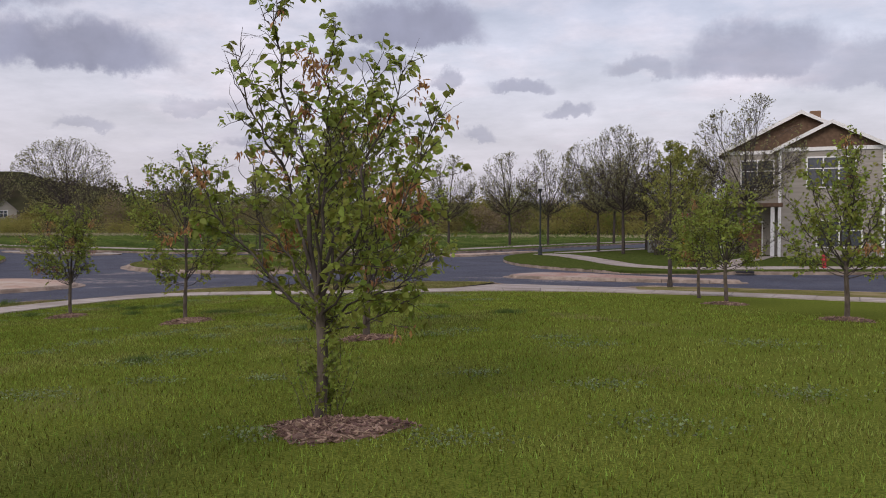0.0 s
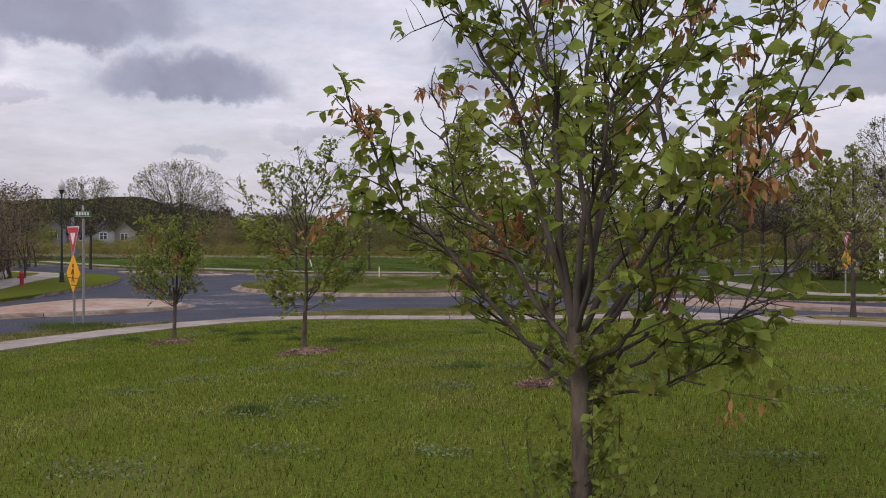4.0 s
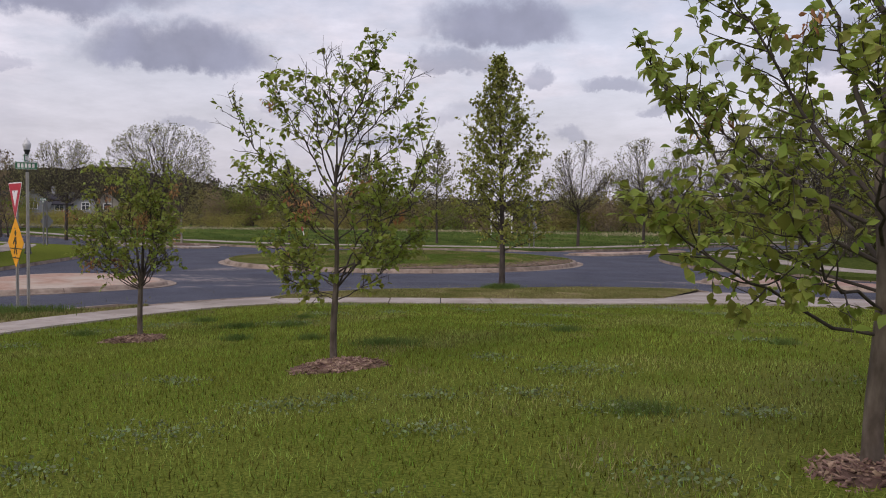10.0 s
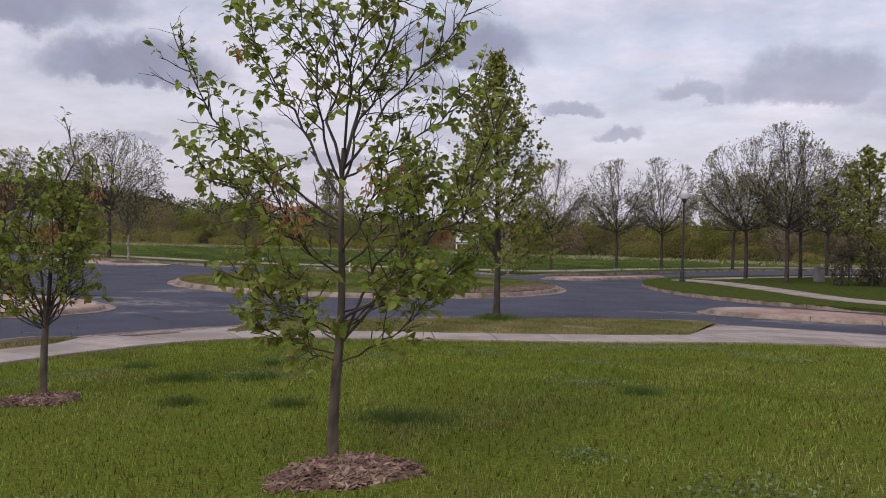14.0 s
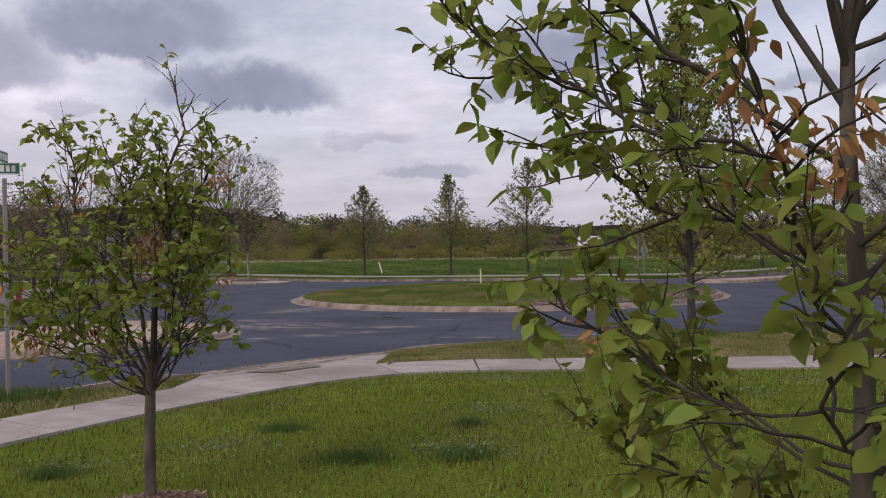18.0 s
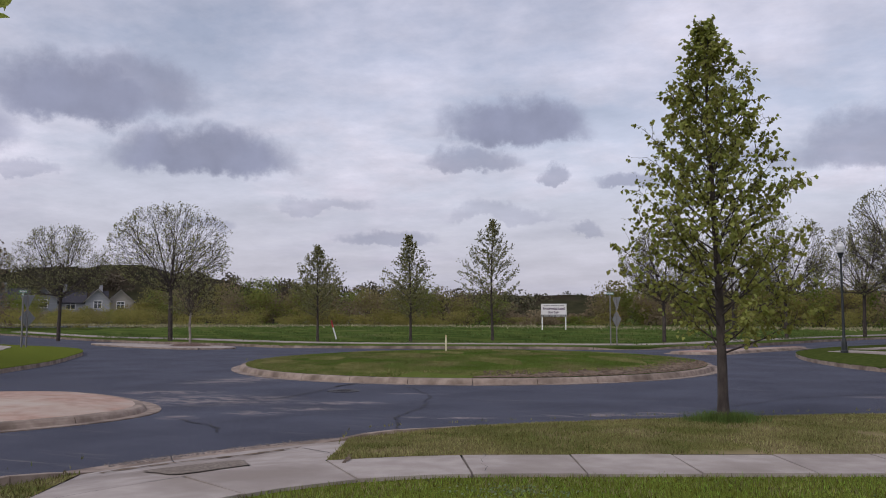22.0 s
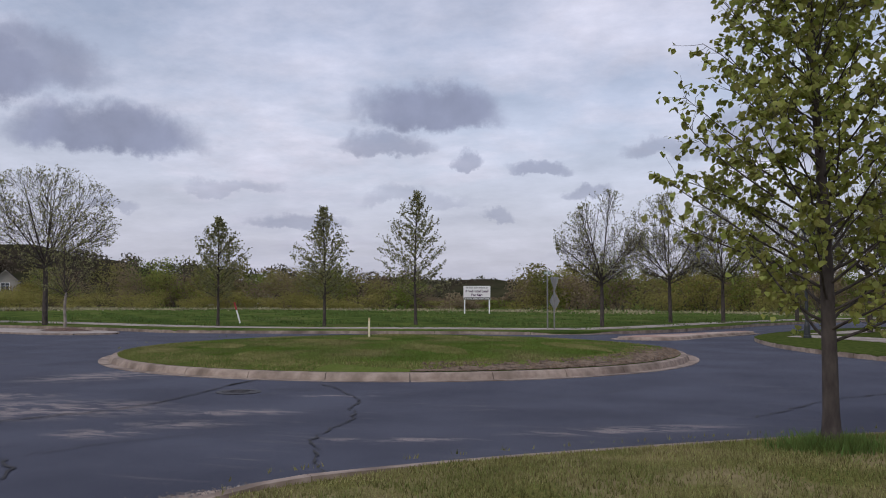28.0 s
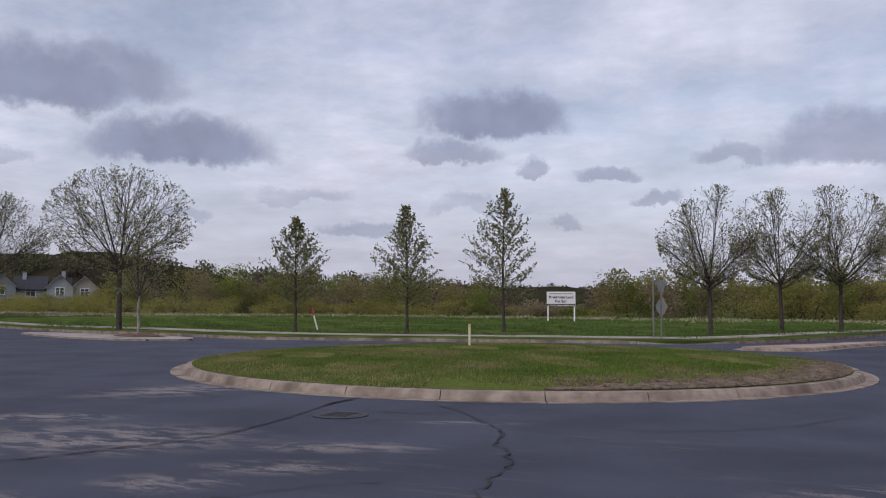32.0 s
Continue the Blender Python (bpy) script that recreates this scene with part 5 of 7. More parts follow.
    # verge
    vm_poly = band(cut(W2, (-6.35, 9.6), (2.4, 13.2)), cut(KE, (-7.7, 11.9), (3.3, 18.3)))
    v = scatter(90000, vm_poly, lambda p: (lump(p[:, 0], p[:, 1], 1.4) > -0.9) & (np.hypot(p[:, 0] + 2.2, p[:, 1] - 14.9) > 0.2), rng)
    blades("verge_grass", v, on_top("verge_middle", v), 0.045, 0.006, "verge_blade", rng, "short patchy grass on the verge")
    v = scatter(120000, vm_poly, lambda p: (kerb_d(p) < 1.0 + 0.6 * lump(p[:, 0], p[:, 1], 1.3)) | (lump(p[:, 0], p[:, 1], 1.9) > -0.2), rng)
    blades("dry_grass", v, on_top("verge_middle", v), 0.04, 0.006, "dry_blade", rng, "dead straw-coloured grass along the kerb")
    vl_poly = band(cut(W2, (-7.6, -7), (-8.0, 6.0)), cut(KE, (-13, -7), (-9.4, 8.5)))
    v = scatter(60000, vl_poly, lambda p: p[:, 1] > -6, rng)
    blades("verge_grass", v, on_top("verge_left", v), 0.05, 0.008, "verge_blade", rng, "short grass on the verge by the sign")
    q = rng.normal(0, 1, (2200, 2)) * (0.24, 0.2) + (-2.19, 14.85)
    blades("rank_grass", q, terrace_q(q), 0.16, 0.007, "dark_blade", rng, "tall grass left round the foot of the linden", 0.35)
    q = rng.normal(0, 1, (2600, 2)) * (0.55, 0.3) + (-9.9, 5.2)
    blades("rank_grass", q, terrace_q(q), 0.15, 0.008, "dark_blade", rng, "tall grass left round the sign posts", 0.35)
    # island
    a, r = rng.uniform(0, 2 * np.pi, 170000), (R_IN - 0.66) * np.sqrt(rng.uniform(0, 1, 170000))
    p = np.stack([CX + r * np.cos(a), CY + r * np.sin(a)], 1)
    soil = (p[:, 0] - CX > 0.5) & (r > 7.75 + 0.45 * np.sin(a * 9)) & (p[:, 1] < CY + 2)
    g = p[~soil]
    dry = (lump(g[:, 0], g[:, 1], 0.9) > 0.55) | ((np.hypot(g[:, 0] - CX, g[:, 1] - CY) > 7.0) & (g[:, 1] < CY) & (rng.rand(len(g)) < 0.6))
    blades("island_blades", g[~dry], on_top("island_grass", g[~dry]), 0.05, 0.011, "island_blade", rng, "short grass on the roundabout island")
    blades("island_straw", g[dry], on_top("island_grass", g[dry]), 0.05, 0.011, "dry_blade", rng, "dry straw-coloured grass on the roundabout island")


grass()


# leafy suckers round the foot of the scorched tree
def suckers():
    rng = np.random.RandomState(15)
    x, y = TREE_A
    t = thing("suckers", pose(x, y, gz(x, y)), "leafy green suckers sprouting round the tree trunk", "shoots")
    T, P, O = [], [], []
    for i in range(64):
        a, h = rng.uniform(0, 6.28), 0.02 + 0.95 * rng.rand() ** 0.8
        low = i < 10
        b = (0.05 * math.cos(a), 0.05 * math.sin(a), h) if not low else (0.14 * math.cos(a), 0.14 * math.sin(a), -0.02)
        s = grow(rng, b, (math.cos(a) * 0.8, math.sin(a) * 0.8, 0.7) if not low else (0.1 * math.cos(a), 0.1 * math.sin(a), 1), rng.uniform(0.12, 0.30) if not low else rng.uniform(0.4, 0.85), 0.004, 0.0015, 0.14, 0.05, 6)
        T.append(s)
        for _ in range(15 if not low else 26):
            p, d = at_part(s[0], rng.uniform(0.2, 1))
            P.append(p)
            O.append(rng.normal(0, 0.7, 3) + d * 0.3)
    obj("sprouts", *tube_mesh(T, 4), M["bark"], t)["kind"] = "stuff"
    obj("foliage", *leaf_mesh(np.array(P), np.array(O), 0.052, rng), M["leaf"], t)["kind"] = "stuff"


suckers()

# ---------------------------------------------------------------- thickets and ridge
def thicket(name, seed, spots, label, mat, per=120, leaf=0.5, stems=5, category="thicket", lobes=6):
    """Far brush and woods: crowns of several leafy lobes, dense on their outside, over bare stems."""
    rng = np.random.RandomState(seed)
    T, pos = [], []
    for x, y, z, w, h in spots:
        for k in range(lobes):
            a, g = rng.uniform(0, 6.28), (k + rng.rand()) / lobes
            c = np.array([x + w * 0.42 * math.cos(a) * rng.uniform(0.2, 1.1) * (1.1 - 0.6 * g), y + w * 0.3 * math.sin(a), z + h * (0.10 + 0.70 * g)])
            r = np.array([w * rng.uniform(0.18, 0.32), w * rng.uniform(0.16, 0.28), h * rng.uniform(0.14, 0.24)])
            if k < stems:
                t = grow(rng, (x + rng.uniform(-w, w) * 0.25, c[1] + rng.uniform(-0.6, 0.6), z - 0.3), c + (0, 0, h * 0.2) - np.array([x, c[1], z]) * 1.0, h * 0.8 * g + 0.8, 0.012 * h + 0.02, 0.012, 0.06, 0.02, 7)
                T.append(t)
                for _ in range(5):
                    p, d = at_part(t[0], rng.uniform(0.3, 1.0))
                    T.append(grow(rng, p, rng.normal(0, 0.6, 3) + d + np.array([0, 0, 0.4]), h * rng.uniform(0.15, 0.4), 0.004 * h + 0.008, 0.006, 0.08, 0.03, 4))
            n = int(per / lobes * rng.uniform(0.7, 1.3)) + 1
            v = rng.normal(0, 1, (n, 3))
            v /= np.linalg.norm(v, axis=1)[:, None]
            pos.append(c + v * r * (rng.uniform(0.45, 1.0, n) ** 0.5 * (1 + 0.25 * np.sin(v[:, 0] * 7 + k) * np.sin(v[:, 2] * 6)))[:, None])
    q = np.vstack(pos)
    q[:, 2] = np.maximum(q[:, 2], 0.05)
    v, f = clump_mesh(q, leaf, rng)
    ob = obj(name, v, f, M[mat])
    tagged(ob, label, category, kind="stuff")
    obj("bare_stems", *tube_mesh(T, 3), M["bark_limb"], ob)["kind"] = "stuff"
    return ob


M["brush"] = noise_mat("spring_brush", (0.200, 0.195, 0.062), (0.290, 0.270, 0.095), 0.10, (0.25, 0.19, 0.11), 0.05, rough=0.8, bump=0, spec=0.1, island_tint=0.25, sheet=0.55)
M["brush_green"] = noise_mat("green_brush", (0.165, 0.205, 0.046), (0.255, 0.285, 0.076), 0.15, rough=0.8, bump=0, spec=0.1, island_tint=0.25, sheet=0.55)
M["brush_brown"] = noise_mat("brown_twigs", (0.185, 0.142, 0.092), (0.265, 0.210, 0.135), 0.12, rough=0.9, bump=0, spec=0.1, island_tint=0.25, sheet=0.4)
M["brush_yellow"] = noise_mat("yellow_brush", (0.260, 0.242, 0.072), (0.36, 0.315, 0.110), 0.2, rough=0.8, bump=0, spec=0.1, island_tint=0.2, sheet=0.6)
M["woods"] = noise_mat("far_woods", (0.058, 0.062, 0.032), (0.092, 0.088, 0.048), 0.05, (0.088, 0.068, 0.050), 0.03, rough=0.9, bump=0, island_tint=0.35)
M["straw"] = noise_mat("dead_field_grass", (0.27, 0.24, 0.14), (0.40, 0.36, 0.23), 0.4, rough=0.9, bump=0, island_tint=0.3, sheet=0.3)
rs = np.random.RandomState(9)


def belt(n, x0, x1, y, dy, h, dh, w):
    return [(x0 + (x1 - x0) * (i + rs.rand()) / n, y + rs.uniform(-dy, dy), 0.2, w * rs.uniform(0.7, 1.4), h + rs.uniform(-dh, dh)) for i in range(n)]


def open_gap(spots):
    """Keep the brush low where the view opens to the land behind, and in front of the distant houses."""
    return [(x, y, z, w, h * (0.3 if -36 < x < -22 else 0.45 if -124 < x < -92 else 1.0)) for x, y, z, w, h in spots]


low = open_gap(belt(108, -150, 110, 113, 6, 6.6, 2.0, 6.4))
thicket("brush_thicket", 1, low[0::3], "thicket of olive spring brush along the back of the field", "brush", 2300, 0.28, 3, lobes=10)
thicket("brush_thicket", 5, low[1::3], "thicket of fresh green young trees behind the field", "brush_green", 2300, 0.27, 3, lobes=10)
thicket("brush_thicket", 6, low[2::3], "thicket of bare brown brush behind the field", "brush_brown", 1800, 0.27, 4, lobes=10)
thicket("brush_thicket", 7, open_gap(belt(50, -90, 110, 121, 3, 5.4, 1.6, 7.0)), "tall brown brush at the back of the thicket", "brush_brown", 1300, 0.36, 3, lobes=8)
thicket("yellow_brush", 2, belt(22, -140, -66, 101, 4, 3.1, 0.9, 6.5) + belt(12, -66, -38, 104, 4, 2.3, 0.9, 4.5) + belt(12, -20, 100, 105, 4, 2.4, 0.9, 6.0), "pale yellow-green willow brush in front of the thicket", "brush_yellow", 1300, 0.20, 2, lobes=9)
thicket("bare_trees", 9, [(-54, 43, 0.5, 8, 8.0), (-60, 47, 0.5, 9, 8.6), (-67, 51, 0.5, 9, 9.0), (-76, 55, 0.5, 9, 8.5), (-86, 60, 0.5, 9, 8.0)], "brown half-bare trees beyond the house lot", "brush_brown", 1500, 0.26, 9, category="trees", lobes=11)
thicket("brown_shrub", 11, [(-30.6, 20.6, 0.9, 2.4, 3.0), (-31.9, 22.4, 0.8, 2.6, 3.4), (-33.6, 24.6, 0.7, 2.4, 3.0)], "red-brown half-bare shrubs beside the house", "brush_brown", 900, 0.09, 9, category="shrub", lobes=9)
thicket("willow_tree", 8, [(1.5, 108, 0.2, 9.0, 6.0), (7.0, 109, 0.2, 8.0, 5.2), (-92, 104, 0.2, 7, 4.2), (-14.5, 112, 0.2, 5.0, 6.6)], "broad yellow-green willows in fresh leaf behind the field", "brush_yellow", 2600, 0.3, 6, category="tree", lobes=12)


def rise(name, x0, x1, y0, y1, top, label):
    """A long low hill with a soft uneven crest."""
    nx, ny = 90, 9
    u, v = np.meshgrid(np.linspace(0, 1, nx), np.linspace(0, 1, ny), indexing="ij")
    x, y = x0 + (x1 - x0) * u, y0 + (y1 - y0) * v
    crest = np.sin(np.pi * np.clip(v * 1.25, 0, 1) ** 0.8)
    z = top(x) * crest * (1 + 0.10 * np.sin(x * 0.05) + 0.06 * np.sin(x * 0.17 + 1)) - 0.5
    V = np.stack([x, y, z], -1).reshape(-1, 3)
    F = [(i * ny + j, (i + 1) * ny + j, (i + 1) * ny + j + 1, i * ny + j + 1) for i in range(nx - 1) for j in range(ny - 1)]
    tagged(obj(name, V, F, M["hillside"], smooth=True), label, "hill", kind="structure")


M["hillside"] = noise_mat("wooded_hillside", (0.026, 0.028, 0.016), (0.050, 0.048, 0.027), 0.16, (0.042, 0.034, 0.025), 0.04, rough=1.0, bump=1.0, bump_scale=0.5, spec=0.0)
HX, HZ = [-420, -300, -235, -200, -165, -120, -60], [23, 23, 20, 17.5, 12.5, 7, 0.2]
rise("hill_west", -420, -60, 205, 330, lambda x: np.interp(x, HX, HZ), "dark wooded hillside on the skyline")
rise("hill_north", -160, 420, 300, 420, lambda x: 10.0 + 0 * x, "long low dark ridge on the skyline")
hill = [(x, y, z + np.interp(x, HX, HZ) * 0.62 - 0.8, w, 8.5 * rs.uniform(0.85, 1.15)) for x, y, z, w, _ in belt(95, -400, -60, 240, 22, 10, 0, 12.0)]
thicket("far_woods", 3, hill, "dark bare woods on a low rise", "woods", 420, 0.95, 3, category="woods", lobes=11)
thicket("far_woods", 4, [(x, y, z + 4.6, w, h) for x, y, z, w, h in belt(85, -130, 330, 335, 14, 6.6, 1.0, 14.0)], "dark bare woods on the skyline", "woods", 330, 1.1, 2, category="woods", lobes=11)


def straw_band():
    rng = np.random.RandomState(12)
    n = 9000
    x = rng.uniform(-120, 90, n)
    x = x + 4 * np.sin(x * 0.9) + 2 * np.sin(x * 2.3)
    y = 94 + rng.normal(0, 4.0, n) + 2.5 * np.sin(x * 0.13)
    p = np.stack([x, y], 1)
    z = north_z(p)
    h = rng.uniform(0.1, 0.36, n) * (0.6 + 0.4 * np.sin(x * 0.31 + 1) ** 2)
    a = rng.uniform(0, np.pi, n)
    w = 0.10
    V = np.stack([np.column_stack([x - w * np.cos(a), y - w * np.sin(a), z - 0.03]), np.column_stack([x + w * np.cos(a), y + w * np.sin(a), z - 0.03]),
                  np.column_stack([x + rng.normal(0, 0.15, n), y, z + h])], 1).reshape(-1, 3)
    ob = obj("dead_grass", V, np.arange(3 * n).reshape(-1, 3), M["straw"])
    tagged(ob, "band of pale dead grass at the back of the field", "grass", kind="stuff")


straw_band()


def field_tufts():
    """Coarse uneven grass over the near part of the field."""
    rng = np.random.RandomState(33)
    p = np.column_stack([rng.uniform(-58, 6, 60000), rng.uniform(48.5, 90, 60000)])
    keep = (far_from(p, _n) > 1.2) & (lump(p[:, 0], p[:, 1], 0.5) + 0.8 * lump(p[:, 0] + 3, p[:, 1], 1.3) > 0.25) & inside(p, np.vstack([_n, [(-75, 300), (120, 300)]]))
    p = p[keep]
    blades("field_grass", p, north_z(p) - 0.02, 0.17, 0.035, "dark_blade", rng, "coarse uneven grass in the field", 0.5)


field_tufts()

# ---------------------------------------------------------------- road marks of wear
M["tar"] = noise_mat("crack_filler", (0.012, 0.012, 0.014), (0.030, 0.030, 0.034), 8.0, rough=0.7, bump=0.3)
M["iron"] = noise_mat("cast_iron", (0.030, 0.030, 0.036), (0.065, 0.062, 0.066), 12.0, rough=0.6, metal=0.5, bump=0.4)


def crack(pts, width, seed, name="road_crack", z=0.0125):
    """A jagged crack in the asphalt, filled dark."""
    rng = np.random.RandomState(seed)
    line = smooth_line(pts, 0.12)
    line = line + rng.normal(0, 0.035, line.shape)
    w = width * np.clip(rng.normal(1, 0.5, len(line)), 0.25, 2.4)
    l, r = offset_line(line, 0.5) - line, None
    a, b = line + l * w[:, None], line - l * w[:, None]
    v, f = ribbon(a, b, np.full(len(a), z), np.full(len(a), z))
    tagged(obj(name, v, f[:, ::-1], M["tar"]), "dark jagged crack in the paving", "crack", "cracks in the paving", kind="structure")


crack([(-13.29, 15.19), (-12.67, 16.15), (-12.15, 17.36), (-12.16, 19.02), (-12.34, 21.22), (-12.2, 22.1)], 0.034, 1)
crack([(-10.58, 21.42), (-9.78, 20.43), (-8.9, 18.97), (-8.7, 18.1), (-8.3, 17.25), (-8.2, 16.2), (-8.16, 15.28), (-7.85, 14.71), (-7.58, 13.99), (-7.17, 13.32)], 0.026, 2)
crack([(-9.47, 14.15), (-8.95, 14.7), (-8.61, 15.02)], 0.008, 12)
crack([(-8.06, 19.46), (-6.71, 19.83), (-5.42, 20.72), (-4.11, 22.55)], 0.018, 3)
crack([(-5.17, 24.31), (-4.65, 23.98)], 0.03, 4)
crack([(-11.8, 13.5), (-11.3, 13.23), (-10.59, 12.92), (-10.1, 12.3)], 0.03, 5)
crack([(-10.78, 13.28), (-10.55, 14.01), (-9.79, 15.04), (-9.13, 15.63)], 0.014, 6)
crack([(-12.0, 19.3), (-11.0, 20.2), (-10.2, 20.3)], 0.02, 7)
crack([(-2.5, 18.6), (-0.8, 21.5), (1.5, 23.5), (2.8, 23.6)], 0.03, 8)
crack([(-12.31, 20.6), (-12.35, 21.75)], 0.09, 9)
crack([(-11.63, 20.31), (-11.2, 20.33), (-10.76, 20.3)], 0.022, 10)
crack([(-10.83, 19.04), (-10.86, 19.5), (-10.81, 19.9)], 0.014, 11)


def manhole(x, y):
    t = thing("manhole_cover", pose(x, y, 0.004), "round cast-iron manhole cover set in the asphalt", "manhole", kind="")
    bm = lathe(bmesh.new(), [(0.42, -0.03), (0.42, 0.008), (0.31, 0.011), (0.31, -0.02)], 28)
    part("frame", bm, M["iron"], t)
    bm = lathe(bmesh.new(), [(0.30, -0.02), (0.30, 0.010), (0.27, 0.013), (0.02, 0.013)], 28)
    for k in range(-3, 4):
        box(bm, -0.2, 0.2, k * 0.07 - 0.012, k * 0.07 + 0.012, 0.012, 0.018)
    part("lid", bm, M["iron"], t)


manhole(-11.57, 19.7)


def inlet(x, y, turn):
    t = thing("storm_inlet", pose(x, y, 0, 0, 0, turn), "black cast-iron storm inlet in the kerb", "drain", "storm inlets")
    part("hood", box(bmesh.new(), -0.45, 0.45, -0.06, 0.2, 0.06, 0.185, 0.02), M["iron"], t)
    bm = box(bmesh.new(), -0.45, 0.45, -0.42, -0.07, 0.0, 0.028)
    for k in range(6):
        box(bm, -0.4 + k * 0.14, -0.33 + k * 0.14, -0.40, -0.09, 0.028, 0.036)
    part("grate", bm, M["iron"], t)


inlet(-21.6, 11.6, 100)
inlet(13.8, 26.95, 6)
inlet(2.6, 64.6, 243)


def ramp_details():
    poly = smooth_line([(-8.35, 8.5), (-7.95, 8.95), (-7.58, 9.31), (-7.3, 9.0), (-7.05, 8.72), (-7.2, 8.35), (-7.45, 7.95), (-7.9, 8.2)], 0.2, closed=True)
    sheet("rough_patch", poly, lambda p: ramp_z(p) + 0.012, 0.3, M["patch"], "rough brown aggregate patch set in the ramp", category="pavement")
    for a, b in (((-7.58, 9.36), (-7.0, 8.62)), ((-7.62, 10.85), (-6.3, 9.66)), ((-9.05, 9.85), (-8.5, 9.25))):
        q = smooth_line([a, b], 0.15)
        v, f = ribbon(offset_line(q, 0.008), offset_line(q, -0.008), ramp_z(q) + 0.006, ramp_z(q) + 0.006)
        tagged(obj("ramp_joint", v, f[:, ::-1], M["tar"]), "dark joint between concrete ramp panels", "joint", "ramp joints", "structure")
    # soil caught between the kerb apron and the ramp, and in the corner of the verge
    rng = np.random.RandomState(14)
    for pts, w in (([(-9.0, 8.5), (-8.52, 9.28), (-8.21, 9.66), (-7.92, 10.13), (-7.69, 10.95)], 0.035), ([(-6.05, 9.05), (-6.2, 9.55), (-6.25, 9.75)], 0.03)):
        q = smooth_line(pts, 0.08)
        q = q + rng.normal(0, 0.014, q.shape)
        k = w * np.clip(rng.normal(1, 0.45, len(q)), 0.3, 2.2)[:, None]
        side = offset_line(q, 1.0) - q
        z = np.maximum(ramp_z(q), 0.0) + (0.012 if w > 0.032 else 0.022)
        v, f = ribbon(q + side * k, q - side * k, z, z)
        tagged(obj("soil_line", v, f[:, ::-1], M["dirt"]), "brown soil caught in a joint of the ramp", "soil", "soil in the joints", "structure")
    crack([(-4.79, 10.22), (-4.68, 9.95), (-4.63, 9.6), (-4.5, 9.35), (-4.41, 9.1)], 0.007, 21, "slab_crack", 0.306)


M["patch"] = noise_mat("brown_aggregate", (0.12, 0.096, 0.078), (0.29, 0.245, 0.205), 26.0, rough=0.95, bump=0.8, bump_scale=50)
ramp_details()


def gutter_grit():
    """Loose grey stones swept against the near kerb."""
    rng = np.random.RandomState(31)
    line = cut(K, (-9.4, 9.0), (3.0, 18.4))
    V, F = [], []
    for _ in range(6000):
        i = rng.randint(len(line) - 1)
        d = line[i + 1] - line[i]
        nrm = np.array([-d[1], d[0]]) / np.linalg.norm(d)
        p = line[i] + d * rng.rand() + nrm * rng.normal(0.22, 0.085)
        s, k = rng.uniform(0.006, 0.016), len(V)
        for q in ((1, 0, 0), (0, 1, 0), (-1, 0, 0), (0, -1, 0), (0, 0, 0.9)):
            V.append((p[0] + s * q[0] * rng.uniform(0.6, 1.4), p[1] + s * q[1] * rng.uniform(0.6, 1.4), 0.012 + s * q[2]))
        F += [(k, k + 1, k + 4), (k + 1, k + 2, k + 4), (k + 2, k + 3, k + 4), (k + 3, k, k + 4)]
    tagged(obj("grit", V, F, M["grit"]), "loose grey grit swept along the kerb", "gravel", kind="stuff")


M["grit"] = noise_mat("grey_grit", (0.085, 0.075, 0.072), (0.23, 0.205, 0.195), 30.0, rough=0.9, bump=0, island_tint=0.4)
gutter_grit()


# bare soil on the island's edge
def soil_patch():
    rng = np.random.RandomState(4)
    V, F = [], []
    na, nr = 60, 6
    for i in range(nr):
        for k in range(na):
            a = radians(-72 + 88 * k / (na - 1))
            edge = 1.35 * math.sin(math.pi * k / (na - 1)) ** 0.5 * (0.8 + 0.35 * math.sin(k * 1.7) * math.sin(k * 0.6))
            r = R_IN - 0.68 - edge * i / (nr - 1)
            p = np.array([[CX + r * math.cos(a), CY + r * math.sin(a)]])
            V.append((p[0, 0], p[0, 1], float(island_z(p)[0]) + 0.012 + rng.uniform(0, 0.03) * (0 < i < nr - 1)))
    for i in range(nr - 1):
        for k in range(na - 1):
            F.append((i * na + k, i * na + k + 1, (i + 1) * na + k + 1, (i + 1) * na + k)[::-1])
    ob = tagged(obj("soil_patch", V, F, M["dirt"]), "bare rutted brown soil along the island kerb", "soil", kind="structure")
    V2, F2 = [], []
    for _ in range(900):
        a, q = radians(rng.uniform(-70, 14)), rng.rand() ** 1.5
        r = R_IN - 0.7 - 1.3 * q
        x, y = CX + r * math.cos(a), CY + r * math.sin(a)
        z = float(island_z(np.array([[x, y]]))[0]) + 0.02
        s = rng.uniform(0.015, 0.06)
        k = len(V2)
        for d in ((1, 0, 0), (0, 1, 0), (-1, 0, 0), (0, -1, 0), (0, 0, 0.8)):
            V2.append((x + s * d[0] * rng.uniform(0.6, 1.4), y + s * d[1] * rng.uniform(0.6, 1.4), z + s * d[2]))
        F2 += [(k, k + 1, k + 4), (k + 1, k + 2, k + 4), (k + 2, k + 3, k + 4), (k + 3, k, k + 4)]
    tagged(obj("soil_clods", V2, F2, M["dirt"]), "loose clods of brown soil on the island", "soil", kind="stuff")


soil_patch()


# ---------------------------------------------------------------- signs and posts
def u_post(bm, x, y, z0, z1, w=0.045):
    box(bm, x - w, x + w, y - 0.004, y + 0.004, z0, z1)
    box(bm, x - w, x - w + 0.008, y, y + 0.035, z0, z1)
    box(bm, x + w - 0.008, x + w, y, y + 0.035, z0, z1)
    return bm


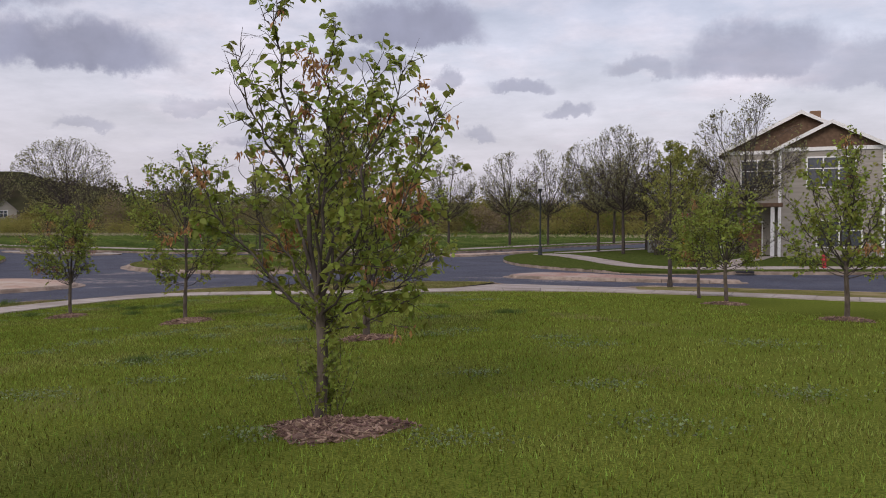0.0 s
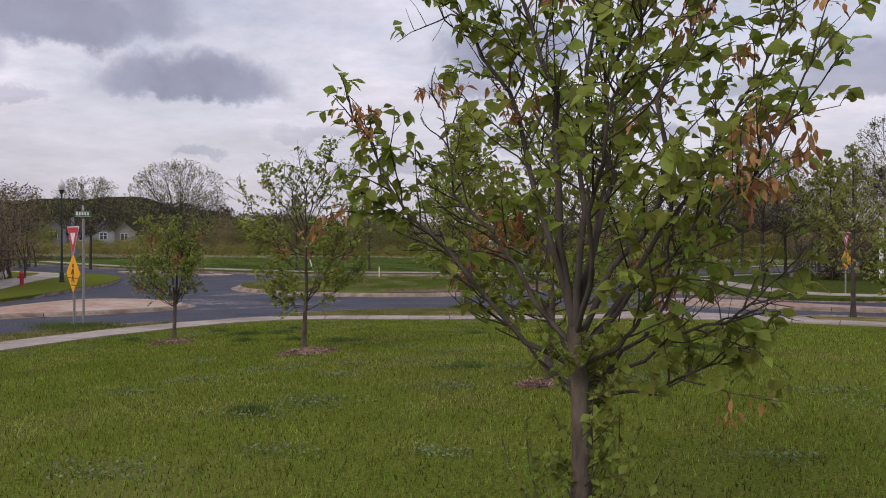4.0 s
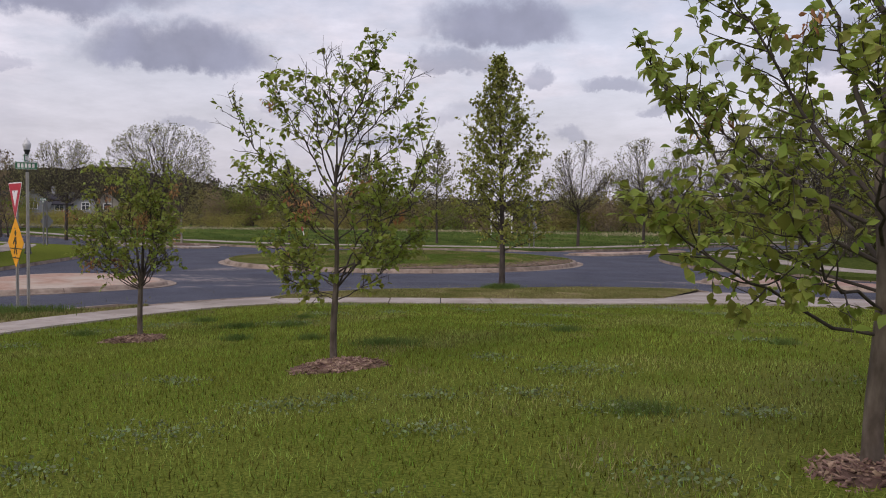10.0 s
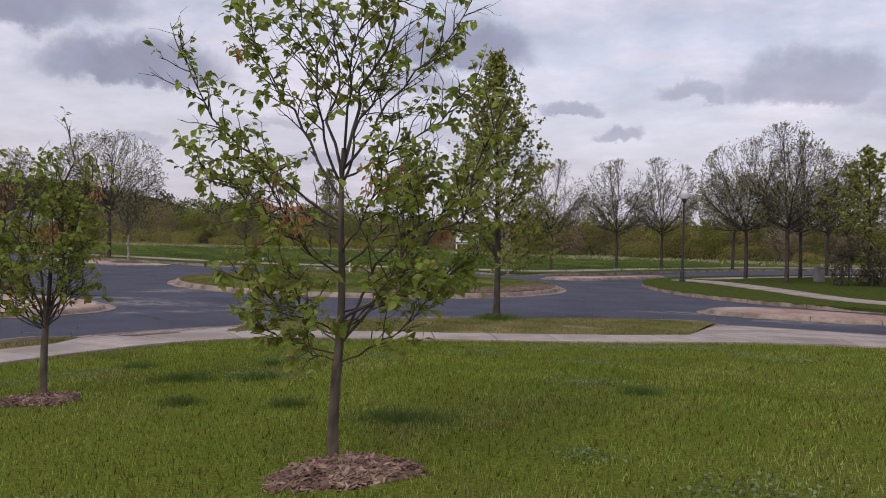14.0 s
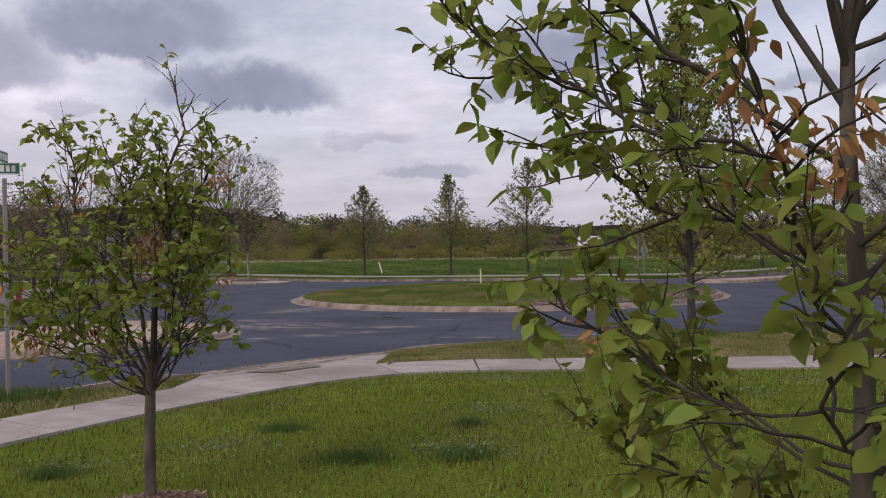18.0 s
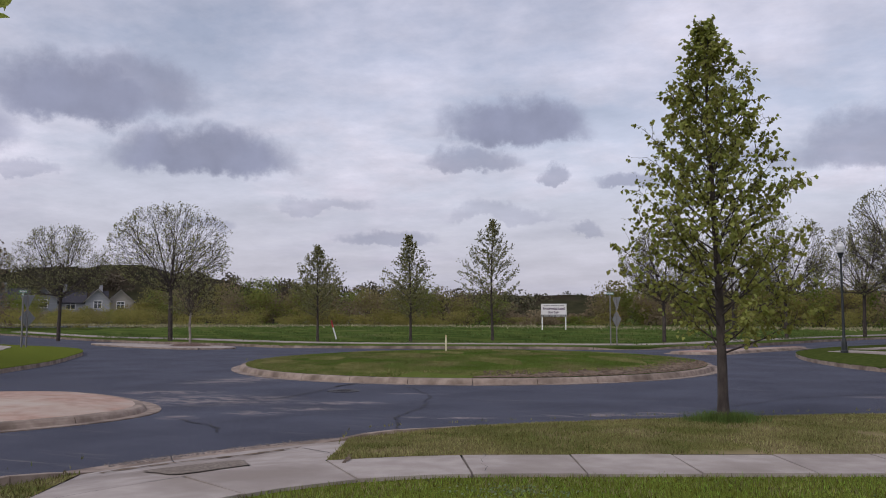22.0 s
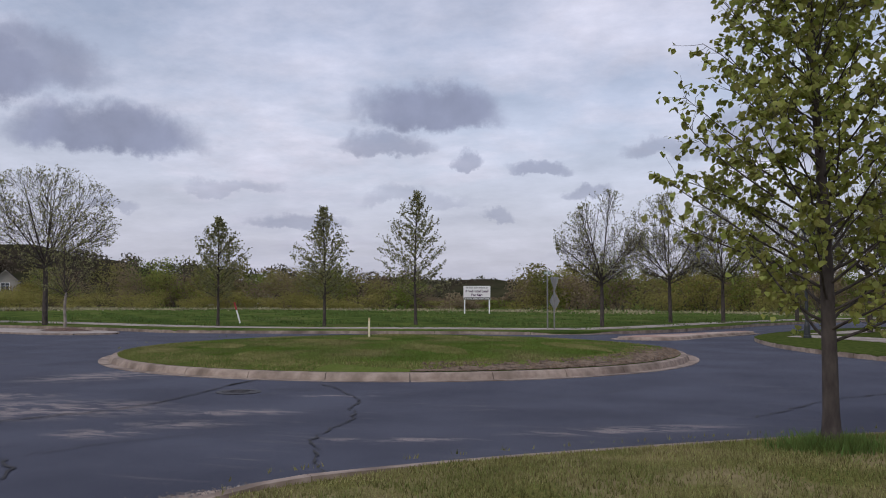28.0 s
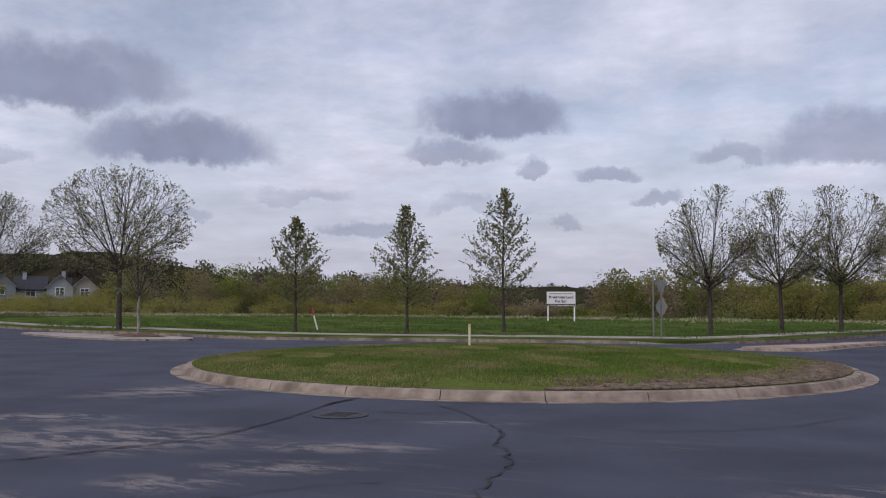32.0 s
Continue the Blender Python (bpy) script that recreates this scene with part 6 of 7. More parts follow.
def flat(bm, pts, y0, y1):
    """A plate from an outline in x and z, between two depths."""
    a = [bm.verts.new((x, y0, z)) for x, z in pts]
    b = [bm.verts.new((x, y1, z)) for x, z in pts]
    n = len(pts)
    bm.faces.new(a)
    bm.faces.new(b[::-1])
    for i in range(n):
        bm.faces.new((a[i], b[i], b[(i + 1) % n], a[(i + 1) % n]))
    bmesh.ops.recalc_face_normals(bm, faces=bm.faces)
    return bm


def poly_round(pts, r, n=4):
    """Outline with rounded corners."""
    out = []
    m = len(pts)
    for i in range(m):
        p, a, b = Vector(pts[i]), Vector(pts[i - 1]), Vector(pts[(i + 1) % m])
        u, v = (a - p).normalized(), (b - p).normalized()
        for k in range(n + 1):
            t = k / n
            q0, q1 = p + u * r, p + v * r
            out.append(tuple(q0 * (1 - t) ** 2 + p * 2 * t * (1 - t) + q1 * t * t))
    return out


def tri(w, zc):
    h = w * 0.866
    return [(-w / 2, zc + h * 0.5), (0, zc - h * 0.5), (w / 2, zc + h * 0.5)]


def dia(s, zc):
    return [(-s, zc), (0, zc - s), (s, zc), (0, zc + s)]


def yield_sign(x, y, z, turn, label, top=3.2, back_post=(0.62, 0.42), street=True, crossing=True):
    """A yield sign over a yellow crossing sign on one post, with a street-name post behind."""
    t = thing("yield_sign", pose(x, y, z, 0, 0, turn), label, "sign", "yield signs")
    part("post", u_post(bmesh.new(), 0, 0, -0.2, 2.75), M["galv"], t)
    zc = 2.36
    pl = part("yield_plate", flat(bmesh.new(), poly_round(tri(0.92, zc), 0.06), -0.012, -0.006), M["sign_white"], t)
    part("yield_back", flat(bmesh.new(), poly_round(tri(0.915, zc), 0.06), -0.0058, -0.0042), M["sign_grey"], pl, "bare metal back")
    part("red_border", flat(bmesh.new(), poly_round(tri(0.86, zc), 0.05), -0.015, -0.0125), M["sign_red"], pl)
    part("white_field", flat(bmesh.new(), poly_round(tri(0.40, zc + 0.055), 0.03), -0.018, -0.0155), M["sign_white"], pl)
    if crossing:
        zd = 1.50
        yp = part("crossing_plate", flat(bmesh.new(), poly_round(dia(0.53, zd), 0.05), -0.012, -0.006), M["sign_yellow"], t, "yellow diamond crossing plate")
        part("crossing_back", flat(bmesh.new(), poly_round(dia(0.528, zd), 0.05), -0.0058, -0.0042), M["sign_grey"], yp, "bare metal back")
        bm = flat(bmesh.new(), [(-0.05, zd + 0.12), (0.05, zd + 0.12), (0.07, zd - 0.02), (0.02, zd - 0.06), (0.11, zd - 0.24), (0.05, zd - 0.25), (0, zd - 0.10), (-0.07, zd - 0.25), (-0.12, zd - 0.22), (-0.03, zd - 0.05)], -0.016, -0.0125)
        flat(bm, [(0.06 * math.cos(k * 0.785) + 0.0, zd + 0.2 + 0.06 * math.sin(k * 0.785)) for k in range(8)], -0.016, -0.0125)
        flat(bm, [(-0.04, zd + 0.11), (-0.18, zd - 0.02), (-0.15, zd - 0.05), (-0.03, zd + 0.05)], -0.016, -0.0125)
        part("figure", bm, M["sign_black"], yp)
        bm = bmesh.new()
        for k in (-0.115, -0.31):
            flat(bm, [(-0.40 + abs(k + 0.115) * 0.9, zd + k), (0.40 - abs(k + 0.115) * 0.9, zd + k), (0.40 - abs(k + 0.115) * 0.9, zd + k - 0.02), (-0.40 + abs(k + 0.115) * 0.9, zd + k - 0.02)], -0.016, -0.0125)
        part("crosswalk_line", bm, M["sign_black"], yp)
        for zb in (zd + 0.3, zd - 0.3, zc + 0.2):
            bm = lathe(bmesh.new(), [(0.012, 0), (0.012, 0.02)], 8)
            bmesh.ops.rotate(bm, verts=bm.verts, matrix=Matrix.Rotation(radians(90), 3, "X"))
            bmesh.ops.translate(bm, verts=bm.verts, vec=(0, -0.012, zb))
            part("bolt", bm, M["galv"], t)
    if street:
        s = thing("street_sign", pose(x, y, z, 0, 0, turn) @ pose(*back_post, 0), "green street-name sign with white lettering on a steel post", "sign", "street-name signs")
        part("post", u_post(bmesh.new(), 0, 0, -0.2, top - 0.25), M["galv"], s)
        for k, (ang, zz) in enumerate(((62, top - 0.12), (-28, top + 0.03))):
            bm = box(bmesh.new(), -0.2, 0.2, -0.004, 0.004, zz - 0.075, zz + 0.075)
            bmesh.ops.rotate(bm, verts=bm.verts, matrix=Matrix.Rotation(radians(ang), 3, "Z"))
            b = part("blade", bm, M["sign_green"], s)
            bm = bmesh.new()
            for i in range(5):
                box(bm, -0.165 + i * 0.068, -0.12 + i * 0.068, -0.009, 0.009, zz - 0.04, zz + 0.042)
            box(bm, -0.19, 0.19, -0.008, 0.008, zz + 0.064, zz + 0.071)
            box(bm, -0.19, 0.19, -0.008, 0.008, zz - 0.071, zz - 0.064)
            bmesh.ops.rotate(bm, verts=bm.verts, matrix=Matrix.Rotation(radians(ang), 3, "Z"))
            part("lettering", bm, M["sign_white"], b)
    return t


tz = lambda x, y: float(terrace_z(np.array([[x, y]], float))[0])  # noqa: E731
yield_sign(-10.15, 5.42, tz(-10.15, 5.42), -27, "red and white yield sign above a yellow crossing sign", back_post=(0.69, 0.005))
yield_sign(11.2, 30.2, 0.25, 60, "red and white yield sign above a yellow crossing sign", street=False)
yield_sign(-9.0, 48.6, nzf(-9.0, 48.6), 128, "back of a yield sign with a street-name sign", top=3.1, back_post=(0.35, 0.2))
yield_sign(-38.6, 34.6, 0.3, -95, "back of a yield sign across the street", street=True, top=2.9)


def street_lamp(x, y, z, h):
    """A black post lamp with a frosted urn."""
    t = thing("street_lamp", pose(x, y, z), "black post lamp with a frosted glass urn on the verge", "street lamp", "post lamps")
    part("base", lathe(bmesh.new(), [(0.17, -0.1), (0.17, 0.08), (0.13, 0.12), (0.12, 0.5), (0.09, 0.62), (0.075, 0.66)], 14), M["black_metal"], t)
    part("pole", lathe(bmesh.new(), [(0.07, 0.6), (0.062, 1.5), (0.045, h - 0.75)], 12), M["black_metal"], t)
    part("collar", lathe(bmesh.new(), [(0.05, h - 0.78), (0.10, h - 0.72), (0.11, h - 0.64), (0.15, h - 0.58), (0.16, h - 0.52)], 14), M["black_metal"], t)
    part("urn", lathe(bmesh.new(), [(0.13, h - 0.52), (0.19, h - 0.36), (0.20, h - 0.24), (0.15, h - 0.14), (0.10, h - 0.10)], 16), M["frost"], t, "frosted glass urn")
    part("cap", lathe(bmesh.new(), [(0.13, h - 0.12), (0.11, h - 0.06), (0.04, h - 0.03), (0.02, h + 0.04), (0.0301, h + 0.06), (0.008, h + 0.10)], 14), M["frost"], t)


M["frost"] = plain("frosted_glass", (0.62, 0.63, 0.65), 0.35, vary=0.04)
street_lamp(-29.5, 24.3, float(west_z(np.array([[-29.5, 24.3]]))[0]), 5.75)
street_lamp(2.25, 42.8, 0.17, 5.15)


def hydrant(x, y, z):
    t = thing("fire_hydrant", pose(x, y, z), "red cast-iron fire hydrant standing in grass", "hydrant", "fire hydrants")
    part("barrel", lathe(bmesh.new(), [(0.15, -0.05), (0.15, 0.04), (0.10, 0.06), (0.10, 0.52), (0.13, 0.54), (0.13, 0.58)], 14), M["red_paint"], t)
    part("bonnet", lathe(bmesh.new(), [(0.125, 0.58), (0.12, 0.64), (0.08, 0.71), (0.03, 0.74), (0.03, 0.79)], 14), M["red_paint"], t)
    for k, r in ((0, 0.055), (120, 0.055), (240, 0.075)):
        bm = lathe(bmesh.new(), [(r * 0.8, 0.06), (r * 0.8, 0.14), (r, 0.145), (r, 0.185), (0.02, 0.19), (0.02, 0.215)], 10)
        bmesh.ops.rotate(bm, verts=bm.verts, matrix=Matrix.Rotation(radians(90), 3, "Y"))
        bmesh.ops.rotate(bm, verts=bm.verts, matrix=Matrix.Rotation(radians(k), 3, "Z"))
        bmesh.ops.translate(bm, verts=bm.verts, vec=(0, 0, 0.42))
        part("outlet_cap", bm, M["red_paint"], t)


hydrant(-28.3, 20.45, float(west_z(np.array([[-28.3, 20.45]]))[0]))
hydrant(17.9, 29.6, 0.2)


def land_sign(x, y, z, turn):
    t = thing("land_sale_sign", pose(x, y, z, 0, 0, turn), "white land-for-sale board on two white posts in the field", "sign")
    for k in (-1.12, 1.12):
        part("post", box(bmesh.new(), k - 0.06, k + 0.06, -0.02, 0.10, -0.3, 2.5, 0.008), M["white_paint"], t)
    b = part("board", box(bmesh.new(), -1.22, 1.22, -0.05, -0.02, 1.25, 2.5, 0.006), M["sign_white"], t)
    part("dark_strip", box(bmesh.new(), -1.20, 1.20, -0.058, -0.052, 1.27, 1.46), M["sign_black"], b, "black strip along the foot of the board")
    bm = bmesh.new()
    for k in range(12):
        box(bm, -1.12 + k * 0.185, -1.0 + k * 0.185 + 0.04 * (k % 3), -0.062, -0.0585, 1.315, 1.375)
    part("small_print", bm, M["sign_white"], b)
    bm = bmesh.new()
    for k in range(9):
        box(bm, -0.95 + k * 0.22, -0.80 + k * 0.22 + 0.03 * (k % 2), -0.056, -0.052, 2.28, 2.37)
    part("heading_bars", bm, M["sign_grey"], b)
    for words, zz, s in (("Residential Land", 1.93, 0.315), ("For Sale", 1.58, 0.315)):
        cu = bpy.data.curves.new("lettering", "FONT")
        cu.body, cu.size, cu.align_x, cu.extrude = words, s, "CENTER", 0.003
        cu.offset = 0.010
        cu.materials.append(M["sign_purple"])
        o = new("lettering", cu)
        o.parent = b
        o.matrix_basis = pose(0, -0.055, zz, 90, 0, 0)


M["sign_purple"] = plain("sign_purple", (0.055, 0.008, 0.065), 0.5)
land_sign(-19.5, 78.4, nzf(-19.5, 78.4), 11)


def stake():
    t = thing("survey_stake", pose(-13.45, 32.3, 0.42), "cream-painted wooden stake standing in the island grass", "stake")
    part("shaft", box(bmesh.new(), -0.032, 0.032, -0.02, 0.02, -0.15, 0.68, 0.006), M["cream"], t)
    part("painted_tip", box(bmesh.new(), -0.034, 0.034, -0.022, 0.022, 0.60, 0.70, 0.004), M["straw_paint"], t)


M["cream"] = plain("cream_paint", (0.66, 0.60, 0.42), 0.7)
M["straw_paint"] = plain("weathered_tip", (0.52, 0.42, 0.22), 0.7)
stake()
mk = thing("leaning_marker", pose(-29.3, 52.7, nzf(-29.3, 52.7), 0, -18, 0), "leaning white utility marker with a red top", "marker post")
part("shaft", lathe(bmesh.new(), [(0.05, -0.2), (0.05, 0.9)], 10), M["white_paint"], mk)
part("red_top", lathe(bmesh.new(), [(0.056, 0.9), (0.056, 1.4), (0.03, 1.44)], 10), M["red_paint"], mk)
ub = thing("utility_box", pose(9.9, 46.8, 0.3, 0, 0, 20), "small pale utility cabinet on the corner lot", "utility box")
part("body", box(bmesh.new(), -0.25, 0.25, -0.2, 0.2, -0.05, 0.75, 0.03), M["sign_grey"], ub)
part("lid", box(bmesh.new(), -0.28, 0.28, -0.23, 0.23, 0.75, 0.82, 0.02), M["sign_grey"], ub)

# sapling on the far splitter
bed_a = np.linspace(0, 2 * np.pi, 28, endpoint=False)
bed_line = np.column_stack([-33.6 + 1.5 * np.cos(bed_a) * (1 + 0.1 * np.sin(3 * bed_a)), 42.0 + 0.75 * np.sin(bed_a)])
sheet("mulch_bed", bed_line, lambda p: 0.09 + 0.16 * np.clip(1 - ((p[:, 0] + 33.6) / 1.6) ** 2 - ((p[:, 1] - 42) / 0.85) ** 2, 0, 1) + 0.01 * lump(p[:, 0], p[:, 1], 5), 0.3, M["mulch"], "low mound of dark mulch round the sapling")
plant_open("sapling", (-33.6, 42.0, 0.16), "slender pale-trunked sapling in a mulched bed", "leaf_pale", "", 0.11, 0, False, "bark_pale", seed=88, height=6.2, fork=1.7, trunk_r=0.07,
           mains=around(np.random.RandomState(8), 6.2, 1.7, 3.4), lush=0.35, airy=1.0, airy_share=0.35, node=0.12)


# ---------------------------------------------------------------- houses
M["siding_brown"] = noise_mat("tan_brown_siding", (0.20, 0.120, 0.075), (0.245, 0.150, 0.095), 1.5, rough=0.8, bump=0.5, bump_scale=4, stretch=(0.2, 0.2, 6))
M["siding_beige"] = noise_mat("pale_beige_siding", (0.29, 0.265, 0.235), (0.35, 0.325, 0.29), 1.5, rough=0.8, bump=0.5, bump_scale=4, stretch=(0.2, 0.2, 6))
M["shingle"] = noise_mat("dark_shingles", (0.030, 0.030, 0.040), (0.060, 0.058, 0.070), 5.0, rough=0.9, bump=0.5, bump_scale=14)
M["shingle_brown"] = noise_mat("brown_shingles", (0.12, 0.075, 0.050), (0.17, 0.11, 0.075), 5.0, rough=0.9, bump=0.5, bump_scale=14)
M["pane"] = plain("window_glass", (0.055, 0.062, 0.075), 0.08, spec=0.8, vary=0.2)
M["red_brick"] = noise_mat("brick_steps", (0.26, 0.105, 0.060), (0.34, 0.16, 0.095), 6.0, rough=0.9, bump=0.3)


def window(parent, x, y, z, w, h, split=2, name="window"):
    """A framed window on a wall facing +y: frame, sill and panes."""
    wd = part(name, box(bmesh.new(), x - w / 2 - 0.02, x + w / 2 + 0.02, y - 0.06, y + 0.01, z - 0.02, z + h + 0.02), M["sign_black"], parent)
    bm = bmesh.new()
    f = 0.10
    box(bm, x - w / 2 - f, x - w / 2, y - 0.02, y + 0.07, z - f, z + h + f)
    box(bm, x + w / 2, x + w / 2 + f, y - 0.02, y + 0.07, z - f, z + h + f)
    box(bm, x - w / 2, x + w / 2, y - 0.02, y + 0.07, z + h, z + h + f)
    for k in range(1, split):
        q = x - w / 2 + w * k / split
        box(bm, q - 0.04, q + 0.04, y - 0.02, y + 0.06, z, z + h)
    box(bm, x - w / 2, x + w / 2, y - 0.015, y + 0.045, z + h * 0.62 - 0.03, z + h * 0.62 + 0.03)
    part("window_frame", bm, M["white_paint"], wd)
    part("window_sill", box(bmesh.new(), x - w / 2 - f, x + w / 2 + f, y - 0.02, y + 0.11, z - f - 0.05, z - f), M["white_paint"], wd)
    for k in range(split):
        a, b = x - w / 2 + w * k / split + 0.03, x - w / 2 + w * (k + 1) / split - 0.03
        part("pane", box(bmesh.new(), a, b, y + 0.012, y + 0.022, z, z + h), M["pane"], wd)
    return wd


def gable_roof(bm, x0, x1, y0, y1, eave, ridge, over, along, thick=0.16):
    """Two sloping slabs. along: axis of the ridge."""
    if along == "x":
        ym = (y0 + y1) / 2
        s = (ridge - eave) / (ym - y0)
        A = [(y0 - over, eave - s * over), (ym, ridge), (y1 + over, eave - s * over)]
        for (ya, za), (yb, zb) in zip(A, A[1:]):
            vs = [bm.verts.new(p) for p in ((x0 - over, ya, za), (x1 + over, ya, za), (x1 + over, yb, zb), (x0 - over, yb, zb))]
            up_ = [bm.verts.new((v.co.x, v.co.y, v.co.z + thick)) for v in vs]
            for i in range(4):
                bm.faces.new((vs[i], vs[(i + 1) % 4], up_[(i + 1) % 4], up_[i]))
            bm.faces.new(vs[::-1])
            bm.faces.new(up_)
    else:
        xm = (x0 + x1) / 2
        s = (ridge - eave) / (xm - x0)
        A = [(x0 - over, eave - s * over), (xm, ridge), (x1 + over, eave - s * over)]
        for (xa, za), (xb, zb) in zip(A, A[1:]):
            vs = [bm.verts.new(p) for p in ((xa, y0 - over, za), (xa, y1 + over, za), (xb, y1 + over, zb), (xb, y0 - over, zb))]
            up_ = [bm.verts.new((v.co.x, v.co.y, v.co.z + thick)) for v in vs]
            for i in range(4):
                bm.faces.new((vs[i], vs[(i + 1) % 4], up_[(i + 1) % 4], up_[i]))
            bm.faces.new(vs[::-1])
            bm.faces.new(up_)
    bmesh.ops.recalc_face_normals(bm, faces=bm.faces)
    return bm


def prism(bm, x0, x1, y0, y1, eave, ridge):
    """Gable wall wedge with its ridge along y."""
    xm = (x0 + x1) / 2
    P = [[bm.verts.new((x, y, z)) for x, z in ((x0, eave), (x1, eave), (xm, ridge))] for y in (y0, y1)]
    bm.faces.new(P[0])
    bm.faces.new(P[1][::-1])
    for i in range(3):
        bm.faces.new((P[0][i], P[1][i], P[1][(i + 1) % 3], P[0][(i + 1) % 3]))
    bmesh.ops.recalc_face_normals(bm, faces=bm.faces)
    return bm


def barge(bm, x0, x1, y, eave, ridge, over, w=0.24):
    """White boards along a gable's two slopes."""
    xm = (x0 + x1) / 2
    s = (ridge - eave) / (xm - x0)
    for sx in (-1, 1):
        xe = x0 - over if sx < 0 else x1 + over
        pts = [(xe, eave - s * over - 0.02), (xm, ridge - 0.02), (xm, ridge + w - 0.02), (xe, eave - s * over + w - 0.02)]
        flat(bm, pts, y, y + 0.06)
    return bm


def railing(parent, p, q, h=0.95, gap=0.13):
    """A white railing from p to q: top and bottom rail and balusters."""
    p, q = Vector(p), Vector(q)
    d = q - p
    L = Vector((d.x, d.y, 0)).length
    rail = bmesh.new()
    side = Vector((-d.y, d.x, 0)).normalized() * 0.035
    for z0, z1 in ((0.08, 0.14), (h - 0.06, h)):
        vs = []
        for a in (p, q):
            for s in (-side, side):
                for z in (z0, z1):
                    vs.append(rail.verts.new(a + s + Vector((0, 0, z))))
        for f in ((0, 1, 3, 2), (4, 6, 7, 5), (0, 4, 5, 1), (2, 3, 7, 6), (1, 5, 7, 3), (0, 2, 6, 4)):
            rail.faces.new([vs[i] for i in f])
    bmesh.ops.recalc_face_normals(rail, faces=rail.faces)
    r = part("railing", rail, M["white_paint"], parent)
    me = None
    n = int(L / gap)
    for k in range(n + 1):
        c = p + d * (k / n)
        if me is None:
            o = part("baluster", box(bmesh.new(), -0.018, 0.018, -0.018, 0.018, 0.1, h - 0.03), M["white_paint"], r)
            me = o.data
        else:
            o = new("baluster", me)
            o.parent = r
        o.location = c


def west_house():
    """Brown-sided house with a raised white porch, long stairs and dark roof. Local x runs along the front, y points to the street."""
    u, n = Vector((0.326, -0.945, 0)), Vector((0.945, 0.326, 0))
    m = Matrix(((u.x, n.x, 0, -30.0), (u.y, n.y, 0, 17.4), (0, 0, 1, 0), (0, 0, 0, 1)))
    t = thing("house", m, "brown-sided two-storey house with white porch and dark roof", "house")
    F = -1.9
    part("wall", box(bmesh.new(), 0.45, 12.5, -11.5, F, 0.4, 8.6), M["siding_brown"], t)
    part("corner_board", box(bmesh.new(), 0.40, 0.58, F - 0.14, F + 0.03, 0.4, 8.6), M["siding_beige"], t)
    part("gable", prism(bmesh.new(), 2.6, 8.6, -6, F + 0.12, 8.6, 10.7), M["siding_brown"], t)
    part("gable_bay", box(bmesh.new(), 2.62, 8.58, F, F + 0.12, 6.1, 8.6), M["siding_brown"], t)
    part("band_board", box(bmesh.new(), 2.55, 8.65, F + 0.1, F + 0.17, 8.35, 8.62), M["white_paint"], t)
    part("barge_board", barge(bmesh.new(), 2.6, 8.6, F + 0.5, 8.6, 10.7, 0.45), M["white_paint"], t)
    part("cross_roof", gable_roof(bmesh.new(), 2.6, 8.6, -6.5, F + 0.1, 8.6, 10.75, 0.45, "y"), M["shingle"], t)
    # hipped main roof
    bm = bmesh.new()
    o = 0.5
    e = [bm.verts.new(p) for p in ((0.45 - o, F + o, 8.6), (12.5 + o, F + o, 8.6), (12.5 + o, -11.5 - o, 8.6), (0.45 - o, -11.5 - o, 8.6))]
    r = [bm.verts.new(p) for p in ((2.6, -6.7, 11.6), (10.2, -6.7, 11.6))]
    for f in ((e[0], e[1], r[1], r[0]), (e[1], e[2], r[1]), (e[2], e[3], r[0], r[1]), (e[3], e[0], r[0]), (e[3], e[2], e[1], e[0])):
        bm.faces.new(f)
    bmesh.ops.recalc_face_normals(bm, faces=bm.faces)
    part("roof", bm, M["shingle"], t)
    part("gutter", box(bmesh.new(), -0.1, 2.5, F + 0.46, F + 0.58, 8.5, 8.62, 0.02), M["white_paint"], t)
    part("gutter", box(bmesh.new(), -0.12, 0.0, -11.8, F + 0.5, 8.5, 8.62, 0.02), M["white_paint"], t)
    part("downpipe", box(bmesh.new(), 0.33, 0.42, F + 0.02, F + 0.1, 0.8, 8.5, 0.01), M["siding_beige"], t)
    window(t, 1.75, F, 6.75, 1.75, 1.5)
    window(t, 4.6, F + 0.12, 7.0, 1.6, 1.2)
    window(t, 1.55, F, 3.75, 1.3, 1.7)
    window(t, 7.4, F, 3.75, 1.6, 1.7)
    d = part("door", box(bmesh.new(), 4.0, 5.0, F - 0.02, F + 0.05, 3.32, 5.4, 0.01), M["sign_black"], t, "dark front door")
    bm = box(bmesh.new(), 3.82, 4.0, F - 0.02, F + 0.08, 3.32, 5.55)
    box(bm, 5.0, 5.18, F - 0.02, F + 0.08, 3.32, 5.55)
    box(bm, 4.0, 5.0, F - 0.02, F + 0.08, 5.4, 5.55)
    part("door_frame", bm, M["white_paint"], d)
    # porch
    part("porch_floor", box(bmesh.new(), 0.1, 9.0, F, 0.0, 3.06, 3.3, 0.01), M["white_paint"], t)
    part("porch_base", box(bmesh.new(), 0.6, 8.6, F, -0.4, 0.6, 3.06), M["siding_beige"], t)
    bm = bmesh.new()
    a = [bm.verts.new(p) for p in ((-0.2, 0.35, 5.78), (9.4, 0.35, 5.78), (9.4, F, 6.5), (-0.2, F - 0.2, 6.5))]
    b = [bm.verts.new((v.co.x, v.co.y, v.co.z + 0.14)) for v in a]
    bm.faces.new(a[::-1])
    bm.faces.new(b)
    for i in range(4):
        bm.faces.new((a[i], a[(i + 1) % 4], b[(i + 1) % 4], b[i]))
    part("porch_roof", bm, M["shingle"], t)
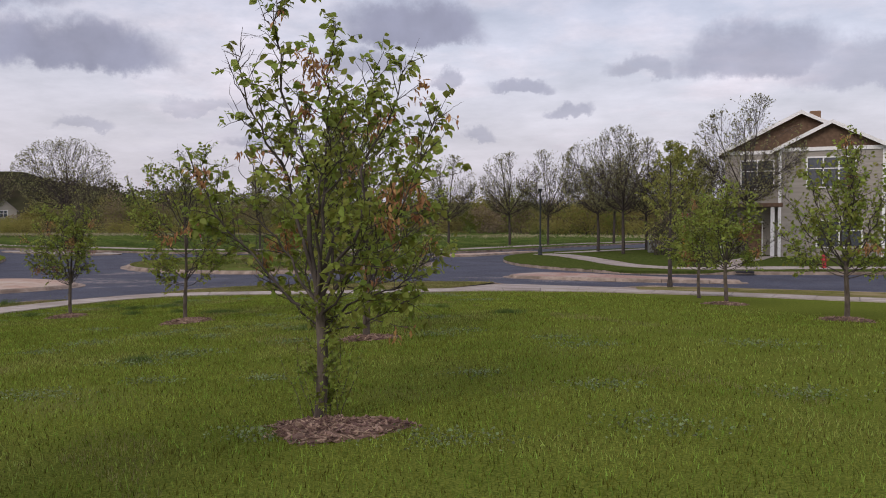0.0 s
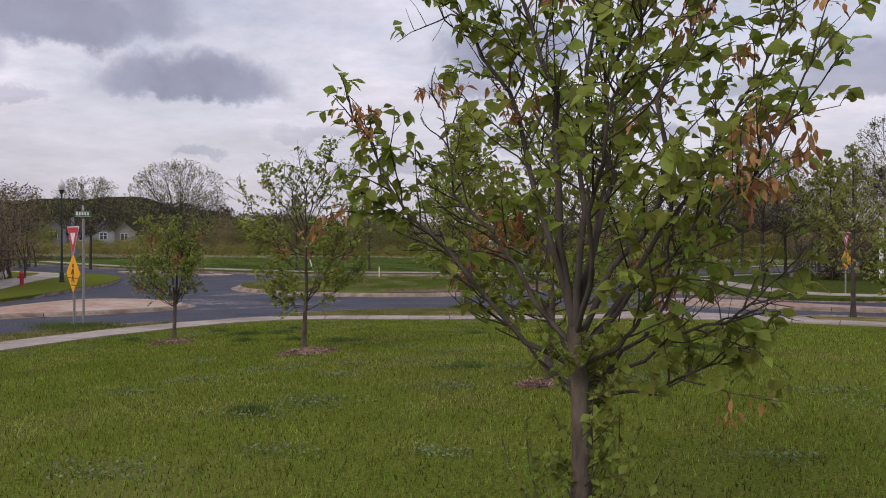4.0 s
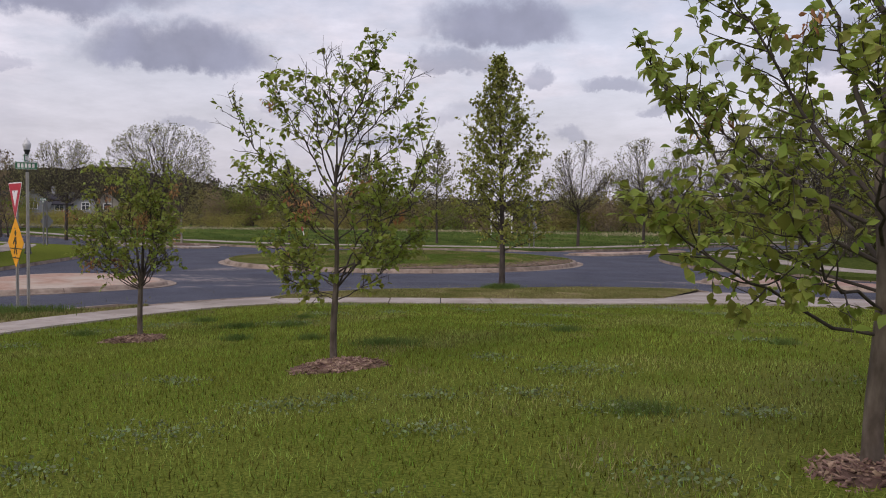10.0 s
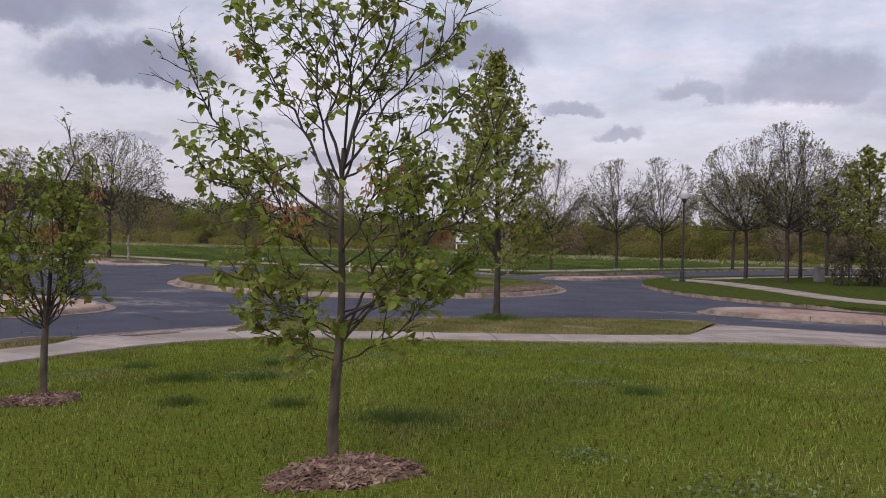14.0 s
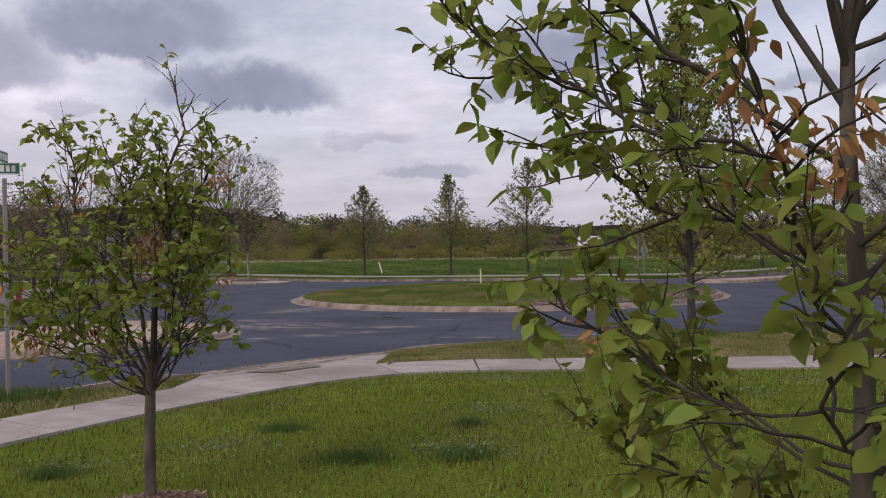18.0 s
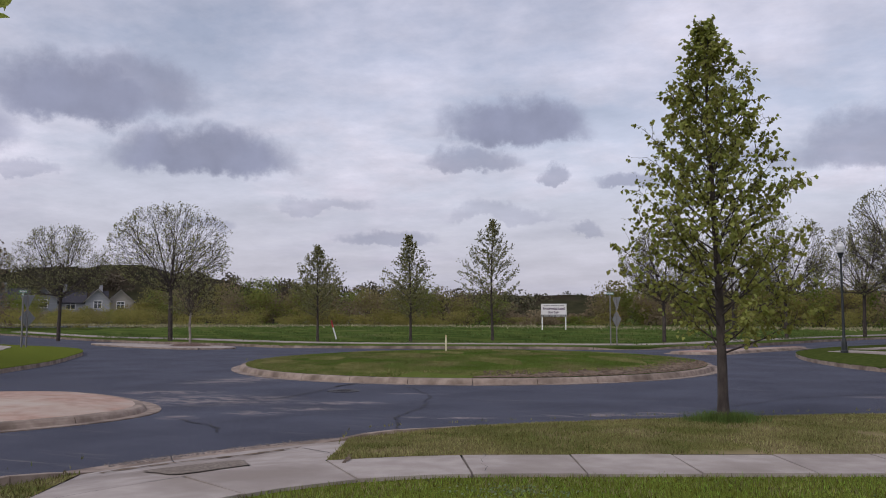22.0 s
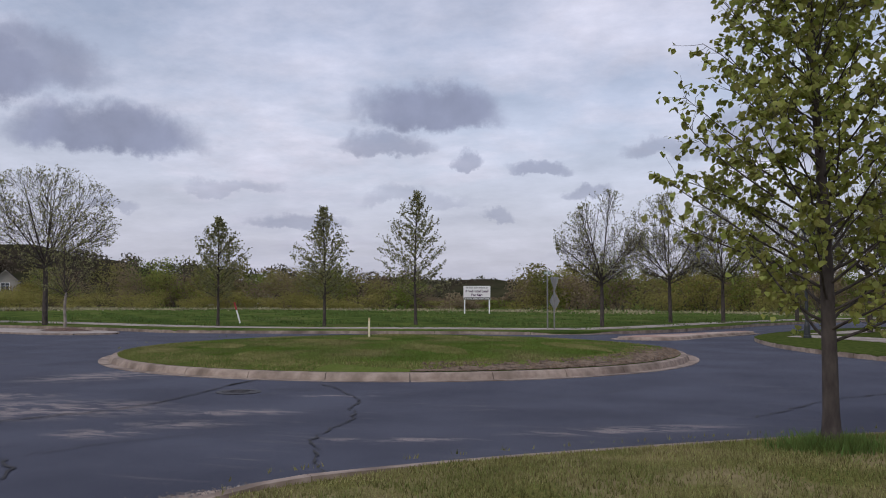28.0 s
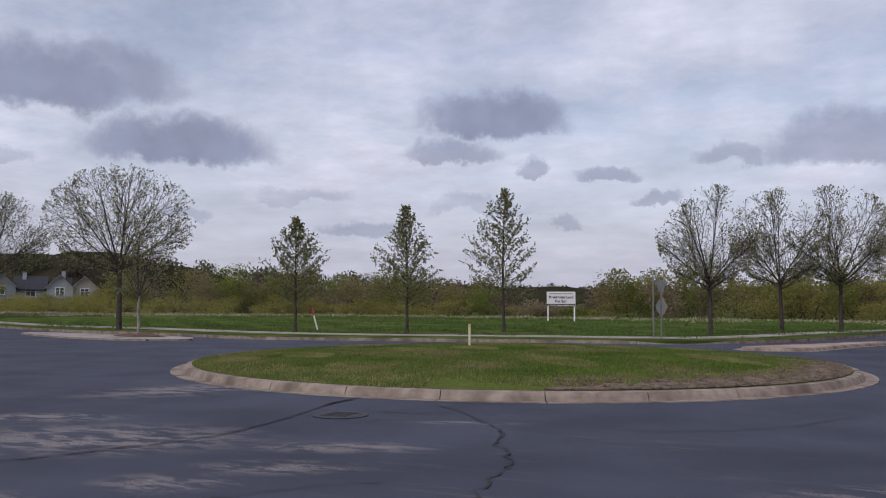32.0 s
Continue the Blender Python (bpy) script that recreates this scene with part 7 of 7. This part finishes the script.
    part("porch_fascia", box(bmesh.new(), -0.2, 9.4, 0.32, 0.42, 5.62, 5.86, 0.01), M["white_paint"], t)
    part("porch_beam", box(bmesh.new(), 0.2, 9.0, -0.25, -0.05, 5.5, 5.72, 0.01), M["white_paint"], t)
    for x in (0.35, 2.7, 5.6, 8.6):
        bm = box(bmesh.new(), x - 0.1, x + 0.1, -0.25, -0.05, 3.3, 5.5, 0.01)
        box(bm, x - 0.13, x + 0.13, -0.28, -0.02, 3.3, 3.5, 0.01)
        part("porch_post", bm, M["white_paint"], t)
    railing(t, (0.4, -0.15, 3.3), (2.6, -0.15, 3.3))
    railing(t, (2.8, -0.15, 3.3), (5.5, -0.15, 3.3))
    railing(t, (5.7, -0.15, 3.3), (6.5, -0.15, 3.3))
    railing(t, (0.35, -1.8, 3.3), (0.35, -0.2, 3.3))
    # stairs down to the lawn
    n_s, z0, z1 = 12, 1.15, 3.3
    for k in range(n_s):
        zz = z1 - (z1 - z0) * (k + 1) / n_s
        part("tread", box(bmesh.new(), 6.6, 8.1, 0.25 * k, 0.25 * k + 0.27, zz - 0.16, zz), M["red_brick"], t)
    for x in (6.54, 8.1):
        bm = bmesh.new()
        pts = [(0.0, 2.85), (0.0, 3.3), (3.0, 1.25), (3.0, 0.85)]
        va = [bm.verts.new((x, p, q)) for p, q in pts]
        vb = [bm.verts.new((x + 0.06, p, q)) for p, q in pts]
        bm.faces.new(va)
        bm.faces.new(vb[::-1])
        for i in range(4):
            bm.faces.new((va[i], vb[i], vb[(i + 1) % 4], va[(i + 1) % 4]))
        bmesh.ops.recalc_face_normals(bm, faces=bm.faces)
        part("stair_skirt", bm, M["white_paint"], t)
        railing(t, (x + 0.03, 0.0, 3.2), (x + 0.03, 2.95, 1.12), 1.0)
        part("newel", box(bmesh.new(), x - 0.04, x + 0.1, 2.92, 3.06, 0.7, 2.2, 0.01), M["white_paint"], t)
        part("newel", box(bmesh.new(), x - 0.04, x + 0.1, -0.08, 0.06, 3.2, 4.4, 0.01), M["white_paint"], t)
    return m


WM = west_house()


def stone_steps():
    t = thing("garden_steps", WM, "broad pale stone garden steps down to the sidewalk", "steps")
    for k in range(4):
        z = 1.05 - 0.2 * k
        bm = box(bmesh.new(), 6.7 - 0.25 * k, 8.4, 3.1 + 0.45 * k, 3.65 + 0.45 * k, z - 0.3, z, 0.03)
        part("step", bm, M["concrete"], t)


stone_steps()


def boulder(name, x, y, z, s, rng, label, group):
    bm = bmesh.new()
    bmesh.ops.create_icosphere(bm, subdivisions=2, radius=1.0)
    sx, sy, sz = s * rng.uniform(0.8, 1.35), s * rng.uniform(0.7, 1.0), s * rng.uniform(0.55, 0.8)
    off = Vector((rng.uniform(0, 50), rng.uniform(0, 50), 0))
    for v in bm.verts:
        k = 1 + 0.28 * noise.noise(v.co * 1.3 + off)
        c = v.co * k
        c = Vector((max(-0.78, min(0.78, c.x)), max(-0.8, min(0.8, c.y)), max(-0.7, min(0.72, c.z))))
        v.co = (c.x * sx, c.y * sy, c.z * sz)
    me = bpy.data.meshes.new(name)
    bm.to_mesh(me)
    bm.free()
    me.materials.append(M["boulder"])
    me.polygons.foreach_set("use_smooth", np.ones(len(me.polygons), bool))
    o = new(name, me)
    o.matrix_basis = pose(x, y, z, 0, 0, rng.uniform(0, 360))
    tagged(o, label, "rock", group)


M["boulder"] = noise_mat("pale_fieldstone", (0.42, 0.375, 0.335), (0.60, 0.545, 0.49), 2.0, (0.28, 0.23, 0.20), 1.2, rough=0.9, bump=0.6, bump_scale=12, random_tint=0.25)
rk = np.random.RandomState(31)
ROCKS = smooth_line([(-25.7, 12.3), (-26.8, 14.4), (-29.2, 18.2), (-32.0, 21.8), (-34.6, 24.6)], 0.62)
for i, (x, y) in enumerate(ROCKS):
    z = float(west_z(np.array([[x, y]]))[0])
    for c in range(2 if i < len(ROCKS) - 6 else 1):
        boulder("boulder", x - 0.35 * c + rk.uniform(-0.15, 0.15), y + 0.2 * c + rk.uniform(-0.15, 0.15), z + 0.16 + 0.48 * c, rk.uniform(0.42, 0.58), rk, "pale rounded fieldstone boulder in a low retaining wall", "retaining boulders")
for x, y in ((-25.2, 10.4), (-24.9, 9.6), (-25.6, 11.2), (-25.4, 9.2), (-25.7, 10.3)):
    boulder("boulder", x, y, float(west_z(np.array([[x, y]]))[0]) + 0.2, rk.uniform(0.42, 0.6), rk, "pale rounded fieldstone boulder in a low retaining wall", "retaining boulders")

# raised planting bed behind the boulders
bed = np.vstack([ROCKS, [(-39, 27), (-36, 17), (-31, 12)]])
sheet("planting_bed", bed, lambda p: np.clip(0.25 + 0.9 * np.clip(far_from(p, ROCKS) / 1.2, 0, 1), 0, 1.15) + west_z(p) * 0.3, 1.0, M["mulch"], "raised mulched planting bed behind the boulders")


def evergreen(x, y, z, h, w, seed):
    """A dense dark upright evergreen shrub."""
    rng = np.random.RandomState(seed)
    t = thing("evergreen_shrub", pose(x, y, z), "dense dark green upright evergreen shrub by the porch", "shrub", "evergreen shrubs")
    obj("stem", *tube_mesh([grow(rng, (0, 0, -0.1), (0, 0, 1), h * 0.9, 0.06, 0.015, 0.02, 0.05, 6)], 6), M["bark_dark"], t)
    n = 2600
    g = rng.uniform(0, 1, n)
    r = w * 0.5 * np.clip(np.minimum(1, 0.55 + 1.6 * g) * (1 - g) ** 0.75, 0.05, 1) * rng.uniform(0.72, 1.05, n)
    a = rng.uniform(0, 2 * np.pi, n)
    p = np.stack([r * np.cos(a), r * np.sin(a), 0.05 + g * h], 1)
    o = np.stack([np.cos(a), np.sin(a), np.full(n, 0.9)], 1)
    obj("foliage", *plain_leaves(p, o, 0.22, rng, -0.3, 0.35), M["evergreen"], t)["kind"] = "stuff"


M["evergreen"] = noise_mat("evergreen_spray", (0.040, 0.062, 0.030), (0.080, 0.105, 0.048), 3.0, rough=0.7, bump=0, island_tint=0.35)
for i, (x, y, h) in enumerate([(-28.6, 14.4, 2.3), (-28.9, 15.5, 2.7), (-29.3, 16.6, 2.6), (-29.9, 17.7, 2.2), (-30.4, 18.8, 1.7), (-27.6, 12.2, 1.6)]):
    evergreen(x, y, 1.15, h, 1.35, 200 + i)


def east_house():
    m = pose(19.0, 41.8, 0.12, 0, 0, 169.5)  # local y points to the street
    t = thing("house", m, "beige-sided two-storey house with brown gables and white trim", "house")
    part("wall", box(bmesh.new(), -4.6, 4.6, -11, 0, -0.3, 6.9), M["siding_beige"], t)
    part("front_bay", box(bmesh.new(), -4.62, 1.2, 0, 1.6, -0.3, 6.9), M["siding_beige"], t)
    part("gable", prism(bmesh.new(), -4.6, 4.6, -11, 0.02, 6.9, 9.2), M["shingle_brown"], t)
    part("front_gable", prism(bmesh.new(), -4.62, 1.2, 0, 1.62, 6.9, 8.35), M["shingle_brown"], t)
    part("roof", gable_roof(bmesh.new(), -4.6, 4.6, -11, 0.05, 6.9, 9.22, 0.45, "y"), M["shingle_brown"], t)
    part("front_roof", gable_roof(bmesh.new(), -4.62, 1.2, -3, 1.62, 6.9, 8.38, 0.4, "y"), M["shingle_brown"], t)
    part("barge_board", barge(bmesh.new(), -4.6, 4.6, 0.46, 6.9, 9.22, 0.45), M["white_paint"], t)
    part("barge_board", barge(bmesh.new(), -4.62, 1.2, 2.0, 6.9, 8.38, 0.4), M["white_paint"], t)
    part("band_board", box(bmesh.new(), -4.66, 1.24, 1.6, 1.68, 6.75, 6.98), M["white_paint"], t)
    part("band_board", box(bmesh.new(), 1.26, 4.66, 0.0, 0.08, 6.75, 6.98), M["white_paint"], t)
    part("corner_board", box(bmesh.new(), 1.1, 1.28, 1.45, 1.66, -0.3, 6.75), M["white_paint"], t)
    part("corner_board", box(bmesh.new(), -4.68, -4.5, 1.45, 1.66, -0.3, 6.75), M["white_paint"], t)
    window(t, 2.6, 0.0, 4.6, 1.9, 1.7)
    window(t, -1.7, 1.6, 4.6, 2.6, 1.7, 3)
    window(t, -2.2, 1.6, 0.9, 2.4, 1.5, 2)
    part("porch_roof", box(bmesh.new(), 1.0, 4.9, 0.0, 1.7, 3.3, 3.55, 0.02), M["shingle_brown"], t)
    for x in (1.6, 4.6):
        part("porch_post", box(bmesh.new(), x - 0.12, x + 0.12, 1.3, 1.54, 0.0, 3.3, 0.01), M["white_paint"], t)
    d = part("door", box(bmesh.new(), 2.3, 3.3, -0.02, 0.06, 0.2, 2.3, 0.01), M["siding_brown"], t, "brown front door")
    part("door_frame", box(bmesh.new(), 2.2, 3.4, -0.02, 0.03, 0.15, 2.42), M["white_paint"], d)
    part("porch_floor", box(bmesh.new(), 1.3, 4.8, 0.0, 1.8, -0.3, 0.18, 0.01), M["concrete"], t)
    part("chimney", box(bmesh.new(), -1.2, -0.5, -5, -4.2, 8.0, 9.9, 0.02), M["siding_brown"], t)


east_house()
walk_path("house_walk", [(13.6, 30.0), (13.9, 33.5), (15.4, 37), (16.4, 39.9)], 1.4, east_z, "curving concrete path to the house door")


def far_house(x, y, z, w, d, eave, ridge, turn, wall, side, label):
    t = thing("house", pose(x, y, z, 0, 0, turn), label, "house", "distant houses")
    part("wall", box(bmesh.new(), -w / 2, w / 2, -d, 0, -4, eave), M[wall], t)
    part("gable", prism(bmesh.new(), -w / 2, w / 2, -d, 0.02, eave, ridge), M[wall], t)
    part("roof", gable_roof(bmesh.new(), -w / 2, w / 2, -d, 0.1, eave, ridge, 0.4, "y", 0.25), M["shingle"], t)
    part("barge_board", barge(bmesh.new(), -w / 2, w / 2, 0.5, eave, ridge, 0.4, 0.14), M["siding_beige"], t)
    part("wing", box(bmesh.new(), w / 2, w / 2 + side, -d, -2.0, -4, eave * 0.9), M[wall], t)
    part("wing_roof", gable_roof(bmesh.new(), w / 2 + 0.3, w / 2 + side, -d, -2.0, eave * 0.9, ridge * 0.95, 0.4, "x", 0.25), M["shingle"], t)
    window(t, 0, 0.0, eave * 0.55, 1.4, 1.4)
    window(t, w / 2 + side / 2, -2.0, eave * 0.5, 1.6, 1.4)
    part("chimney", box(bmesh.new(), w / 2 + side - 1.9, w / 2 + side - 1.2, -5, -4.4, ridge * 0.7, ridge * 1.2, 0.03), M["siding_pale"], t)


M["siding_pale"] = noise_mat("siding_pale", (0.27, 0.275, 0.30), (0.34, 0.345, 0.37), 1.5, rough=0.8, bump=0.4, bump_scale=4, stretch=(0.2, 0.2, 6))
M["siding_blue"] = noise_mat("siding_blue", (0.19, 0.20, 0.225), (0.24, 0.25, 0.275), 1.5, rough=0.8, bump=0.4, bump_scale=4, stretch=(0.2, 0.2, 6))
for x, y, z, w, turn, wall, wing in [(-125.3, 131.5, 1.6, 4.6, 222, "siding_pale", 5.6), (-123.2, 135.6, 1.5, 5.0, 222, "siding_beige", 3.0), (-132.0, 124.2, 1.8, 5.0, 226, "siding_blue", 6.0), (-88, 168, -1, 8, 205, "siding_beige", 6.0), (-150, 105, 0, 7, 240, "siding_pale", 6.0)]:
    far_house(x, y, z, w, 9, 3.3, 5.6, turn, wall, wing, "distant pale house with a dark gabled roof")

# street trees near the east corner and behind the west house
plant_cone("linden_tree", (9.9, 16.0, 0.27), "slender young linden on the verge with a grass tuft", "leaf_young", seed=91, height=5.2, clear=1.1, width=2.6, trunk_r=0.075, leaf=0.085, leaves=4200, n_limbs=50)
plant_cone("maple_tree", (11.9, 43.5, 0.35), "fresh green pyramidal maple on the corner lot", "leaf_young", seed=92, dense=0.7, height=7.2, clear=1.6, width=5.2, trunk_r=0.12, leaf=0.15, leaves=7500, n_limbs=60)
for k, x, y, turn, s in [(1, 14.9, 35.2, 10, 1.16), (0, -58, 38.6, 40, 0.95), (0, -66, 54, 190, 0.9), (1, -78, 46, 140, 1.4)]:
    plant_ball(k, x, y, 0.5, turn, s)
rs2 = np.random.RandomState(19)
thicket("hedge", 21, [(10.5 + 1.5 * i, 42.0 + 1.0 * rs2.rand(), 0.3, 2.2, 2.3 + rs2.rand()) for i in range(5)], "dense dark twiggy hedge on the corner lot", "woods", 1500, 0.14, 9, category="hedge")
